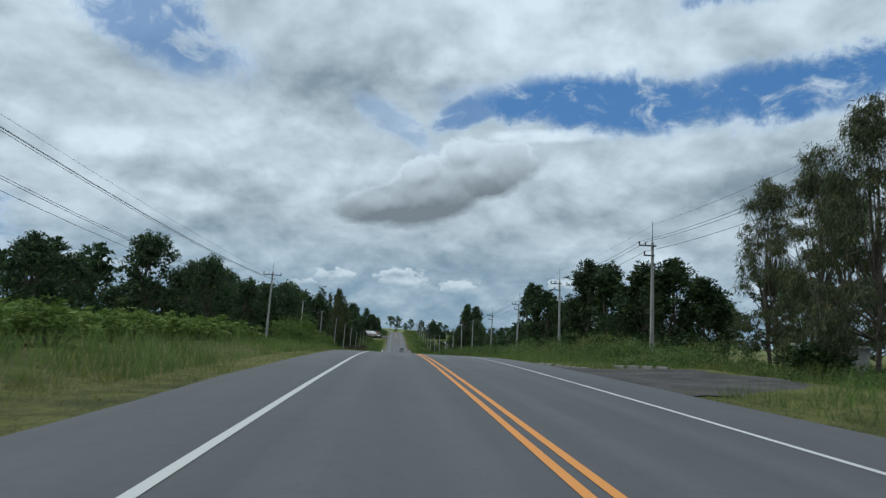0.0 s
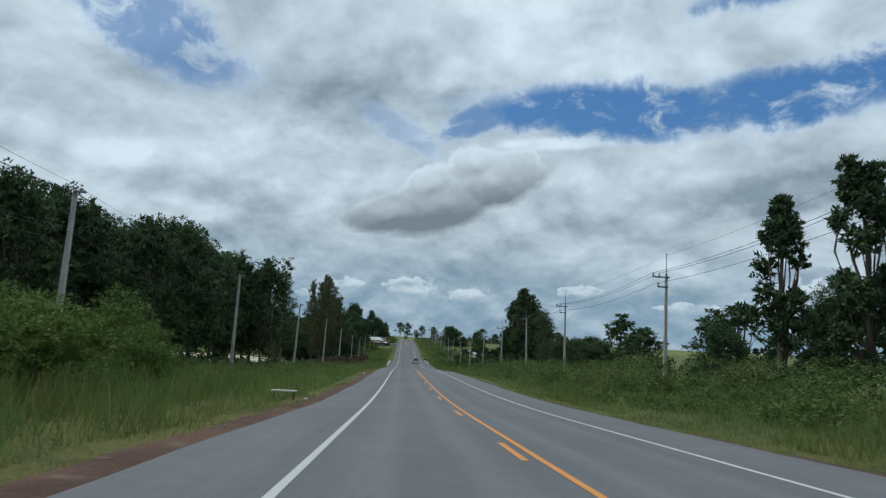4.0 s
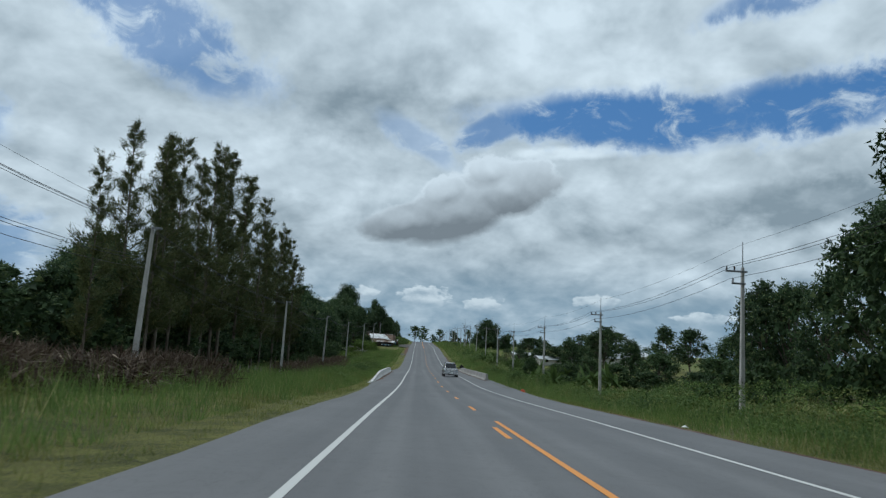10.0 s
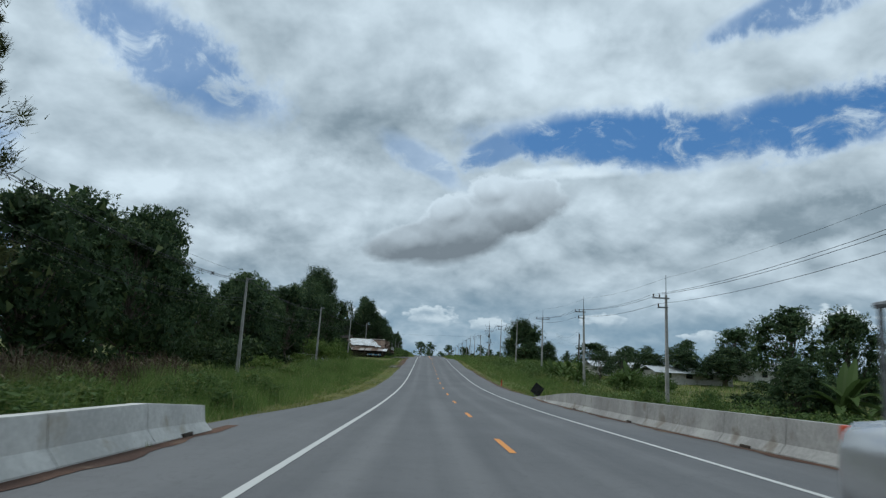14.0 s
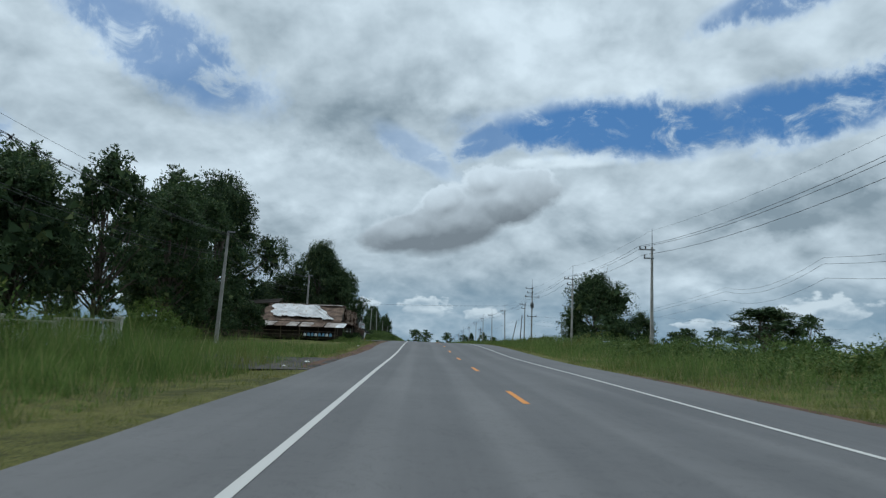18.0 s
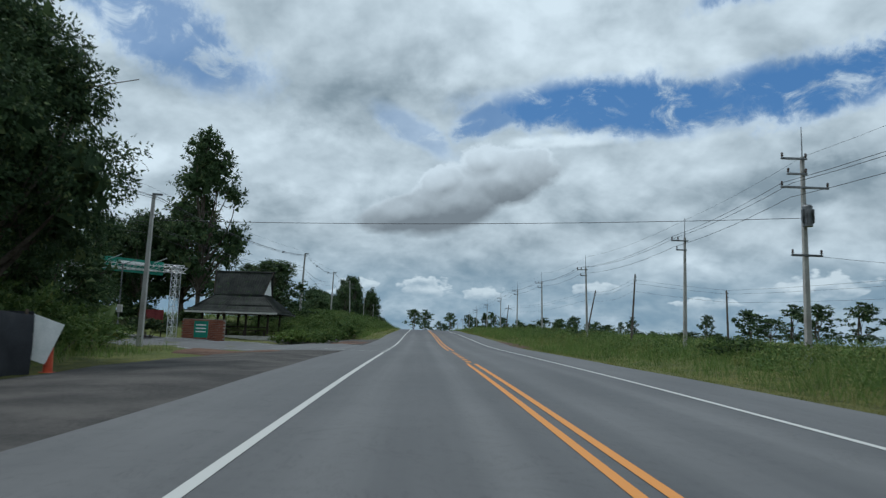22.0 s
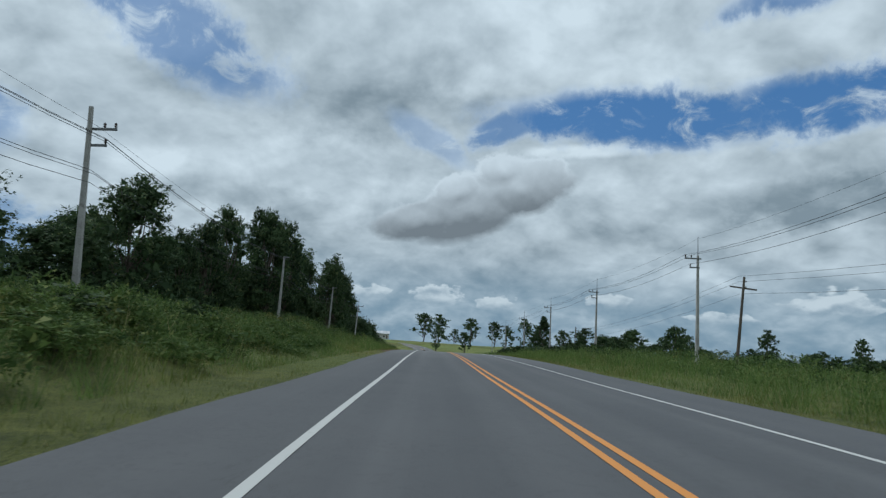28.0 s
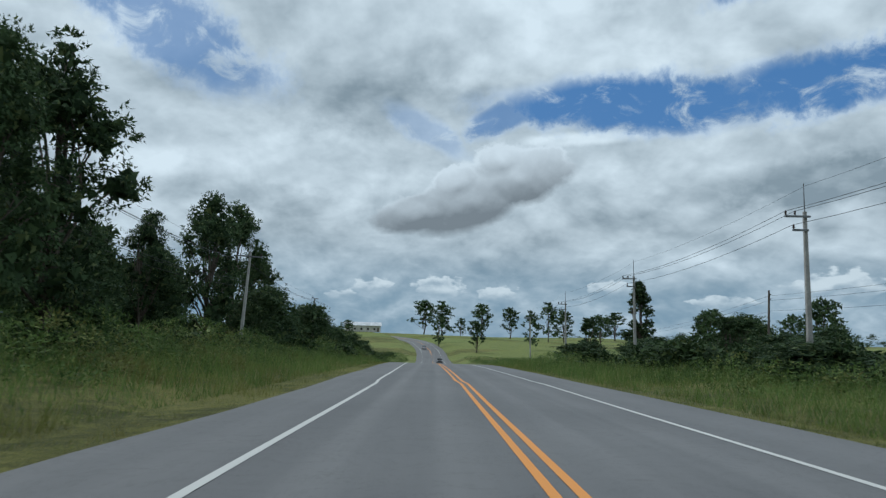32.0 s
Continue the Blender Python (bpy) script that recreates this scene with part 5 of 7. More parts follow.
thicket(S_FINE, 14, 11, 20, 322, 362, 1.2, 2.6, 1.1)
put(S_BUSH[0], -14.6, 103.0, 2.9, 2.2, 0.3)
put(S_BUSH[1], -17.5, 106.5, 2.7, 2.3, 1.3)
put(S_BUSH[1], -13.2, 108.5, 1.9, 1.8, 2.3)
put(S_BUSH[0], -16.0, 122.5, 2.5, 2.0, 0.9)
put(S_BUSH[1], -18.5, 127.0, 2.2, 2.0, 2.9)
put(S_BUSH[1], -18.0, 116.0, 2.2, 1.9, 3.9)
put(S_BUSH[0], -16.0, 97.0, 2.4, 2.0, 4.3)
for k in range(40):
    put(S_CROP[0], -12 - 3.2 * (k % 5) - 0.6 * rng.random(), 18 + 4.4 * (k // 5) + rng.random(), 1.0 + 0.3 * rng.random(), 1.9 + 0.4 * rng.random(), rng.random() * 6)
B_BANANA = [make_banana(140, "banana plants with broad torn leaves"), make_banana(141, "banana plants with broad torn leaves")]
for k, (x, y, s) in enumerate(((14.6, 396, 0.82), (16.0, 400, 0.9), (17.6, 396, 0.85), (16.6, 391, 0.8), (18.6, 403, 0.95), (20.8, 386, 0.95), (22.4, 389, 0.9), (15.0, 405, 0.8), (14.6, 306.5, 0.95), (16.6, 310.5, 1.05), (14.2, 313, 0.9), (19.0, 308, 1.0), (21.5, 313, 1.1), (25, 318, 1.25), (28, 330, 1.2), (24, 337, 1.1), (20.5, 343, 1.15), (26, 349, 1.2), (17.5, 335, 0.9),
                               (-21.5, 528, 1.15), (-23.5, 531, 1.1))):
    put(B_BANANA[k % 2], x, y, s, s, k * 1.1)
away(T_BROAD + T_TALL + T_DENSE + T_VINE + T_COLUMN + T_AIRY + T_WISPY + T_ROUND + T_FAR + T_OVER + T_CASU + S_DARK + S_FINE + S_BUSH + S_LIGHT + S_CROP + S_BRUSH + B_BANANA)


# ---------------------------------------------------------------- grass
BARE = ((-13, -5, 474, 537), (-9.5, -5, 519, 549), (-20, -9.5, 521, 547), (-40, -20, 528, 557), (-12, -5, 57, 65), (-32, -12, 62, 72), (5, 13.5, 21, 35.4), (-80, -33, 223, 281), (-75, -19, 192, 226), (-22, -9, 455, 500))


def uneven(x, y, size, seed):
    """Smooth random hills between 0 and 1, about size metres across."""
    lat = np.random.default_rng(seed).random((97, 89))
    u, v = x / size, y / size
    i, j = np.floor(u).astype(int), np.floor(v).astype(int)
    fu, fv = smooth(0, 1, u - i), smooth(0, 1, v - j)
    at = lambda a, b: lat[a % 97, b % 89]
    return (at(i, j) * (1 - fu) + at(i + 1, j) * fu) * (1 - fv) + (at(i, j + 1) * (1 - fu) + at(i + 1, j + 1) * fu) * fv


def grass_band(name, label, material, side, y0, y1, d0, d1, count, h0, h1, wide, seed, power=1.0):
    """Upright blades over a band of the verge, thick in clumps."""
    g = np.random.default_rng(seed)
    n = int(count * 1.6)
    y = y0 + (y1 - y0) * g.random(n)
    d = d0 + (d1 - d0) * g.random(n) ** power
    x = side * d + road_x(y)
    clump = smooth(0.25, 0.75, 0.55 * uneven(x, y, 0.9, seed) + 0.45 * uneven(x, y, 0.33, seed + 50))
    keep = g.random(n) < 0.22 + 0.78 * clump
    for bx0, bx1, by0, by1 in BARE:
        keep &= ~((x > bx0) & (x < bx1) & (y > by0) & (y < by1))
    x, y, d, clump = (a[keep][:count] for a in (x, y, d, clump))
    n = len(x)
    z = ground_z(x, y) - 0.03
    tall = smooth(0.2, 0.8, 0.6 * uneven(x, y, 4.5, 7 + side) + 0.4 * uneven(x, y, 15.0, 9 + side))
    h = (h0 + (h1 - h0) * g.random(n) ** 1.4) * (0.40 + 0.75 * clump) * (0.55 + 0.85 * tall) * smooth(d0 - 1.6, d0 + 1.6, d)
    h = h * (1 - 0.6 * smooth(-20, -18, x) * (1 - smooth(-9.5, -7.5, x)) * smooth(174, 182, y) * (1 - smooth(214, 224, y)))
    a = g.random(n) * 2 * math.pi
    lean = h * (0.15 + 0.45 * g.random(n))
    b = g.random(n) * 2 * math.pi
    sx, sy = np.cos(a) * wide * (0.6 + 0.8 * g.random(n)), np.sin(a) * wide * (0.6 + 0.8 * g.random(n))
    lx, ly = np.cos(b) * lean, np.sin(b) * lean
    v = np.empty((n, 3, 3))
    v[:, 0] = np.stack([x - sx, y - sy, z], 1)
    v[:, 1] = np.stack([x + sx, y + sy, z], 1)
    v[:, 2] = np.stack([x + lx, y + ly, z + h], 1)
    tagged(new(name, quads_mesh(name, v, material)), label, "grass", kind="stuff")


for side, seed in ((-1, 200), (1, 300)):
    grass_band("short_grass", "short yellow-green grass along the asphalt edge", M_SHORT, side, -20, 800, 5.75, 10.0, 150000, 0.08, 0.30, 0.010, seed, 1.3)
    grass_band("tall_grass", "tall green grass and weeds on the verge", M_GRASS, side, -10, 800, 7.2, 17.0, 190000, 0.35, 1.0, 0.012, seed + 1, 1.35)
    grass_band("field_grass", "rough grass reaching back from the verge", M_GRASS, side, -10, 860, 16.0, 50.0, 50000, 0.5, 1.0, 0.04, seed + 2, 1.2)
for side, y0, y1, d0, d1, n, h0, h1, seed in ((-1, 326, 421, 8.2, 15.5, 52000, 0.8, 1.5, 401), (-1, 262, 300, 8.0, 14.0, 18000, 0.8, 1.5, 402), (-1, 300, 345, 8.0, 14.0, 22000, 0.6, 1.15, 404), (-1, 84, 135, 9.0, 16.0, 16000, 0.5, 1.1, 403), (1, 286, 352, 8.5, 16.0, 24000, 0.8, 1.7, 405), (1, 372, 412, 9.0, 15.0, 12000, 0.7, 1.3, 406)):
    grass_band("tall_grass", "stand of waist-high light green grass", M_GRASS, side, y0, y1, d0, d1, n, h0, h1, 0.012, seed, 1.0)


# ---------------------------------------------------------------- scrub behind the verge
# along the road: how high the leafy growth stands, and how far out it begins
SCRUB = {-1: ((-20, 44, 48, 54, 66, 76, 84, 138, 150, 236, 262, 300, 346, 352, 374, 395, 416, 419, 540, 546, 552, 654, 664, 700, 760, 930, 960),
              (0, 0, 0.7, 1.2, 0, 0, 1.3, 1.2, 0.45, 0.40, 0.8, 1.0, 0.9, 0.6, 0.7, 1.1, 0.9, 0, 0, 0.8, 1.05, 1.1, 1.5, 1.9, 2.1, 1.8, 0.4),
              (9, 9, 9.5, 10, 12, 12, 10, 9.5, 9.5, 10, 10, 8.5, 9, 10, 11, 10.5, 10, 12, 12, 8.6, 7.6, 7.8, 9, 9.5, 8.5, 8, 8)),
         1: ((-20, 18, 34, 38, 60, 110, 200, 262, 280, 300, 318, 360, 376, 404, 440, 480, 520, 640, 700, 740, 800, 930),
             (0.9, 0.9, 0.9, 1.3, 1.9, 2.1, 2.0, 1.7, 0.8, 0.9, 1.4, 1.2, 0.9, 1.2, 1.25, 1.25, 1.0, 1.0, 1.1, 1.3, 1.2, 0.8),
             (13, 14, 14, 10, 9.2, 8.8, 8.6, 9, 10, 9.5, 9, 9, 10, 9.5, 9.5, 9.2, 9.5, 9.5, 9.5, 9.2, 9, 9))}


def scrub_band(side, y0, y1, deep, count, seed):
    """Leafy weeds and creepers in a ragged, mounded sheet that rises away from the road."""
    g = np.random.default_rng(seed)
    ky, kh, kd = SCRUB[side]
    y = y0 + (y1 - y0) * g.random(count)
    d = np.interp(y, ky, kd) + deep * g.random(count) ** 1.25
    x = side * d + road_x(y)
    start = np.interp(y, ky, kd)
    hump = smooth(0.2, 0.85, 0.6 * uneven(x, y, 2.3, seed) + 0.4 * uneven(x, y, 6.5, seed + 1))
    top = np.interp(y, ky, kh) * smooth(-0.6, 4.5, d - start + 1.6 * (uneven(x, y, 3.5, seed + 2) - 0.5)) * (0.28 + 1.0 * hump)
    keep = (top > 0.16) & (g.random(count) < 0.35 + 0.8 * uneven(x, y, 1.1, seed + 3))
    for bx0, bx1, by0, by1 in BARE:
        keep &= ~((x > bx0) & (x < bx1) & (y > by0) & (y < by1))
    x, y, top, d = (a[keep] for a in (x, y, top, d))
    mid = np.stack([x, y, ground_z(x, y) + top * (1 - 0.7 * g.random(len(x)) ** 2)], 1)
    of = np.repeat(np.arange(len(x)), 14)
    off = g.normal(size=(len(of), 3)) * np.array([1, 1, 0.7])
    at = mid[of] + off * 0.15
    along = unit(off) + g.normal(size=(len(of), 3)) * 0.4 + np.array([0, 0, 0.35])
    facing = np.array([-side * 0.45, -0.15, 0.75]) + unit(off) * 0.4 + g.normal(size=(len(of), 3)) * 0.3
    size = 0.10 + 0.07 * g.random(len(x))
    tagged(new("verge_scrub", quads_mesh("verge_scrub", leaf_quads(at, along, size[of], size[of] * 0.5, g, facing), M_SCRUB)), "tangle of green weeds and creepers behind the verge", "scrub", kind="stuff")


for side, y0, y1, deep, count, seed in ((-1, 44, 240, 9, 9000, 601), (-1, 240, 420, 8, 10000, 602), (-1, 540, 665, 11, 13000, 603), (-1, 655, 800, 12, 11000, 604), (-1, 800, 950, 10, 3500, 608),
                                        (1, 8, 150, 10, 13000, 605), (1, 150, 300, 11, 12000, 606), (1, 300, 520, 12, 10000, 607), (1, 520, 800, 14, 12000, 609), (1, 800, 930, 14, 3000, 610)):
    scrub_band(side, y0, y1, deep, count, seed)

# ---------------------------------------------------------------- poles and wires
def make_pole(label, high, spike=1.6, arm="side", group="power poles", drop=0.0):
    """A tapered concrete pole; arms carry insulators on the road side (-x)."""
    p = thing("power_pole", label, "power pole", group)
    part("post", box(0.30, 0.30, high + 0.6, (0, 0, -0.6), 0.03, 0.55), M_POLE, p)
    if spike:
        part("earth_rod", rod((0, 0, high - 0.1), (0, 0, high + spike), 0.035, 0.02, 6), M_STEEL, p)
    arms = {"side": [(-1.15, 0.22, high - 0.35), (-0.75, 0.1, high - 1.1)], "both": [(-1.1, 1.1, high - 0.4)],
            "big": [(-1.2, 0.15, high - 0.2), (-0.9, 0.15, high - 1.0), (-1.25, 1.25, high - 1.7), (-0.8, 0.8, high - 5.2)],
            "low": [(0.0, 0.55, high - 0.15)], "none": []}[arm]
    for x0, x1, z in arms:
        z -= drop
        a = part("crossarm", box(x1 - x0, 0.1, 0.11, ((x0 + x1) / 2, -0.16, z), 0.01), M_STEEL, p)
        if arm != "low":
            for x in ((x0 + 0.06,) if x1 < 0.15 and arm == "side" else (x0 + 0.06, x1 - 0.06 if arm in ("both", "big") else x0 + 0.55)):
                ins = joined(rod((x, -0.16, z + 0.1), (x, -0.16, z + 0.36), 0.035, 0.03), rod((x, -0.16, z + 0.17), (x, -0.16, z + 0.23), 0.075, 0.055), rod((x, -0.16, z + 0.27), (x, -0.16, z + 0.33), 0.07, 0.05))
                part("insulator", ins, M_INSUL, a)
    return p


POLE_R = [(17.6, y) for y in (53, 82.4, 111, 140, 173, 199.2, 228, 260.3, 293.5, 327.5, 363, 392, 423, 456.3, 488)]
POLE_R += [(17.6, 521)] + [(19.4, y) for y in (541.9, 574.5, 607, 638.5)] + [(19.6, 671.5), (19.3, 705.5), (18.6, 736.3), (18.2, 767), (17.7, 800), (17.2, 833)]
POLE_L = [(-17.3, y) for y in (88.5, 119, 151, 187, 223, 256, 297, 331, 367, 409, 450, 490, 526, 577, 608)] + [(-17.6, 645), (-18.0, 687), (-17.6, 720), (-18.0, 760), (-18.8, 800)]
P_SIDE = make_pole("grey concrete power pole with crossarm and earth rod", 9.2)
P_BOTH = make_pole("grey concrete power pole with a balanced crossarm", 9.2, 1.2, "both")
P_LOW = make_pole("grey concrete pole carrying bundled cables", 8.6, 0, "low")
P_TALL = make_pole("grey concrete power pole rising above its crossarms", 9.8, 0, drop=0.7)
P_BARE = make_pole("grey concrete power pole with crossarm and earth rod", 9.2, 1.3, "both")


def set_pole(pat, x, y, lean=0.0, turn=0.0):
    z = float(ground_z(x, y))
    return copy_thing(pat, pose(x, y, z, 0, lean, turn))


rng = np.random.default_rng(9)
for k, (x, y) in enumerate(POLE_R):
    if y == 521:
        continue
    set_pole(P_BOTH if k == 12 else P_SIDE, x, y, rng.normal() * 0.8, rng.normal() * 3)
for x, y in POLE_L:
    pat = P_BARE if y in (88.5, 760) else P_TALL if y == 645 else P_LOW
    set_pole(pat, x, y, 1.5 + rng.normal() * 0.8, 180 if y == 645 else rng.normal() * 3)
away([P_SIDE, P_BOTH, P_LOW, P_BARE, P_TALL])
# the transformer pole
tp = make_pole("tall dark power pole with a transformer and four crossarms", 10.6, 1.6, "big")
tp.matrix_basis = pose(17.6, 521, float(ground_z(17.6, 521)))
part("transformer", joined(rod((-0.02, -0.35, 6.9), (-0.02, -0.35, 7.9), 0.24, 0.24, 14), rod((-0.02, -0.35, 7.9), (-0.02, -0.35, 8.0), 0.26, 0.2, 14),
                           *[box(0.05, 0.12, 0.7, (0.3 * math.cos(a) - 0.02, -0.35 + 0.3 * math.sin(a), 7.05)) for a in (0.2, 1.2, 3.3, 4.3, 5.3)]), M_STEEL, tp, "grey drum transformer")
# old leaning wooden poles out in the field
for x, y, lean, h, cross in ((21.5, 563, 3.5, 7.6, False), (23.0, 590, 11, 7.2, False), (20.4, 666, 5.0, 7.0, True), (27.7, 760, 2, 7.5, False), (18.8, 401, 1.0, 6.4, False), (31.0, 560, -1, 6, False)):
    op = thing("wooden_pole", "old leaning dark wooden cable pole in the grass", "wooden pole", "old wooden poles")
    op.matrix_basis = pose(x, y, float(ground_z(x, y)), 0, lean, 0)
    part("post", rod((0, 0, -0.5), (0, 0, h), 0.13, 0.085, 9), M_OLDPOLE, op)
    for z in (h - 0.35, h - 0.75):
        part("insulator", rod((0.12, 0, z), (0.2, 0, z + 0.03), 0.05, 0.04), M_INSUL, op)
    if cross:
        part("crossarm", box(2.0, 0.09, 0.11, (0, 0, h - 0.9), 0.01), M_OLDPOLE, op)


def wire(points, radius, label, sag=0.9, steps=9):
    """A wire hung through its supports."""
    pts = []
    for a, b in zip(points, points[1:]):
        a, b = np.array(a), np.array(b)
        for f in np.linspace(0, 1, steps)[: -1]:
            pts.append(a + (b - a) * f - np.array([0, 0, 4 * sag * f * (1 - f) * min(1.0, (np.linalg.norm(b - a) / 33) ** 2)]))
    pts.append(np.array(points[-1]))
    return tagged(new("power_line", tubes("power_line", [(pts, radius)], M_WIRE, 4)), label, "power line", "overhead power lines")


def over(x, y, up, dx=0.0):
    return (x + dx, y, float(ground_z(x, y)) + up)


first_r = [(17.6, 25), (17.6, -10)]
RUN = first_r[::-1] + POLE_R
for dx, up in ((-1.09, 9.2), (-0.6, 9.2), (-0.69, 8.46)):
    wire([over(x, y, up, dx) for x, y in RUN], 0.013, "thin black overhead power line between concrete poles", 0.55)
wire([over(x, y, 10.6) for x, y in RUN], 0.007, "thin earth wire along the tops of the poles", 0.4)
RUN_L = [(-17.3, -20), (-17.3, 18)] + POLE_L
for k, (dx, up) in enumerate(((0.45, 8.35), (0.52, 8.28), (0.47, 8.2), (-0.1, 6.9), (0.12, 6.7), (0.0, 6.3))):
    wire([over(x, y, up, dx) for x, y in RUN_L], 0.012, "black overhead cable slung along the roadside poles", 0.7 if k < 3 else 0.85)
wire([over(x, y, 8.9) for x, y in RUN_L], 0.007, "thin earth wire above the cables", 0.4)
OLD = [(30.0, 470), (31.0, 560), (21.5, 563), (23.0, 590), (20.4, 666), (27.7, 760), (37.6, 860)]
for up, dx in ((7.0, 0.2), (6.6, 0.2), (5.7, 0.3)):
    wire([over(x, y, up - (1.0 if y == 560 else 0), dx) for x, y in [(18.8, 401), (23, 440)] + OLD], 0.009, "thin slack cable between old wooden poles", 1.0)
wire([over(17.6, 521, 7.4), (-17.3, 527, float(ground_z(-17.3, 526)) + 7.2)], 0.014, "single cable crossing high over the road", 0.25, 14)
wire([over(17.6, 521, 5.5), over(44, 530, 7.0), over(90, 545, 7.0)], 0.009, "thin cable running off into the fields", 0.7)
# spreaders that hold the cable bundle apart
for (x0, y0), (x1, y1) in zip(RUN_L[7:], RUN_L[8:]):
    for f in (0.3, 0.7):
        y = y0 + (y1 - y0) * f
        z = float(ground_z(x0, y0)) * (1 - f) + float(ground_z(x1, y1)) * f + 8.28 - 2.8 * f * (1 - f)
        sp = tagged(new("cable_spacer"), "small dark spacer on an overhead cable bundle", "cable spacer", "cable spacers")
        sp.matrix_basis = pose(-16.82, y, z)
        part("frame", joined(rod((-0.12, 0, -0.12), (0.12, 0, 0.12), 0.03), rod((-0.12, 0, 0.12), (0.12, 0, -0.12), 0.03)), M_WIRE, sp)

# ---------------------------------------------------------------- bridge barriers
def barrier(x, y0, y1, face, high, label, run=3.0, away_run=0.0, mat=M_BARRIER):
    """A line of cast concrete barrier blocks, sloped foot towards the road, tapering towards its ends."""
    b = thing("concrete_barrier", label, "barrier", "bridge barriers")
    n = round((y1 - y0) / 3.0)
    step = (y1 - y0) / n
    prof_ = [(-0.30, -0.3), (0.30, -0.3), (0.30, 0.10), (0.15, 0.30), (0.11, high), (-0.11, high), (-0.15, 0.30), (-0.30, 0.10)]
    for k in range(n):
        ya, yb = y0 + k * step + 0.012, y0 + (k + 1) * step - 0.012
        verts = []
        for y in (ya, yb):
            low = min(1.0, 0.12 + (y - y0) / run) if run else 1.0
            if away_run:
                low = min(low, 0.2 + (y1 - y) / away_run)
            elif k == n - 1 and y == yb:
                low = 0.8
            for px, pz in prof_:
                verts.append((x + px * face, y, float(road_z(y)) - 0.07 + (pz * low if pz > 0 else pz)))
        m = len(prof_)
        faces = [tuple(range(m))[::-1], tuple(range(m, 2 * m))] + [(i, (i + 1) % m, (i + 1) % m + m, i + m) for i in range(m)]
        me = mesh_of("block", verts, faces, mat)
        part("block", me, mat, b)
        if k % 3 == 1:
            part("drain_hole", box(0.06, 0.5, 0.10, (x + 0.30 * face, (ya + yb) / 2, float(road_z(ya)) - 0.05), 0.02), M_DARKWOOD, b)
    return b


barrier(-6.15, 280.0, 322, 1, 0.70, "long whitewashed concrete barrier on the bridge", 16.0)
barrier(6.1, 300.8, 356, -1, 0.82, "long grey concrete barrier on the bridge", 0.0, 14.0, M_GREYBAR)
for side, y0, y1 in ((-1, 284, 324), (1, 299, 356)):
    ys = np.arange(y0, y1, 0.5)
    wide = 0.10 + 0.32 * (0.5 + 0.3 * np.sin(ys * 0.9 + side) + 0.2 * np.sin(ys * 2.7)) * smooth(0, 4, ys - y0) * smooth(0, 4, y1 - ys)
    inner, outer = 5.82 - wide, np.full(len(ys), 5.95)
    lo_, hi_ = (inner, outer) if side > 0 else (-outer, -inner)
    tagged(new("dirt_line", strip("dirt_line", ys, lambda v: lo_, lambda v: hi_, 0.007, M_SOIL)), "line of washed-up dirt along the foot of the barrier", "dirt line", kind="structure")


# ---------------------------------------------------------------- vehicles
def prism(profile, width, bevel=0.05, tuck=None):
    """A side profile (y, z) drawn out across the width; tuck(z) narrows it."""
    bm = bmesh.new()
    rows = []
    for s in (-0.5, 0.5):
        rows.append([bm.verts.new((s * width * (tuck(z) if tuck else 1.0), y, z)) for y, z in profile])
    bm.faces.new(rows[0])
    bm.faces.new(rows[1][::-1])
    n = len(profile)
    for i in range(n):
        bm.faces.new((rows[0][i], rows[1][i], rows[1][(i + 1) % n], rows[0][(i + 1) % n]))
    bmesh.ops.recalc_face_normals(bm, faces=bm.faces)
    if bevel:
        bmesh.ops.bevel(bm, geom=bm.edges[:], offset=bevel, segments=2, affect="EDGES", profile=0.6)
    return bm


def loft(stations, crown=0.03):
    """A rounded shell through stations (y, half width, bottom, top) along a vehicle."""
    bm, rows = bmesh.new(), []
    for y, w, z0, z1 in stations:
        h = z1 - z0
        half = [(w * 0.90, z0), (w * 0.985, z0 + 0.10 * h), (w, z0 + 0.35 * h), (w * 0.99, z0 + 0.66 * h), (w * 0.955, z0 + 0.86 * h), (w * 0.86, z0 + 0.97 * h), (w * 0.5, z1 + crown * 0.3)]
        ring = [(x, z) for x, z in half] + [(-x, z) for x, z in half[::-1]]
        rows.append([bm.verts.new((x, y, z)) for x, z in ring])
    n = len(rows[0])
    for a, b in zip(rows, rows[1:]):
        for i in range(n):
            bm.faces.new((a[i], a[(i + 1) % n], b[(i + 1) % n], b[i]))
    bm.faces.new(rows[0][::-1])
    bm.faces.new(rows[-1])
    bmesh.ops.recalc_face_normals(bm, faces=bm.faces)
    for f in bm.faces:
        f.smooth = len(f.verts) == 4
    return bm


def wheel_of(car, x, y, r=0.37):
    w = part("wheel", rod((x - 0.11, y, r), (x + 0.11, y, r), r, r, 24), M_TYRE, car)
    out = 1 if x > 0 else -1
    part("rim", joined(rod((x + 0.09 * out, y, r), (x + 0.125 * out, y, r), r * 0.62, r * 0.58, 18), *[box(0.03, 0.06, r * 0.55, (0, 0, 0), 0.0, 1.0, Matrix.Translation((x + 0.125 * out, y, r)) @ Matrix.Rotation(a * 1.2566, 4, "X")) for a in range(5)]), M_CHROME, w)


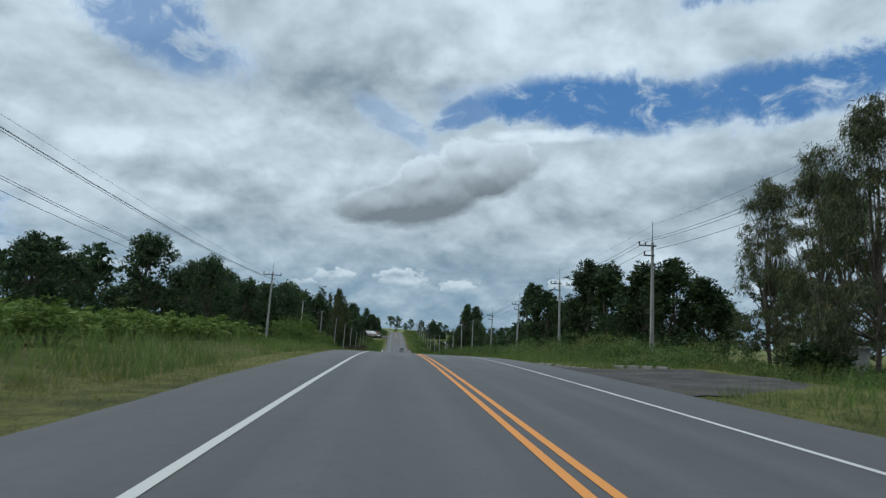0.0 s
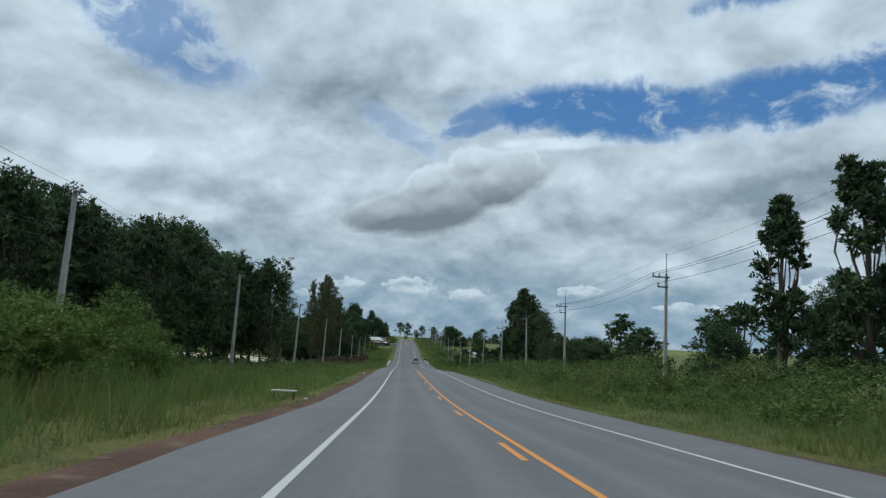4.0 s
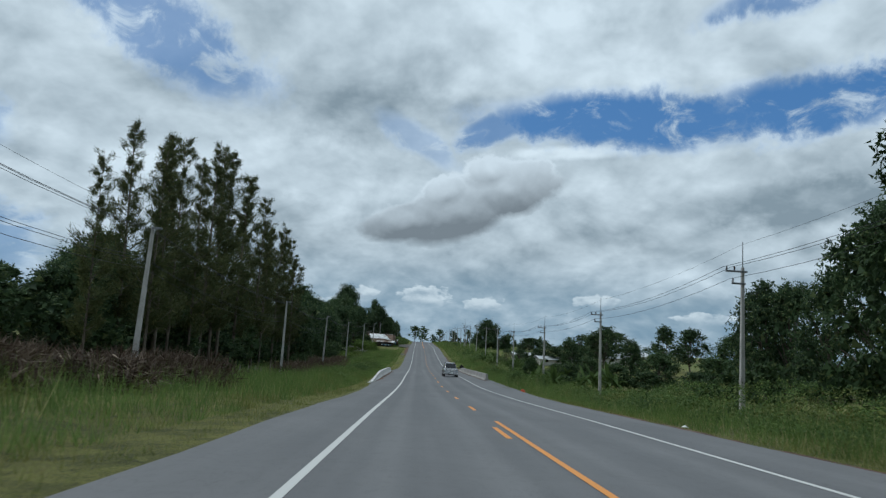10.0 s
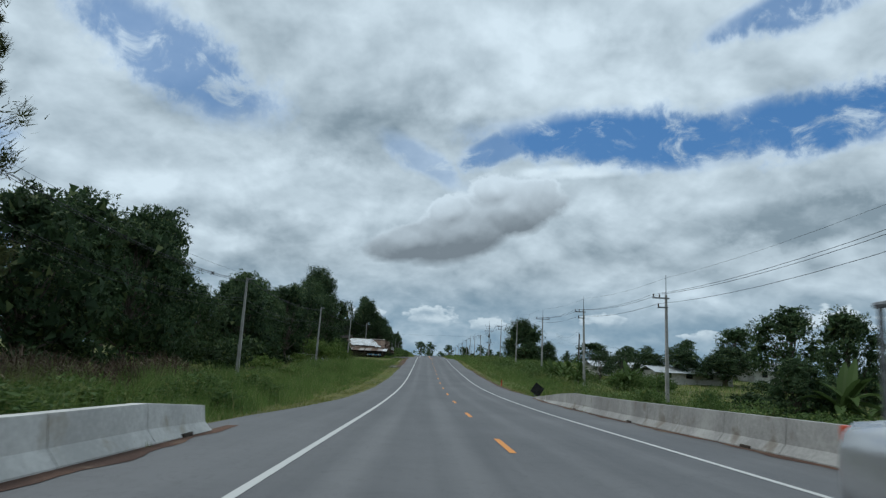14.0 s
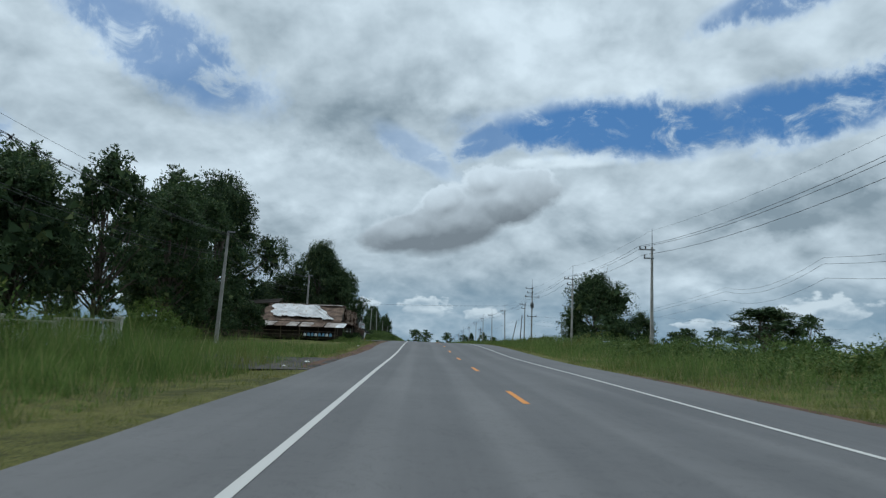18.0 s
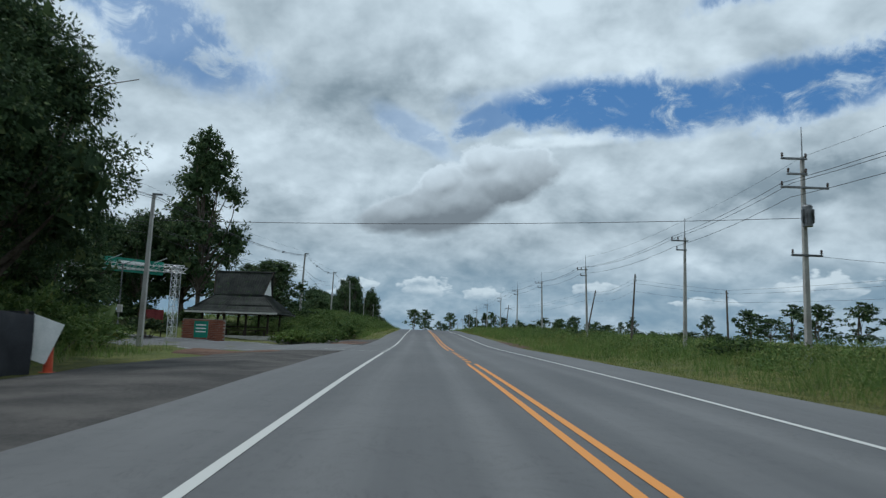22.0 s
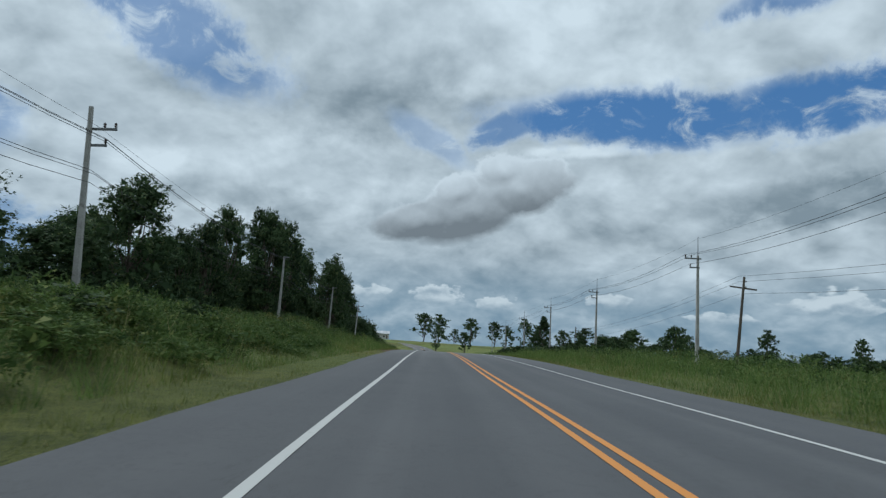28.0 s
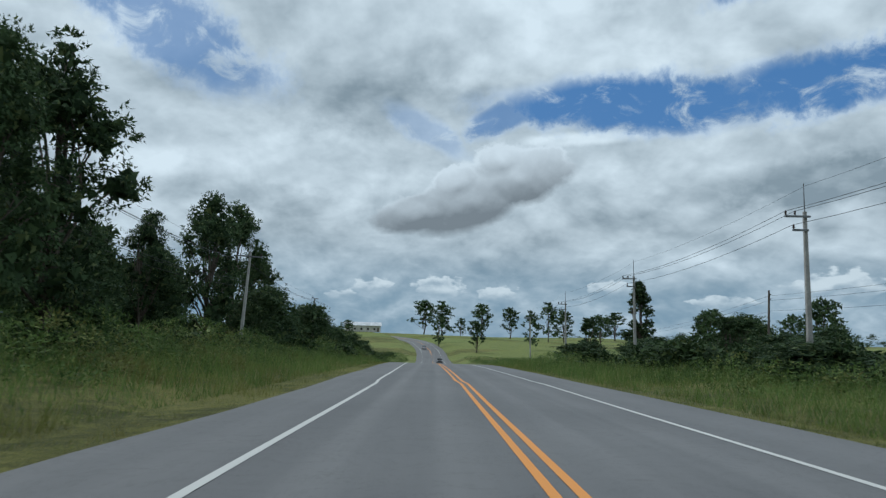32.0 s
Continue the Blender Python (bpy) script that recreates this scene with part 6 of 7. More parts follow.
def make_pickup(label, paint_, at, turn):
    """A double-cab pickup, its nose towards -y."""
    car = thing("pickup_truck", label, "pickup truck")
    part("body", loft([(-2.53, 0.66, 0.40, 0.78), (-2.50, 0.77, 0.36, 0.88), (-2.40, 0.835, 0.34, 0.95), (-2.20, 0.875, 0.34, 1.00), (-1.90, 0.89, 0.34, 1.04), (-1.55, 0.905, 0.46, 1.06),
                       (-1.10, 0.885, 0.36, 1.09), (-0.40, 0.875, 0.36, 1.10), (0.90, 0.875, 0.36, 1.10), (1.50, 0.905, 0.46, 1.10), (1.95, 0.88, 0.40, 1.10), (2.42, 0.86, 0.44, 1.09), (2.50, 0.82, 0.50, 1.04)]), paint_, car)
    part("cab", loft([(-1.16, 0.74, 1.00, 1.10), (-0.98, 0.755, 1.00, 1.24), (-0.62, 0.74, 1.00, 1.52), (-0.34, 0.715, 1.00, 1.70), (-0.05, 0.705, 1.00, 1.765), (0.45, 0.70, 1.00, 1.78), (0.85, 0.705, 1.00, 1.74), (1.00, 0.73, 1.00, 1.55), (1.10, 0.76, 1.00, 1.12)], 0.10), paint_, car)
    part("windscreen", prism([(-1.17, 1.16), (-0.47, 1.735), (-0.40, 1.66), (-1.08, 1.08)], 1.36, 0.0, lambda z: 1.0 - 0.10 * (z - 1.1) / 0.6), M_GLASS, car, "dark windscreen")
    part("bonnet_seam", box(1.30, 0.05, 0.03, (0, -2.30, 0.975), 0.01), M_TYRE, car)
    for s in (-1, 1):
        part("side_step", rod((s * 0.88, -1.0, 0.36), (s * 0.88, 1.0, 0.36), 0.05, 0.05, 8), M_STEEL, car)
        for ya, yb, yc, yd in ((-0.78, -0.30, 0.05, 0.05), (0.15, 0.15, 0.72, 0.86)):
            v = [(s * 0.775, ya, 1.15), (s * 0.725, yb, 1.60), (s * 0.725, yc, 1.62), (s * 0.775, yd, 1.15)]
            me = mesh_of("side_window", v + [(x - s * 0.03, y, z) for x, y, z in v], [(0, 1, 2, 3), (7, 6, 5, 4), (0, 4, 5, 1), (1, 5, 6, 2), (2, 6, 7, 3), (3, 7, 4, 0)], M_GLASS)
            part("side_window", me, M_GLASS, car)
        part("headlight", box(0.30, 0.30, 0.25, (0, 0, 0), 0.07, 0.82, Matrix.Translation((s * 0.70, -2.40, 0.70)) @ Matrix.Rotation(s * 0.30, 4, "Z")), M_LENS, car, "clear headlight")
        part("headlight_bezel", box(0.36, 0.24, 0.30, (0, 0, 0), 0.06, 0.85, Matrix.Translation((s * 0.70, -2.385, 0.68)) @ Matrix.Rotation(s * 0.30, 4, "Z")), M_TYRE, car)
        part("fog_lamp", rod((s * 0.64, -2.44, 0.53), (s * 0.64, -2.53, 0.53), 0.085, 0.075, 14), M_LAMP, car)
        m = part("door_mirror", box(0.2, 0.1, 0.15, (s * 0.93, -0.74, 1.12), 0.045), M_DARKCAR, car)
        part("tail_light", box(0.09, 0.06, 0.32, (s * 0.74, 2.5, 0.72), 0.02), M_RED, car)
        part("wheel_arch", joined(*[rod((s * 0.86, yy, 0.38), (s * 0.90, yy, 0.38), 0.47, 0.45, 20) for yy in (-1.55, 1.5)]), M_TYRE, car)
        for yy in (-1.55, 1.5):
            wheel_of(car, s * 0.83, yy)
        part("roof_rack_rail", joined(rod((s * 0.62, -0.1, 1.88), (s * 0.62, 2.3, 1.88), 0.025), *[rod((s * 0.62, q, 1.1 if q > 1 else 1.74), (s * 0.62, q, 1.88), 0.02) for q in (-0.05, 0.7, 1.5, 2.25)]), M_STEEL, car)
    g = part("grille", joined(*[box(0.90, 0.05, 0.030, (0, -2.53, 0.68 + 0.065 * k), 0.008) for k in range(4)], box(0.05, 0.06, 0.24, (-0.16, -2.535, 0.66)), box(0.05, 0.06, 0.24, (0.16, -2.535, 0.66))), M_CHROME, car, "chrome barred grille")
    part("recess", box(1.00, 0.10, 0.27, (0, -2.47, 0.66), 0.03), M_TYRE, g)
    part("wiper", joined(rod((-0.45, -1.10, 1.17), (0.1, -0.98, 1.24), 0.012), rod((0.15, -1.10, 1.17), (0.6, -0.98, 1.24), 0.012)), M_TYRE, car)
    part("bumper", loft([(-2.61, 0.70, 0.42, 0.62), (-2.58, 0.80, 0.38, 0.64), (-2.46, 0.875, 0.36, 0.64), (-2.10, 0.905, 0.36, 0.62)], 0.06), paint_, car)
    part("skid_plate", box(0.7, 0.2, 0.08, (0, -2.42, 0.28), 0.02), M_TYRE, car)
    part("air_intake", box(0.95, 0.05, 0.10, (0, -2.585, 0.43), 0.02), M_TYRE, car)
    plate = part("number_plate", box(0.36, 0.02, 0.12, (0, -2.615, 0.49), 0.005), M_PALE, car)
    part("plate_bar", box(0.26, 0.01, 0.05, (0, -2.63, 0.525)), M_TYRE, plate)
    car.matrix_basis = pose(*at, 0, 0, turn)
    return car


def make_car(label, paint_, at, turn):
    """A small saloon, its nose towards -y."""
    car = thing("car", label, "car", "cars on the road")
    part("body", prism([(-2.1, 0.35), (-2.15, 0.62), (-1.95, 0.82), (-0.95, 0.95), (1.35, 0.98), (2.1, 0.92), (2.15, 0.5), (2.0, 0.35)], 1.7, 0.07), paint_, car)
    part("cabin", prism([(-1.0, 0.93), (-0.25, 1.4), (0.7, 1.43), (1.45, 0.97)], 1.5, 0.05, lambda z: 1.0 - 0.25 * max(0, z - 0.95) / 0.5), M_GLASS, car, "dark glazed cabin")
    part("roof", prism([(-0.22, 1.40), (-0.1, 1.46), (0.6, 1.47), (0.72, 1.42)], 1.16, 0.02), paint_, car)
    for s in (-1, 1):
        part("headlight", box(0.34, 0.1, 0.14, (s * 0.62, -2.07, 0.62), 0.03), M_LAMP, car)
        part("tail_light", box(0.3, 0.06, 0.16, (s * 0.66, 2.12, 0.72), 0.03), M_RED, car)
        for yy in (-1.3, 1.3):
            wheel_of(car, s * 0.78, yy, 0.31)
    part("bumper", box(1.66, 0.12, 0.2, (0, -2.1, 0.3), 0.05), paint_, car)
    car.matrix_basis = pose(*at, 0, 0, turn)
    return car


make_pickup("silver double-cab pickup truck coming along the road", M_SILVER, (2.15, 310.0, float(road_z(310)) - 0.02), 1.0)
make_car("dark saloon car on the far road", M_DARKCAR, (float(road_x(905)) + 1.8, 905, float(road_z(905)) - 0.02), 0)
make_car("grey saloon car on the far road", M_SILVER, (float(road_x(985)) - 1.8, 985, float(road_z(985)) - 0.02), 180)


# ---------------------------------------------------------------- thatched roadside shops
def slab(corners, thick, drop=0.0):
    """A sloping sheet between four corners, thick metres deep, its middle hanging by drop."""
    a, b, c, d = (Vector(p) for p in corners)
    n, verts, faces = 6, [], []
    for layer in (0, 1):
        for j in range(n + 1):
            for i in range(n + 1):
                u, v = i / n, j / n
                p = (a * (1 - u) + b * u) * (1 - v) + (d * (1 - u) + c * u) * v
                sag = drop * math.sin(math.pi * u) * math.sin(math.pi * v)
                wob = 0.35 * thick * (math.sin(7 * u + 3 * v) + math.sin(11 * v - 2 * u))
                verts.append((p.x, p.y, p.z - sag - (thick if layer else -wob)))
    m = n + 1
    for layer in (0, 1):
        o = layer * m * m
        for j in range(n):
            for i in range(n):
                q = (o + j * m + i, o + j * m + i + 1, o + (j + 1) * m + i + 1, o + (j + 1) * m + i)
                faces.append(q if not layer else q[::-1])
    rim = [i for i in range(m)] + [j * m + n for j in range(1, m)] + [n * m + i for i in range(n - 1, -1, -1)] + [j * m for j in range(n - 1, 0, -1)]
    for k in range(len(rim)):
        p, q = rim[k], rim[(k + 1) % len(rim)]
        faces.append((p, p + m * m, q + m * m, q))
    bm = bmesh.new()
    vs = [bm.verts.new(v) for v in verts]
    for f in faces:
        bm.faces.new([vs[i] for i in f])
    bmesh.ops.recalc_face_normals(bm, faces=bm.faces)
    return bm


def cloth(corners, thick, seed, amp=0.06, ragged_=0.25, n=18, folds=0.0):
    """A worn sheet or thatch between four corners: lumpy, with a ragged rim and creases that run down it."""
    g = np.random.default_rng(seed)
    ph = g.random(8) * 6.28
    a, b, c, d = (Vector(p) for p in corners)
    verts, faces, m = [], [], n + 1
    normal = (b - a).cross(d - a).normalized()
    normal = normal if normal.z > 0 else -normal
    for layer in (0, 1):
        for j in range(m):
            for i in range(m):
                u, v = i / n, j / n
                p = (a * (1 - u) + b * u) * (1 - v) + (d * (1 - u) + c * u) * v
                low = ragged_ * (0.5 + 0.5 * math.sin(u * 23 + ph[0]) * math.sin(u * 51 + ph[1])) * v * v * v
                p = p + (d - a).normalized() * low + (b - a).normalized() * (ragged_ * 0.4 * math.sin(v * 13 + ph[2]) * (2 * u - 1) ** 3)
                lump = amp * (math.sin(u * 9 + ph[3]) * math.sin(v * 7 + ph[4]) + 0.6 * math.sin(u * 21 + v * 9 + ph[5]) + 0.5 * math.sin(v * 26 + ph[6] + u * 4))
                lump += folds * abs(math.sin(u * 15 + 1.5 * math.sin(v * 3) + ph[7])) * (0.4 + 0.6 * v)
                q = p + normal * (lump - (thick if layer else 0))
                verts.append((q.x, q.y, q.z))
    for layer in (0, 1):
        o = layer * m * m
        for j in range(n):
            for i in range(n):
                q = (o + j * m + i, o + j * m + i + 1, o + (j + 1) * m + i + 1, o + (j + 1) * m + i)
                faces.append(q if not layer else q[::-1])
    rim = list(range(m)) + [j * m + n for j in range(1, m)] + [n * m + i for i in range(n - 1, -1, -1)] + [j * m for j in range(n - 1, 0, -1)]
    for k in range(len(rim)):
        p, q = rim[k], rim[(k + 1) % len(rim)]
        faces.append((p, p + m * m, q + m * m, q))
    bm = bmesh.new()
    vs = [bm.verts.new(v) for v in verts]
    for f in faces:
        bm.faces.new([vs[i] for i in f])
    bmesh.ops.recalc_face_normals(bm, faces=bm.faces)
    return bm


def fringe(line_a, line_b, count, length, seed):
    """Loose straw hanging from an eave."""
    g = np.random.default_rng(seed)
    a, b = np.array(line_a, float), np.array(line_b, float)
    f = g.random((count, 1))
    at = a + (b - a) * f + g.normal(size=(count, 3)) * 0.05
    along = np.tile(np.array([0.0, 0.0, -1.0]), (count, 1)) + g.normal(size=(count, 3)) * 0.25
    return quads_mesh("fringe", leaf_quads(at - np.array([0, 0, length * 0.35]), along, length, 0.05, g), M_THATCH)


SHOP_DROP = float(road_z(486.0)) + 5.12


def thatched_hut(label, x0, x1, yr, half, zr, ze, z0, seed):
    """An open hut, ridge along x, gables to the road and away from it."""
    h = thing("thatched_hut", label, "hut", "thatched shops", at=(0, 0, SHOP_DROP))
    for s in (-1, 1):
        r = part("roof_slope", cloth(((x0, yr, zr), (x1, yr, zr), (x1, yr + s * half, ze), (x0, yr + s * half, ze)), 0.16, seed + s, 0.07, 0.3), M_THATCH, h, "brown thatch roof")
        part("fringe", fringe((x0, yr + s * half, ze), (x1, yr + s * half, ze), 260, 0.5, seed + s), M_THATCH, r)
        part("barge_board", rod((x1 + 0.03, yr - s * 0.05, zr + 0.08), (x1 + 0.03, yr + s * half, ze - 0.05), 0.05, 0.05, 5), M_WOOD, h)
    part("ridge_cap", cloth(((x0, yr - 0.3, zr + 0.02), (x1 - 0.1, yr - 0.3, zr + 0.05), (x1 - 0.1, yr + 0.3, zr + 0.05), (x0, yr + 0.3, zr + 0.02)), 0.1, seed + 7, 0.06, 0.15), M_THATCH, h)
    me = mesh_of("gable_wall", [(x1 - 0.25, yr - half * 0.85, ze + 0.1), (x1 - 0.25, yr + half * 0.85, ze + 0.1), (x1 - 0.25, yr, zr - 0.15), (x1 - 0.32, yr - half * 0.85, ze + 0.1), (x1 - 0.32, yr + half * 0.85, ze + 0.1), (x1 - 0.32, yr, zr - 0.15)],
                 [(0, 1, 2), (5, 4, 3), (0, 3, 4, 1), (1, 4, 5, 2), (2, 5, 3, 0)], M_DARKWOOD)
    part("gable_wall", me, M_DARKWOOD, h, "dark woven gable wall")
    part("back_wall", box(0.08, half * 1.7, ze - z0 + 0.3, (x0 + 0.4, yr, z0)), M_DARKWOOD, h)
    for x in (x0 + 0.3, (x0 + x1) / 2, x1 - 0.3):
        for s in (-1, 1):
            part("post", rod((x, yr + s * (half - 0.35), z0 - 0.3), (x, yr + s * (half - 0.35), ze + 0.2), 0.07, 0.06, 7), M_WOOD, h)
    for k in range(3):
        y = yr + half * (0.5 - 0.4 * k)
        part("rafter_stub", rod((x0 + 1.2 * k + 0.6, yr + 0.25, zr - 0.1), (x0 + 1.2 * k + 0.5, yr - 0.22, zr + 0.28), 0.035, 0.03, 5), M_WOOD, h)
    return h


GZ = -5.45
main = thatched_hut("large thatched shop with a white tarpaulin over its roof", -21.6, -11.9, 486.8, 4.6, -1.05, -3.35, GZ - 0.2, 400)
part("tarpaulin", cloth(((-20.9, 486.4, -1.02), (-15.6, 486.4, -1.02), (-13.6, 483.0, -2.70), (-20.4, 483.2, -2.58)), 0.03, 71, 0.035, 0.5, 26, 0.10), M_TARP, main, "dirty white tarpaulin")
part("tarpaulin_fold", cloth(((-15.7, 486.2, -1.02), (-15.2, 486.1, -1.08), (-12.9, 482.7, -2.86), (-14.0, 482.5, -2.92)), 0.05, 72, 0.06, 0.35, 12, 0.12), M_TARP, main)
part("ridge_sheet", slab(((-20.5, 487.0, -0.90), (-12.2, 487.0, -0.88), (-12.2, 486.5, -1.0), (-20.5, 486.5, -1.02)), 0.03, -0.03), M_TIN, main, "pale ridge sheet")
for k in range(9):
    part("ridge_stick", rod((-20.6 + k * 0.95, 486.65, -1.05), (-20.4 + k * 0.95, 487.2, -0.68), 0.03, 0.025, 5), M_WOOD, main)
part("bamboo_pole", rod((-21.8, 482.15, -3.32), (-10.6, 482.1, -3.30), 0.04, 0.03, 6), M_WOOD, main)
porch = thing("shop_porch", "dark raised wooden porch under rusty tin awnings", "porch", "thatched shops", at=(0, 0, SHOP_DROP))
for k, (x, w, m) in enumerate(((-20.9, 1.5, M_TIN), (-19.3, 1.5, M_THATCH), (-17.9, 1.3, M_TIN), (-16.4, 1.5, M_TIN), (-14.9, 1.4, M_THATCH), (-13.4, 1.4, M_TIN), (-12.1, 1.1, M_TARP))):
    part("awning_sheet", slab(((x, 482.3, -3.36 + 0.03 * (k % 2)), (x + w, 482.3, -3.36 + 0.03 * (k % 2)), (x + w - 0.15, 479.9, -3.98), (x - 0.1, 479.9 + 0.2 * (k % 2), -3.98)), 0.03), m, porch)
for x in (-20.8, -18.6, -16.4, -14.2, -12.2):
    part("post", rod((x, 480.3, -6.5), (x, 480.3, -3.9), 0.06, 0.05, 7), M_WOOD, porch)
part("deck", box(9.6, 2.6, 0.12, (-16.4, 481.7, -5.35), 0.01), M_DARKWOOD, porch)
part("counter", box(9.4, 0.08, 0.30, (-16.4, 480.35, -5.2), 0.01), M_DARKWOOD, porch)
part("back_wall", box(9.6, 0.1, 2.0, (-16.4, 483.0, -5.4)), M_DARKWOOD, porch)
for z in (-4.95, -4.55):
    part("rail", rod((-21.2, 480.25, z), (-11.9, 480.25, z + 0.03), 0.035, 0.03, 6), M_WOOD, porch)
# black sheet added under the deck in place of the shade of the open space
part("skirting", box(9.4, 0.06, 1.0, (-16.4, 482.2, -6.4)), M_NET, porch)
for k in range(8):
    b_ = thing("plastic_bag", "hanging pale blue plastic goods bag on the porch rail", "plastic bag", "goods on the rail", at=(-15.7 + k * 0.43, 480.12, -4.92 + SHOP_DROP))
    part("bag", box(0.36, 0.16, 0.34, (0, 0, -0.17), 0.07, 0.75), M_BLUE if k % 3 else M_PALE, b_)
    part("knot", rod((0, 0, 0.13), (0, 0.02, 0.24), 0.04, 0.02, 6), M_BLUE, b_)
thatched_hut("small thatched shop with gable to the road", -19.0, -11.6, 490.9, 1.95, -1.3, -3.0, GZ, 410)
thatched_hut("small thatched shop with gable to the road", -19.0, -11.5, 494.6, 1.85, -1.25, -3.0, GZ + 0.1, 420)
thatched_hut("weathered thatched hut behind a signboard", -18.5, -11.5, 498.6, 1.95, -1.15, -3.0, GZ + 0.1, 430)
for y, z, n in ((488.6, -3.0, 500), (492.8, -3.1, 340), (496.6, -3.1, 340)):
    aw = thing("straw_awning", "shaggy straw awning over a shop front", "awning", "straw awnings", at=(0, 0, SHOP_DROP))
    part("straw_sheet", cloth(((-12.0, y - 1.9, z + 0.25), (-12.0, y + 1.7, z + 0.25), (-10.3, y + 1.6, z - 0.55), (-10.3, y - 1.8, z - 0.55)), 0.14, int(y) + 3, 0.08, 0.25), M_THATCH, aw)
    part("fringe", fringe((-10.3, y - 1.8, z - 0.55), (-10.3, y + 1.6, z - 0.55), n, 0.7, int(y)), M_THATCH, aw)
    part("post", rod((-10.6, y + 1.5, -5.3), (-10.6, y + 1.5, z - 0.4), 0.05, 0.05, 7), M_WOOD, aw)
    part("post", rod((-10.6, y - 1.6, -5.4), (-10.6, y - 1.6, z - 0.4), 0.05, 0.05, 7), M_WOOD, aw)
net = thing("shade_net_fence", "black shade-net fence round the shop fronts", "fence", at=(0, 0, SHOP_DROP))
n_ = 40
verts, faces = [], []
for k in range(n_ + 1):
    y = 486.6 + 16.2 * k / n_
    x = -10.7 + 0.14 * math.sin(y * 1.7) + 0.06 * math.sin(y * 5.1)
    sag = 0.12 * abs(math.sin(y * 0.62))
    for s in (0, 0.03):
        verts += [(x + s, y, -5.25), (x + 0.06 * math.sin(y * 3) + s, y, -4.3), (x + s, y, -3.55 - sag)]
for k in range(n_):
    o, p = k * 6, (k + 1) * 6
    faces += [(o, p, p + 1, o + 1), (o + 1, p + 1, p + 2, o + 2), (o + 4, p + 4, p + 3, o + 3), (o + 5, p + 5, p + 4, o + 4), (o + 2, p + 2, p + 5, o + 5)]
part("net", mesh_of("net", verts, faces, M_NET, True), M_NET, net)
part("end_net", box(0.9, 0.05, 1.65, (-11.1, 502.85, -5.2), 0.01), M_NET, net)
part("banner_scrap", box(0.8, 0.03, 0.75, (-11.15, 502.7, -4.4), 0.01), M_BLUE, net, "torn pale blue banner")
for y in (486.6, 490.6, 494.6, 498.6, 502.8):
    part("stake", rod((-10.78, y, -5.5), (-10.78, y, -3.5), 0.04, 0.035, 6), M_WOOD, net)
board = thing("shop_signboard", "long pale signboard with faded red lettering bars", "signboard", at=(0, 0, SHOP_DROP))
part("panel", box(0.12, 4.2, 0.75, (-10.35, 497.6, -3.32), 0.02), M_TARP, board)
part("lettering_bar", box(0.02, 2.6, 0.22, (-10.28, 497.4, -2.85), 0.0), M_MAROON, board)
part("lettering_bar", box(0.02, 2.0, 0.09, (-10.28, 497.2, -3.08), 0.0), M_BLUE, board)
part("end_panel", box(0.5, 0.1, 0.75, (-10.55, 495.45, -3.32), 0.02), M_TARP, board)
small = thing("cafe_signboard", "small dark coffee signboard with pale letters", "signboard", at=(0.42, -0.6, SHOP_DROP - 0.12))
part("panel", box(0.06, 1.7, 0.36, (-10.6, 492.6, -3.56), 0.01), M_DARKWOOD, small)
words = bpy.data.curves.new("lettering", "FONT")
words.body, words.size, words.extrude, words.align_x, words.align_y = "COOL COFFEE", 0.21, 0.008, "CENTER", "CENTER"
carrier = bpy.data.objects.new("lettering", words)
letters = bpy.data.meshes.new_from_object(carrier)
bpy.data.objects.remove(carrier)
letters.materials.clear()
letters.materials.append(M_PALE)
part("lettering", letters, M_PALE, small, "pale lettering", Matrix.Translation((-10.56, 492.6, -3.38)) @ Euler((math.pi / 2, 0, math.pi / 2)).to_matrix().to_4x4())
for k, (y, x) in enumerate(((484.0, -10.6), (485.0, -10.3), (486.0, -10.4), (487.0, -10.2), (488.0, -10.3), (483.2, -11.2))):
    pl = thing("potted_plant", "clay pot with a spiky green plant by the shop", "potted plant", "potted plants", at=(x, y, float(ground_z(x, y)) - 0.02))
    part("pot", joined(rod((0, 0, 0), (0, 0, 0.30), 0.14, 0.2, 14), rod((0, 0, 0.27), (0, 0, 0.32), 0.22, 0.22, 14)), M_CLAY, pl)
    g = np.random.default_rng(500 + k)
    d = g.normal(size=(150, 3)) * np.array([0.6, 0.6, 0.35]) + np.array([0, 0, 1.0])
    part("foliage", quads_mesh("foliage", leaf_quads(np.array([0, 0, 0.28]) + d * 0.36, d, 0.62, 0.075, g), M_VINE), M_VINE, pl)
shed = thing("wooden_shed", "old wooden shed with a low dark roof", "shed", at=(0, 0, SHOP_DROP))
part("roof", slab(((-29.5, 492, -0.6), (-20.8, 492, 0.15), (-20.6, 487.5, -0.75), (-29.5, 487.5, -1.5)), 0.1, 0.08), M_DARKWOOD, shed)
part("wall", box(8.2, 0.1, 4.0, (-25.0, 488.6, -5.6)), M_WOOD, shed, "brown plank wall")
part("side_wall", box(0.1, 3.4, 4.2, (-21.2, 490.2, -5.6)), M_WOOD, shed)
part("tin_lean_to", slab(((-30, 488.2, -3.6), (-22.5, 488.2, -3.6), (-22.5, 485.5, -4.1), (-30, 485.5, -4.1)), 0.04, 0.05), M_TIN, shed)
fence = thing("plank_fence", "grey weathered plank fence beside the shed", "fence", at=(0, 0, SHOP_DROP))
for k in range(52):
    g = (k * 37 % 11) / 11
    part("plank", box(0.17, 0.03, 1.15 + 0.35 * g, (-31 + k * 0.2 + 0.03 * g, 482.5 - 0.2 * g, -6.2)), M_WOOD, fence)
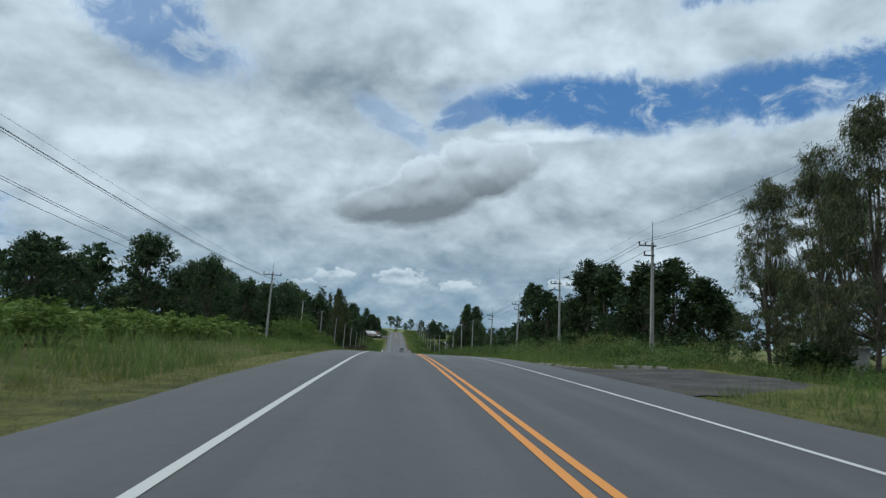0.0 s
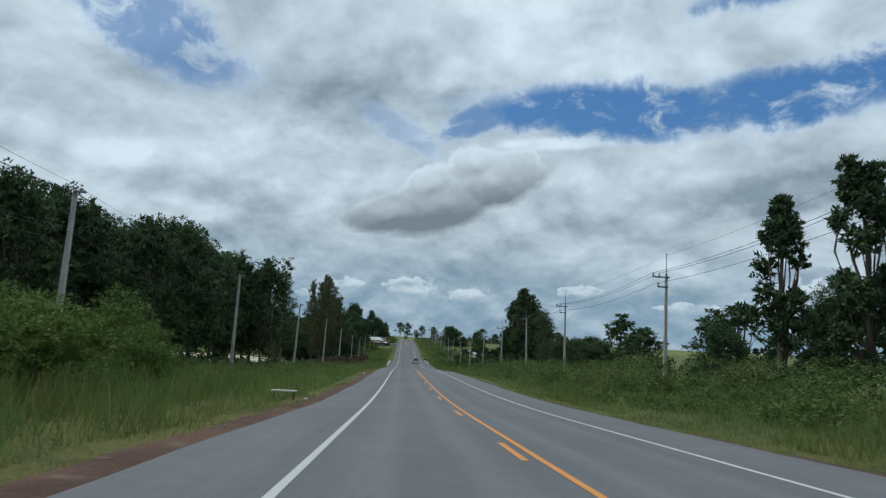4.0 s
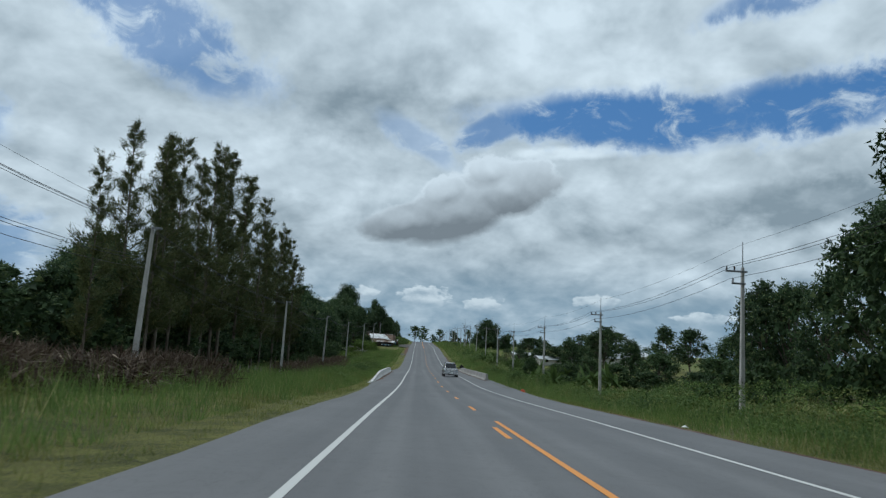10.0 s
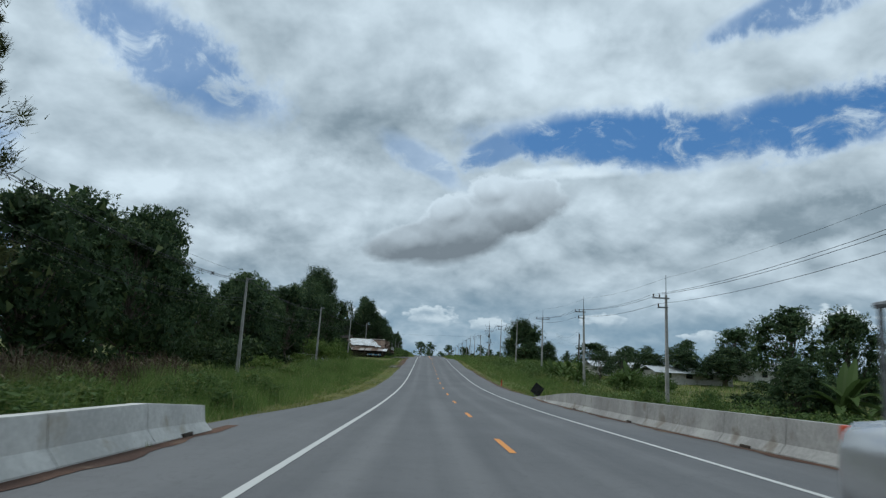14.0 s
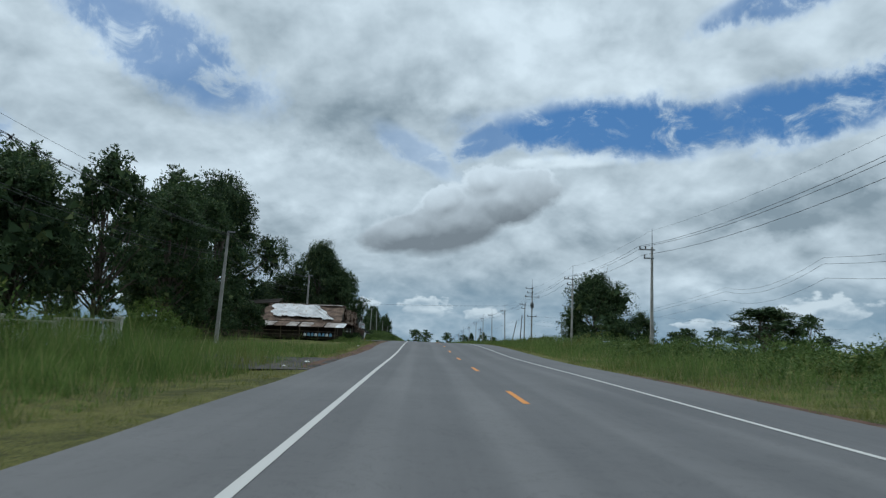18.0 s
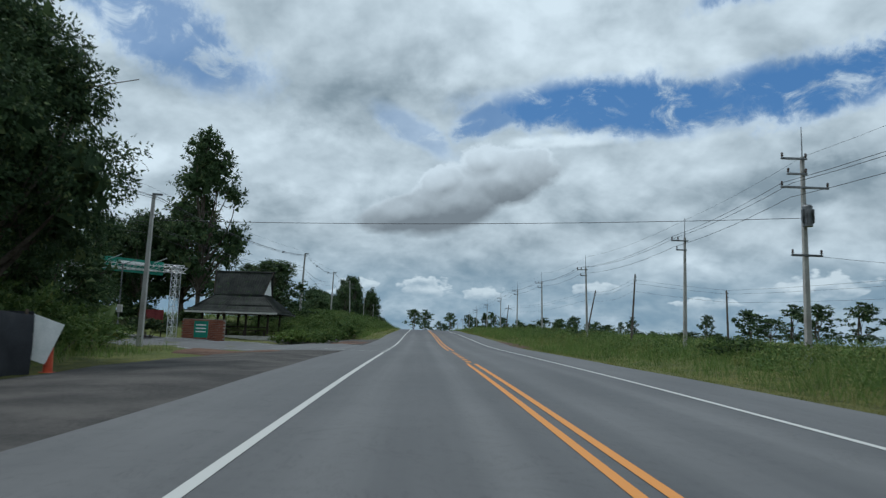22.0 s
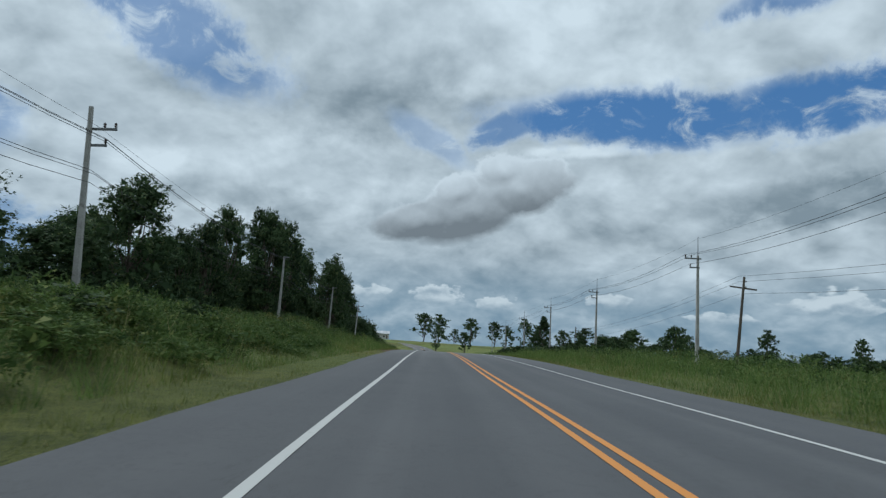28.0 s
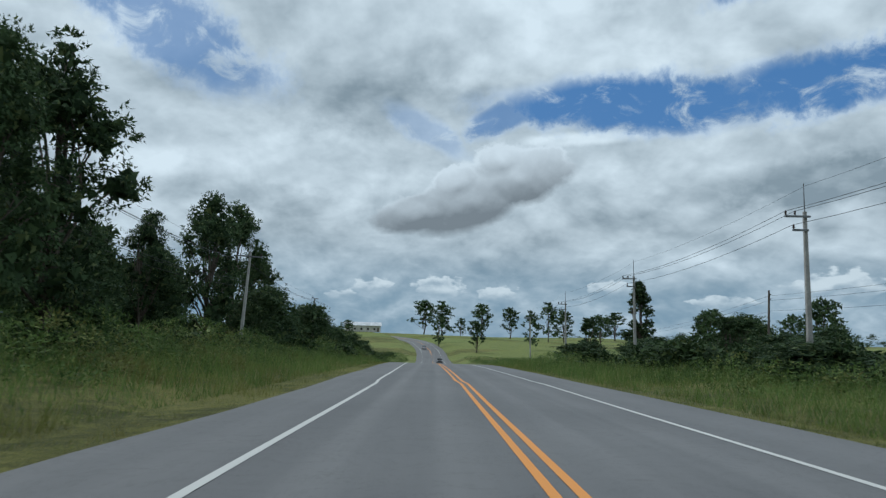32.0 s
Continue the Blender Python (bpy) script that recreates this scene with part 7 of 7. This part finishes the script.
wf = thing("wire_fence", "low fence of thin posts and rails before the shops", "fence")
for k in range(9):
    x = -30 + k * 1.5
    part("post", rod((x, 462 + k * 0.4, float(ground_z(x, 462)) - 0.2), (x, 462 + k * 0.4, float(ground_z(x, 462)) + 1.15), 0.05, 0.045, 6), M_WOOD, wf)
for z in (0.55, 1.0):
    part("rail", rod((-30, 462, float(ground_z(-30, 462)) + z), (-18, 465.2, float(ground_z(-18, 465)) + z), 0.03, 0.03, 5), M_WOOD, wf)

for x, y0, y1, label in ((-19.6, 190, 236, "row of grey wooden fence posts beside the pond"), (-20.4, 292, 345, "row of rough wooden posts before the casuarina grove")):
    pf = thing("post_fence", label, "fence", "old post fences")
    g = np.random.default_rng(int(y0))
    n_ = int((y1 - y0) / 2.6)
    tops = []
    for k in range(n_):
        px, py = x + g.normal() * 0.25, y0 + 2.6 * k + g.normal() * 0.2
        pz, ph = float(ground_z(px, py)), 1.05 + 0.35 * g.random()
        tops.append((px, py, pz + ph * 0.75))
        part("post", rod((px, py, pz - 0.3), (px + g.normal() * 0.08, py, pz + ph), 0.07, 0.055, 6), M_POST, pf)
    part("fence_wire", tubes("fence_wire", [(tops, 0.008)], M_WIRE, 3), M_WIRE, pf)

# ---------------------------------------------------------------- white balustrade
bal = thing("balustrade", "white painted concrete balustrade standing in tall grass", "balustrade")
BY = 432.0
for k in range(4):
    x = -16.9 - k * 2.9
    z = float(ground_z(x, BY)) - 0.1
    part("pier", joined(box(0.30, 0.30, 1.6, (x, BY, z), 0.02), box(0.40, 0.40, 0.1, (x, BY, z + 1.55), 0.02)), M_WALL, bal)
    if k < 3:
        part("base_wall", box(2.55, 0.2, 0.72, (x - 1.45, BY, z), 0.01), M_WALL, bal)
        part("top_rail", box(2.6, 0.28, 0.12, (x - 1.45, BY, z + 1.38), 0.02), M_WALL, bal)
        part("plinth", box(2.6, 0.42, 0.24, (x - 1.45, BY - 0.05, z), 0.03), M_WALL, bal)
        for j in range(11):
            part("baluster", rod((x - 0.3 - j * 0.23, BY, z + 0.72), (x - 0.3 - j * 0.23, BY, z + 1.38), 0.05, 0.04, 6), M_WALL, bal)
apron("gravel_drive", "grey gravel drive leaving the road", ((-5.6, 419.5), (-5.6, 430.0), (-24, 430), (-24, 423.5)), 0.05, M_LOT)

# ---------------------------------------------------------------- roofed wayside shelter
SX, SY = -17.3, 548.0
SZ = float(ground_z(SX, SY))
sala = thing("wayside_shelter", "open wooden shelter with a two-tier mossy tiled roof", "shelter")
sala.matrix_basis = pose(SX, SY, SZ, 0, 0, -4) @ Matrix.Diagonal((0.78, 0.83, 0.92, 1))


def roof_part(name, quad, mat=M_ROOF):
    """A tier of roof with its courses of sheets as raised ribs."""
    r = part(name, slab(quad, 0.07), mat, sala)
    a, b, c, d = (Vector(p) for p in quad)
    ribs = []
    n = 22
    for k in range(n + 1):
        u = k / n
        ribs.append(rod(a.lerp(b, u) + Vector((0, 0, 0.03)), d.lerp(c, u) + Vector((0, 0, 0.03)), 0.035, 0.035, 4))
    part("roof_ribs", joined(*ribs), mat, r)
    return r


for s in (-1, 1):
    roof_part("upper_roof", ((-3.3, 0, 6.0), (3.3, 0, 6.0), (2.7, s * 1.55, 3.85), (-2.7, s * 1.55, 3.85)))
    roof_part("lower_roof", ((-2.7, s * 1.4, 3.8), (2.7, s * 1.4, 3.8), (4.0, s * 2.55, 2.85), (-4.0, s * 2.55, 2.85)))
    roof_part("eave_roof", ((-3.9, s * 2.45, 2.80), (3.9, s * 2.45, 2.80), (5.0, s * 3.6, 2.15), (-5.0, s * 3.6, 2.15)))
    roof_part("hip_roof", ((s * 2.65, -1.45, 3.8), (s * 2.65, 1.45, 3.8), (s * 4.9, 3.5, 2.15), (s * 4.9, -3.5, 2.15)))
    me = mesh_of("gable_panel", [(s * 2.75, -1.35, 3.9), (s * 2.75, 1.35, 3.9), (s * 2.95, 0, 5.8), (s * 2.69, -1.35, 3.9), (s * 2.69, 1.35, 3.9), (s * 2.89, 0, 5.8)], [(0, 1, 2), (5, 4, 3), (0, 3, 4, 1), (1, 4, 5, 2), (2, 5, 3, 0)], M_PALE)
    part("gable_panel", me, M_PALE, sala, "pale gable panel")
    for q in (-1, 1):
        part("barge_board", rod((s * 3.3, 0, 6.15), (s * 2.75, q * 1.6, 3.85), 0.07, 0.06, 5), M_DARKWOOD, sala)
    part("eave_board", box(10.0, 0.06, 0.16, (0, s * 3.6, 2.02)), M_WALL, sala)
    for x in (-3.6, -1.2, 1.2, 3.6):
        post = part("post", box(0.2, 0.2, 2.7, (x, s * 2.2, 0.0), 0.02), M_DARKWOOD, sala)
        part("brace", rod((x, s * 2.2, 1.5), (x, s * 3.0, 2.2), 0.06, 0.06, 5), M_DARKWOOD, post)
    part("bench", joined(box(7.2, 0.4, 0.07, (0, s * 1.9, 0.5)), *[box(0.08, 0.35, 0.5, (x, s * 1.9, 0)) for x in (-3.2, -1, 1, 3.2)]), M_DARKWOOD, sala)
    part("rail", rod((-3.6, s * 2.2, 0.85), (3.6, s * 2.2, 0.85), 0.045, 0.045, 5), M_DARKWOOD, sala)
part("ridge_cap", rod((-3.45, 0, 6.06), (3.45, 0, 6.06), 0.09, 0.09, 6), M_ROOF, sala)
part("floor_slab", box(8.0, 5.2, 0.35, (0, 0, -0.3), 0.02), M_WALL, sala)


# ---------------------------------------------------------------- truss gate, walls, signs
def truss(name, a, b, parent, wide=0.42):
    """A four-boom lattice from a to b."""
    a, b = Vector(a), Vector(b)
    d = (b - a).normalized()
    u = d.cross(Vector((0.3, 1, 0.2))).normalized() * wide / 2
    w = d.cross(u).normalized() * wide / 2
    bars, n = [], max(3, round((b - a).length / 0.5))
    offs = (u + w, u - w, -u - w, w - u)
    for o in offs:
        bars.append(rod(a + o, b + o, 0.032, 0.032, 5))
    for k in range(n):
        p, q = a.lerp(b, k / n), a.lerp(b, (k + 1) / n)
        for i in range(4):
            o, o2 = offs[i], offs[(i + 1) % 4]
            bars.append(rod(p + o, q + o2, 0.02, 0.02, 4))
            bars.append(rod(p + o, p + o2, 0.02, 0.02, 4))
    return part(name, joined(*bars), M_TRUSS, parent)


gate = thing("truss_gate", "silver truss gate with a green welcome banner over the side road", "gate")
GL, GR = Vector((-25.7, 534.8, 0)), Vector((-21.0, 541.5, 0))
GL.z, GR.z = float(ground_z(GL.x, GL.y)), float(ground_z(GR.x, GR.y))
for p in (GL, GR):
    truss("column", p - Vector((0, 0, 0.1)), p + Vector((0, 0, 5.6)), gate, 0.5)
    part("base_plate", box(1.0, 1.0, 0.1, (p.x, p.y, p.z - 0.03)), M_TRUSS, gate)
truss("beam", GL + Vector((0, 0, 5.4)) - (GR - GL) * 0.1, GR + Vector((0, 0, 5.4)) + (GR - GL) * 0.1, gate, 0.45)
along = (GR - GL).normalized()
turn = Matrix.Rotation(math.atan2(along.y, along.x), 4, "Z")
mid = GL.lerp(GR, 0.55)
ban = part("banner", box(5.0, 0.05, 1.0, (mid.x, mid.y, mid.z + 4.9), 0.0, 1.0, turn), M_GREEN, gate, "green banner with pale lettering bars")
off = Matrix.Rotation(math.atan2(along.y, along.x), 4, "Z") @ Vector((0, -0.05, 0))
for z, w in ((5.45, 2.4), (5.12, 4.0)):
    part("lettering_bar", box(w, 0.02, 0.26 if w < 3 else 0.14, (mid.x + off.x, mid.y + off.y, mid.z + z), 0.0, 1.0, turn), M_PALE, ban)
for k in (0.3, 0.75):
    q = GL.lerp(GR, k)
    part("floodlight_arm", rod((q.x, q.y, q.z + 5.7), (q.x + 1.1, q.y - 0.3, q.z + 6.1), 0.03, 0.03, 5), M_TRUSS, gate)
bw = thing("brick_wall", "low red brick wall beside the shelter", "wall")
BWX, BWY = -18.9, 542.7
bz = float(ground_z(BWX, BWY)) - 0.1
part("mortar_core", box(3.3, 0.20, 1.75, (BWX, BWY, bz)), M_MORTAR, bw)
brick = box(0.215, 0.03, 0.065, (0, 0, 0), 0.006)
bme = bpy.data.meshes.new("brick")
brick.to_mesh(bme)
brick.free()
bme.materials.append(M_BRICK)
for r in range(12):
    for k in range(12):
        x = BWX - 1.6 + k * 0.285 + (0.14 if r % 2 else 0)
        if x < BWX + 1.6:
            part("brick", bme, M_BRICK, bw, at=Matrix.Translation((x, BWY - 0.112, bz + 0.03 + r * 0.14)) @ Matrix.Diagonal((1.25, 1, 1.9, 1)))
ms = thing("maroon_signboard", "maroon signboard with pale lettering bars by the gate", "signboard", at=(-24.0, 545.0, float(ground_z(-24.0, 545))))
part("panel", box(2.0, 0.1, 1.5, (0, 0, 0.7), 0.02), M_MAROON, ms)
part("lettering_bar", box(1.5, 0.03, 0.2, (0, -0.06, 1.05)), M_PALE, ms)
for s in (-0.9, 0.9):
    part("leg", rod((s, 0, -0.2), (s, 0, 0.75), 0.05, 0.05, 6), M_DARKWOOD, ms)
gs = thing("green_signboard", "small green notice board with pale lettering bars", "signboard", at=(-18.3, 540.0, float(ground_z(-18.3, 540.0))))
part("panel", box(1.05, 0.05, 1.25, (0, 0, 0.25), 0.01), M_GREEN, gs)
for z in (1.15, 0.9, 0.65):
    part("lettering_bar", box(0.75, 0.02, 0.09, (0, -0.035, z)), M_PALE, gs)
for s in (-0.45, 0.45):
    part("leg", rod((s, 0.03, -0.2), (s, 0.03, 1.3), 0.03, 0.03, 6), M_STEEL, gs)
lp = thing("lamp_post", "slim grey lamp post with a meter box by the junction", "lamp post", at=(-22.2, 534.5, float(ground_z(-22.2, 534.5))))
part("post", rod((0, 0, -0.3), (0, 0, 5.2), 0.06, 0.04, 8), M_STEEL, lp)
part("meter_box", box(0.32, 0.2, 0.5, (0.1, -0.12, 1.9), 0.02), M_WALL, lp)
part("arm", rod((0, 0, 5.15), (0.9, 0, 5.5), 0.03, 0.025, 6), M_STEEL, lp)
cone = thing("marker_post", "short orange plastic marker post", "marker post", at=(-10.6, 503.6, float(ground_z(-10.6, 503.6))))
part("post", joined(rod((0, 0, 0), (0, 0, 0.75), 0.11, 0.08, 12), rod((0, 0, 0), (0, 0, 0.05), 0.2, 0.18, 12)), M_RED, cone)
tip = thing("white_panel", "tilted white panel leaning by the shop fence", "panel", at=(-10.9, 503.3, float(ground_z(-10.9, 503.3))), turn=30)
part("sheet", box(0.7, 0.04, 1.0, (0, 0, 0.35), 0.01, 1.0, Matrix.Rotation(0.35, 4, "Y")), M_PALE, tip)
part("stand", rod((0, 0.1, -0.1), (0, 0.05, 0.6), 0.03, 0.03, 6), M_STEEL, tip)
pipe = thing("concrete_pipe", "end of a concrete drain pipe in a dark mound", "drain pipe", at=(-9.5, 542.6, float(ground_z(-9.5, 542.6)) + 0.02), turn=26)
bm = bmesh.new()
rings = [[bm.verts.new((r * math.cos(a), y, 0.2 + r * math.sin(a))) for a in [k * math.pi / 12 for k in range(24)]] for r, y in ((0.27, 0.0), (0.35, 0.0), (0.35, 0.7), (0.27, 0.7))]
for i in range(4):
    for j in range(24):
        bm.faces.new((rings[i][j], rings[(i + 1) % 4][j], rings[(i + 1) % 4][(j + 1) % 24], rings[i][(j + 1) % 24]))
part("pipe_ring", bm, M_POLE, pipe)
n_ = 16
heap_v = []
for j in range(n_ + 1):
    for i in range(n_ + 1):
        u, v = i / n_ * 2 - 1, j / n_ * 2 - 1
        x, y = -11.2 + 2.7 * u + 0.6 * v, 545.0 + 4.6 * v
        up = 0.75 * max(0.0, 1 - u * u - v * v) ** 0.8 * (0.75 + 0.25 * math.sin(x * 2.3 + y * 1.1) * math.sin(y * 1.9)) - 0.04
        heap_v.append((x, y, float(ground_z(x, y)) + up))
me = mesh_of("soil_mound", heap_v, [(j * (n_ + 1) + i, j * (n_ + 1) + i + 1, (j + 1) * (n_ + 1) + i + 1, (j + 1) * (n_ + 1) + i) for j in range(n_) for i in range(n_)], M_LOT, True)
tagged(new("soil_mound", me), "low mound of dark soil and grit beside the junction", "soil mound")
rub = np.random.default_rng(77)
for k in range(10):
    x = 5.75 + 0.36 * k if k < 6 else 9.5 + 0.62 * (k - 6)
    y = 36.6 - 0.72 * (x - 5.6) if k < 6 else 35.9 - 0.5 * (x - 9.5)
    ks = thing("kerb_stone", "pale broken kerb stone along the edge of the dirt yard", "kerb stone", "kerb stones", at=(x, y, float(ground_z(x, y)) - 0.03), turn=float(-36 + rub.normal() * 5))
    part("stone", box(0.40 if k < 6 else 0.6, 0.26, 0.24, (0, 0, -0.08), 0.03, 0.92), M_DUSTY, ks)

# ---------------------------------------------------------------- small things by the road
sg = thing("diamond_sign", "back of a dark diamond road sign low in the grass", "road sign", at=(6.6, 360.0, float(ground_z(6.6, 360.0))))
part("plate", box(0.78, 0.03, 0.78, (0, 0, 0), 0.01, 1.0, Matrix.Translation((0, 0, 0.25)) @ Matrix.Rotation(0.6, 4, "Y")), M_TYRE, sg)
part("post", rod((0, 0.04, -0.3), (0.05, 0.04, 0.8), 0.035, 0.035, 8), M_STEEL, sg)
mp = thing("marker_post", "short orange-red marker post on the verge", "marker post", at=(6.5, 381.5, float(ground_z(6.5, 381.5))))
part("post", rod((0, 0, -0.1), (0, 0, 0.62), 0.07, 0.06, 10), M_RED, mp)
ob_ = thing("plastic_litter", "crumpled orange plastic sheet on the verge", "litter", at=(6.7, 276.5, float(ground_z(6.7, 276.5))))
part("sheet", box(0.5, 0.35, 0.28, (0, 0, 0), 0.1, 0.55), M_RED, ob_)
be = thing("plank_bench", "low pale plank bench on the verge", "bench", at=(-7.3, 119.0, float(ground_z(-7.3, 119.0))), turn=8)
part("seat", box(1.1, 0.35, 0.06, (0, 0, 0.38), 0.01), M_WALL, be)
for s in (-0.42, 0.42):
    part("leg", box(0.08, 0.3, 0.48, (s, 0, -0.08)), M_WOOD, be)
tk = thing("concrete_tank", "grey concrete water tank half hidden in shrubs", "water tank", at=(18.9, 33.5, float(ground_z(18.9, 33.5)) + 0.1), turn=-10)
part("wall", box(2.6, 2.0, 1.65, (0, 0, -0.3), 0.03), M_POLE, tk)
part("lid", box(2.8, 2.2, 0.12, (0, 0, 1.34), 0.03), M_POLE, tk)
for k, (x, y) in enumerate(((-6.6, 421), (-6.4, 424.5), (-6.9, 452), (-6.2, 118), (-6.5, 170), (-6.3, 166), (-6.4, 300), (6.3, 240), (-8.0, 497), (-7.6, 512), (-9.0, 516))):
    li = thing("litter", "scrap of pale litter on the verge", "litter", "roadside litter", at=(x, y, float(ground_z(x, y)) + 0.06), turn=k * 40)
    part("scrap", slab(((-0.10, -0.06, 0), (0.09, -0.06, 0.03), (0.10, 0.06, 0.0), (-0.08, 0.07, 0.04)), 0.01, -0.05), M_PALE, li)


# ---------------------------------------------------------------- farms and far buildings
def farm_house(x, y, wide, deep, wall_h, rise, turn, label, roof=M_TINROOF):
    h = thing("farm_building", label, "farm building", "farm buildings", at=(x, y, float(ground_z(x, y)) - 0.2), turn=turn)
    part("wall", joined(box(wide, 0.2, wall_h, (0, -deep / 2, 0)), box(wide, 0.2, wall_h, (0, deep / 2, 0)), box(0.2, deep, wall_h, (-wide / 2, 0, 0)), box(0.2, deep, wall_h, (wide / 2, 0, 0))), M_WALL, h)
    for s in (-1, 1):
        part("roof_slope", slab(((-wide / 2 - 0.6, 0, wall_h + rise), (wide / 2 + 0.6, 0, wall_h + rise), (wide / 2 + 0.6, s * (deep / 2 + 0.8), wall_h - 0.25), (-wide / 2 - 0.6, s * (deep / 2 + 0.8), wall_h - 0.25)), 0.06), roof, h)
    for k in range(max(2, int(wide / 3.5))):
        w = part("window", box(1.0, 0.08, 1.0, (-wide / 2 + 1.8 + k * 3.3, -deep / 2 - 0.1, 0.9), 0.01), M_WOOD, h)
        part("pane", box(0.84, 0.03, 0.84, (-wide / 2 + 1.8 + k * 3.3, -deep / 2 - 0.15, 0.98)), M_GLASS, w)
    part("door", box(0.9, 0.08, 2.0, (wide / 2 - 1.2, -deep / 2 - 0.1, 0.1), 0.01), M_WOOD, h)
    return h


farm_house(58, 428, 9, 6, 2.3, 1.2, 4, "low farm building with a pale metal roof in the fields")
farm_house(70, 450, 7, 5, 2.6, 1.0, -6, "low farm building with a pale metal roof in the fields")
farm_house(36, 408, 12, 4, 1.9, 0.6, 12, "long low shed with a pale metal roof among shrubs")
farm_house(30, 425, 8, 4, 1.9, 0.6, 4, "long low shed with a pale metal roof among shrubs")
farm_house(-38, 1060, 18, 9, 3.4, 1.6, 6, "long white roadside building with a pale roof")
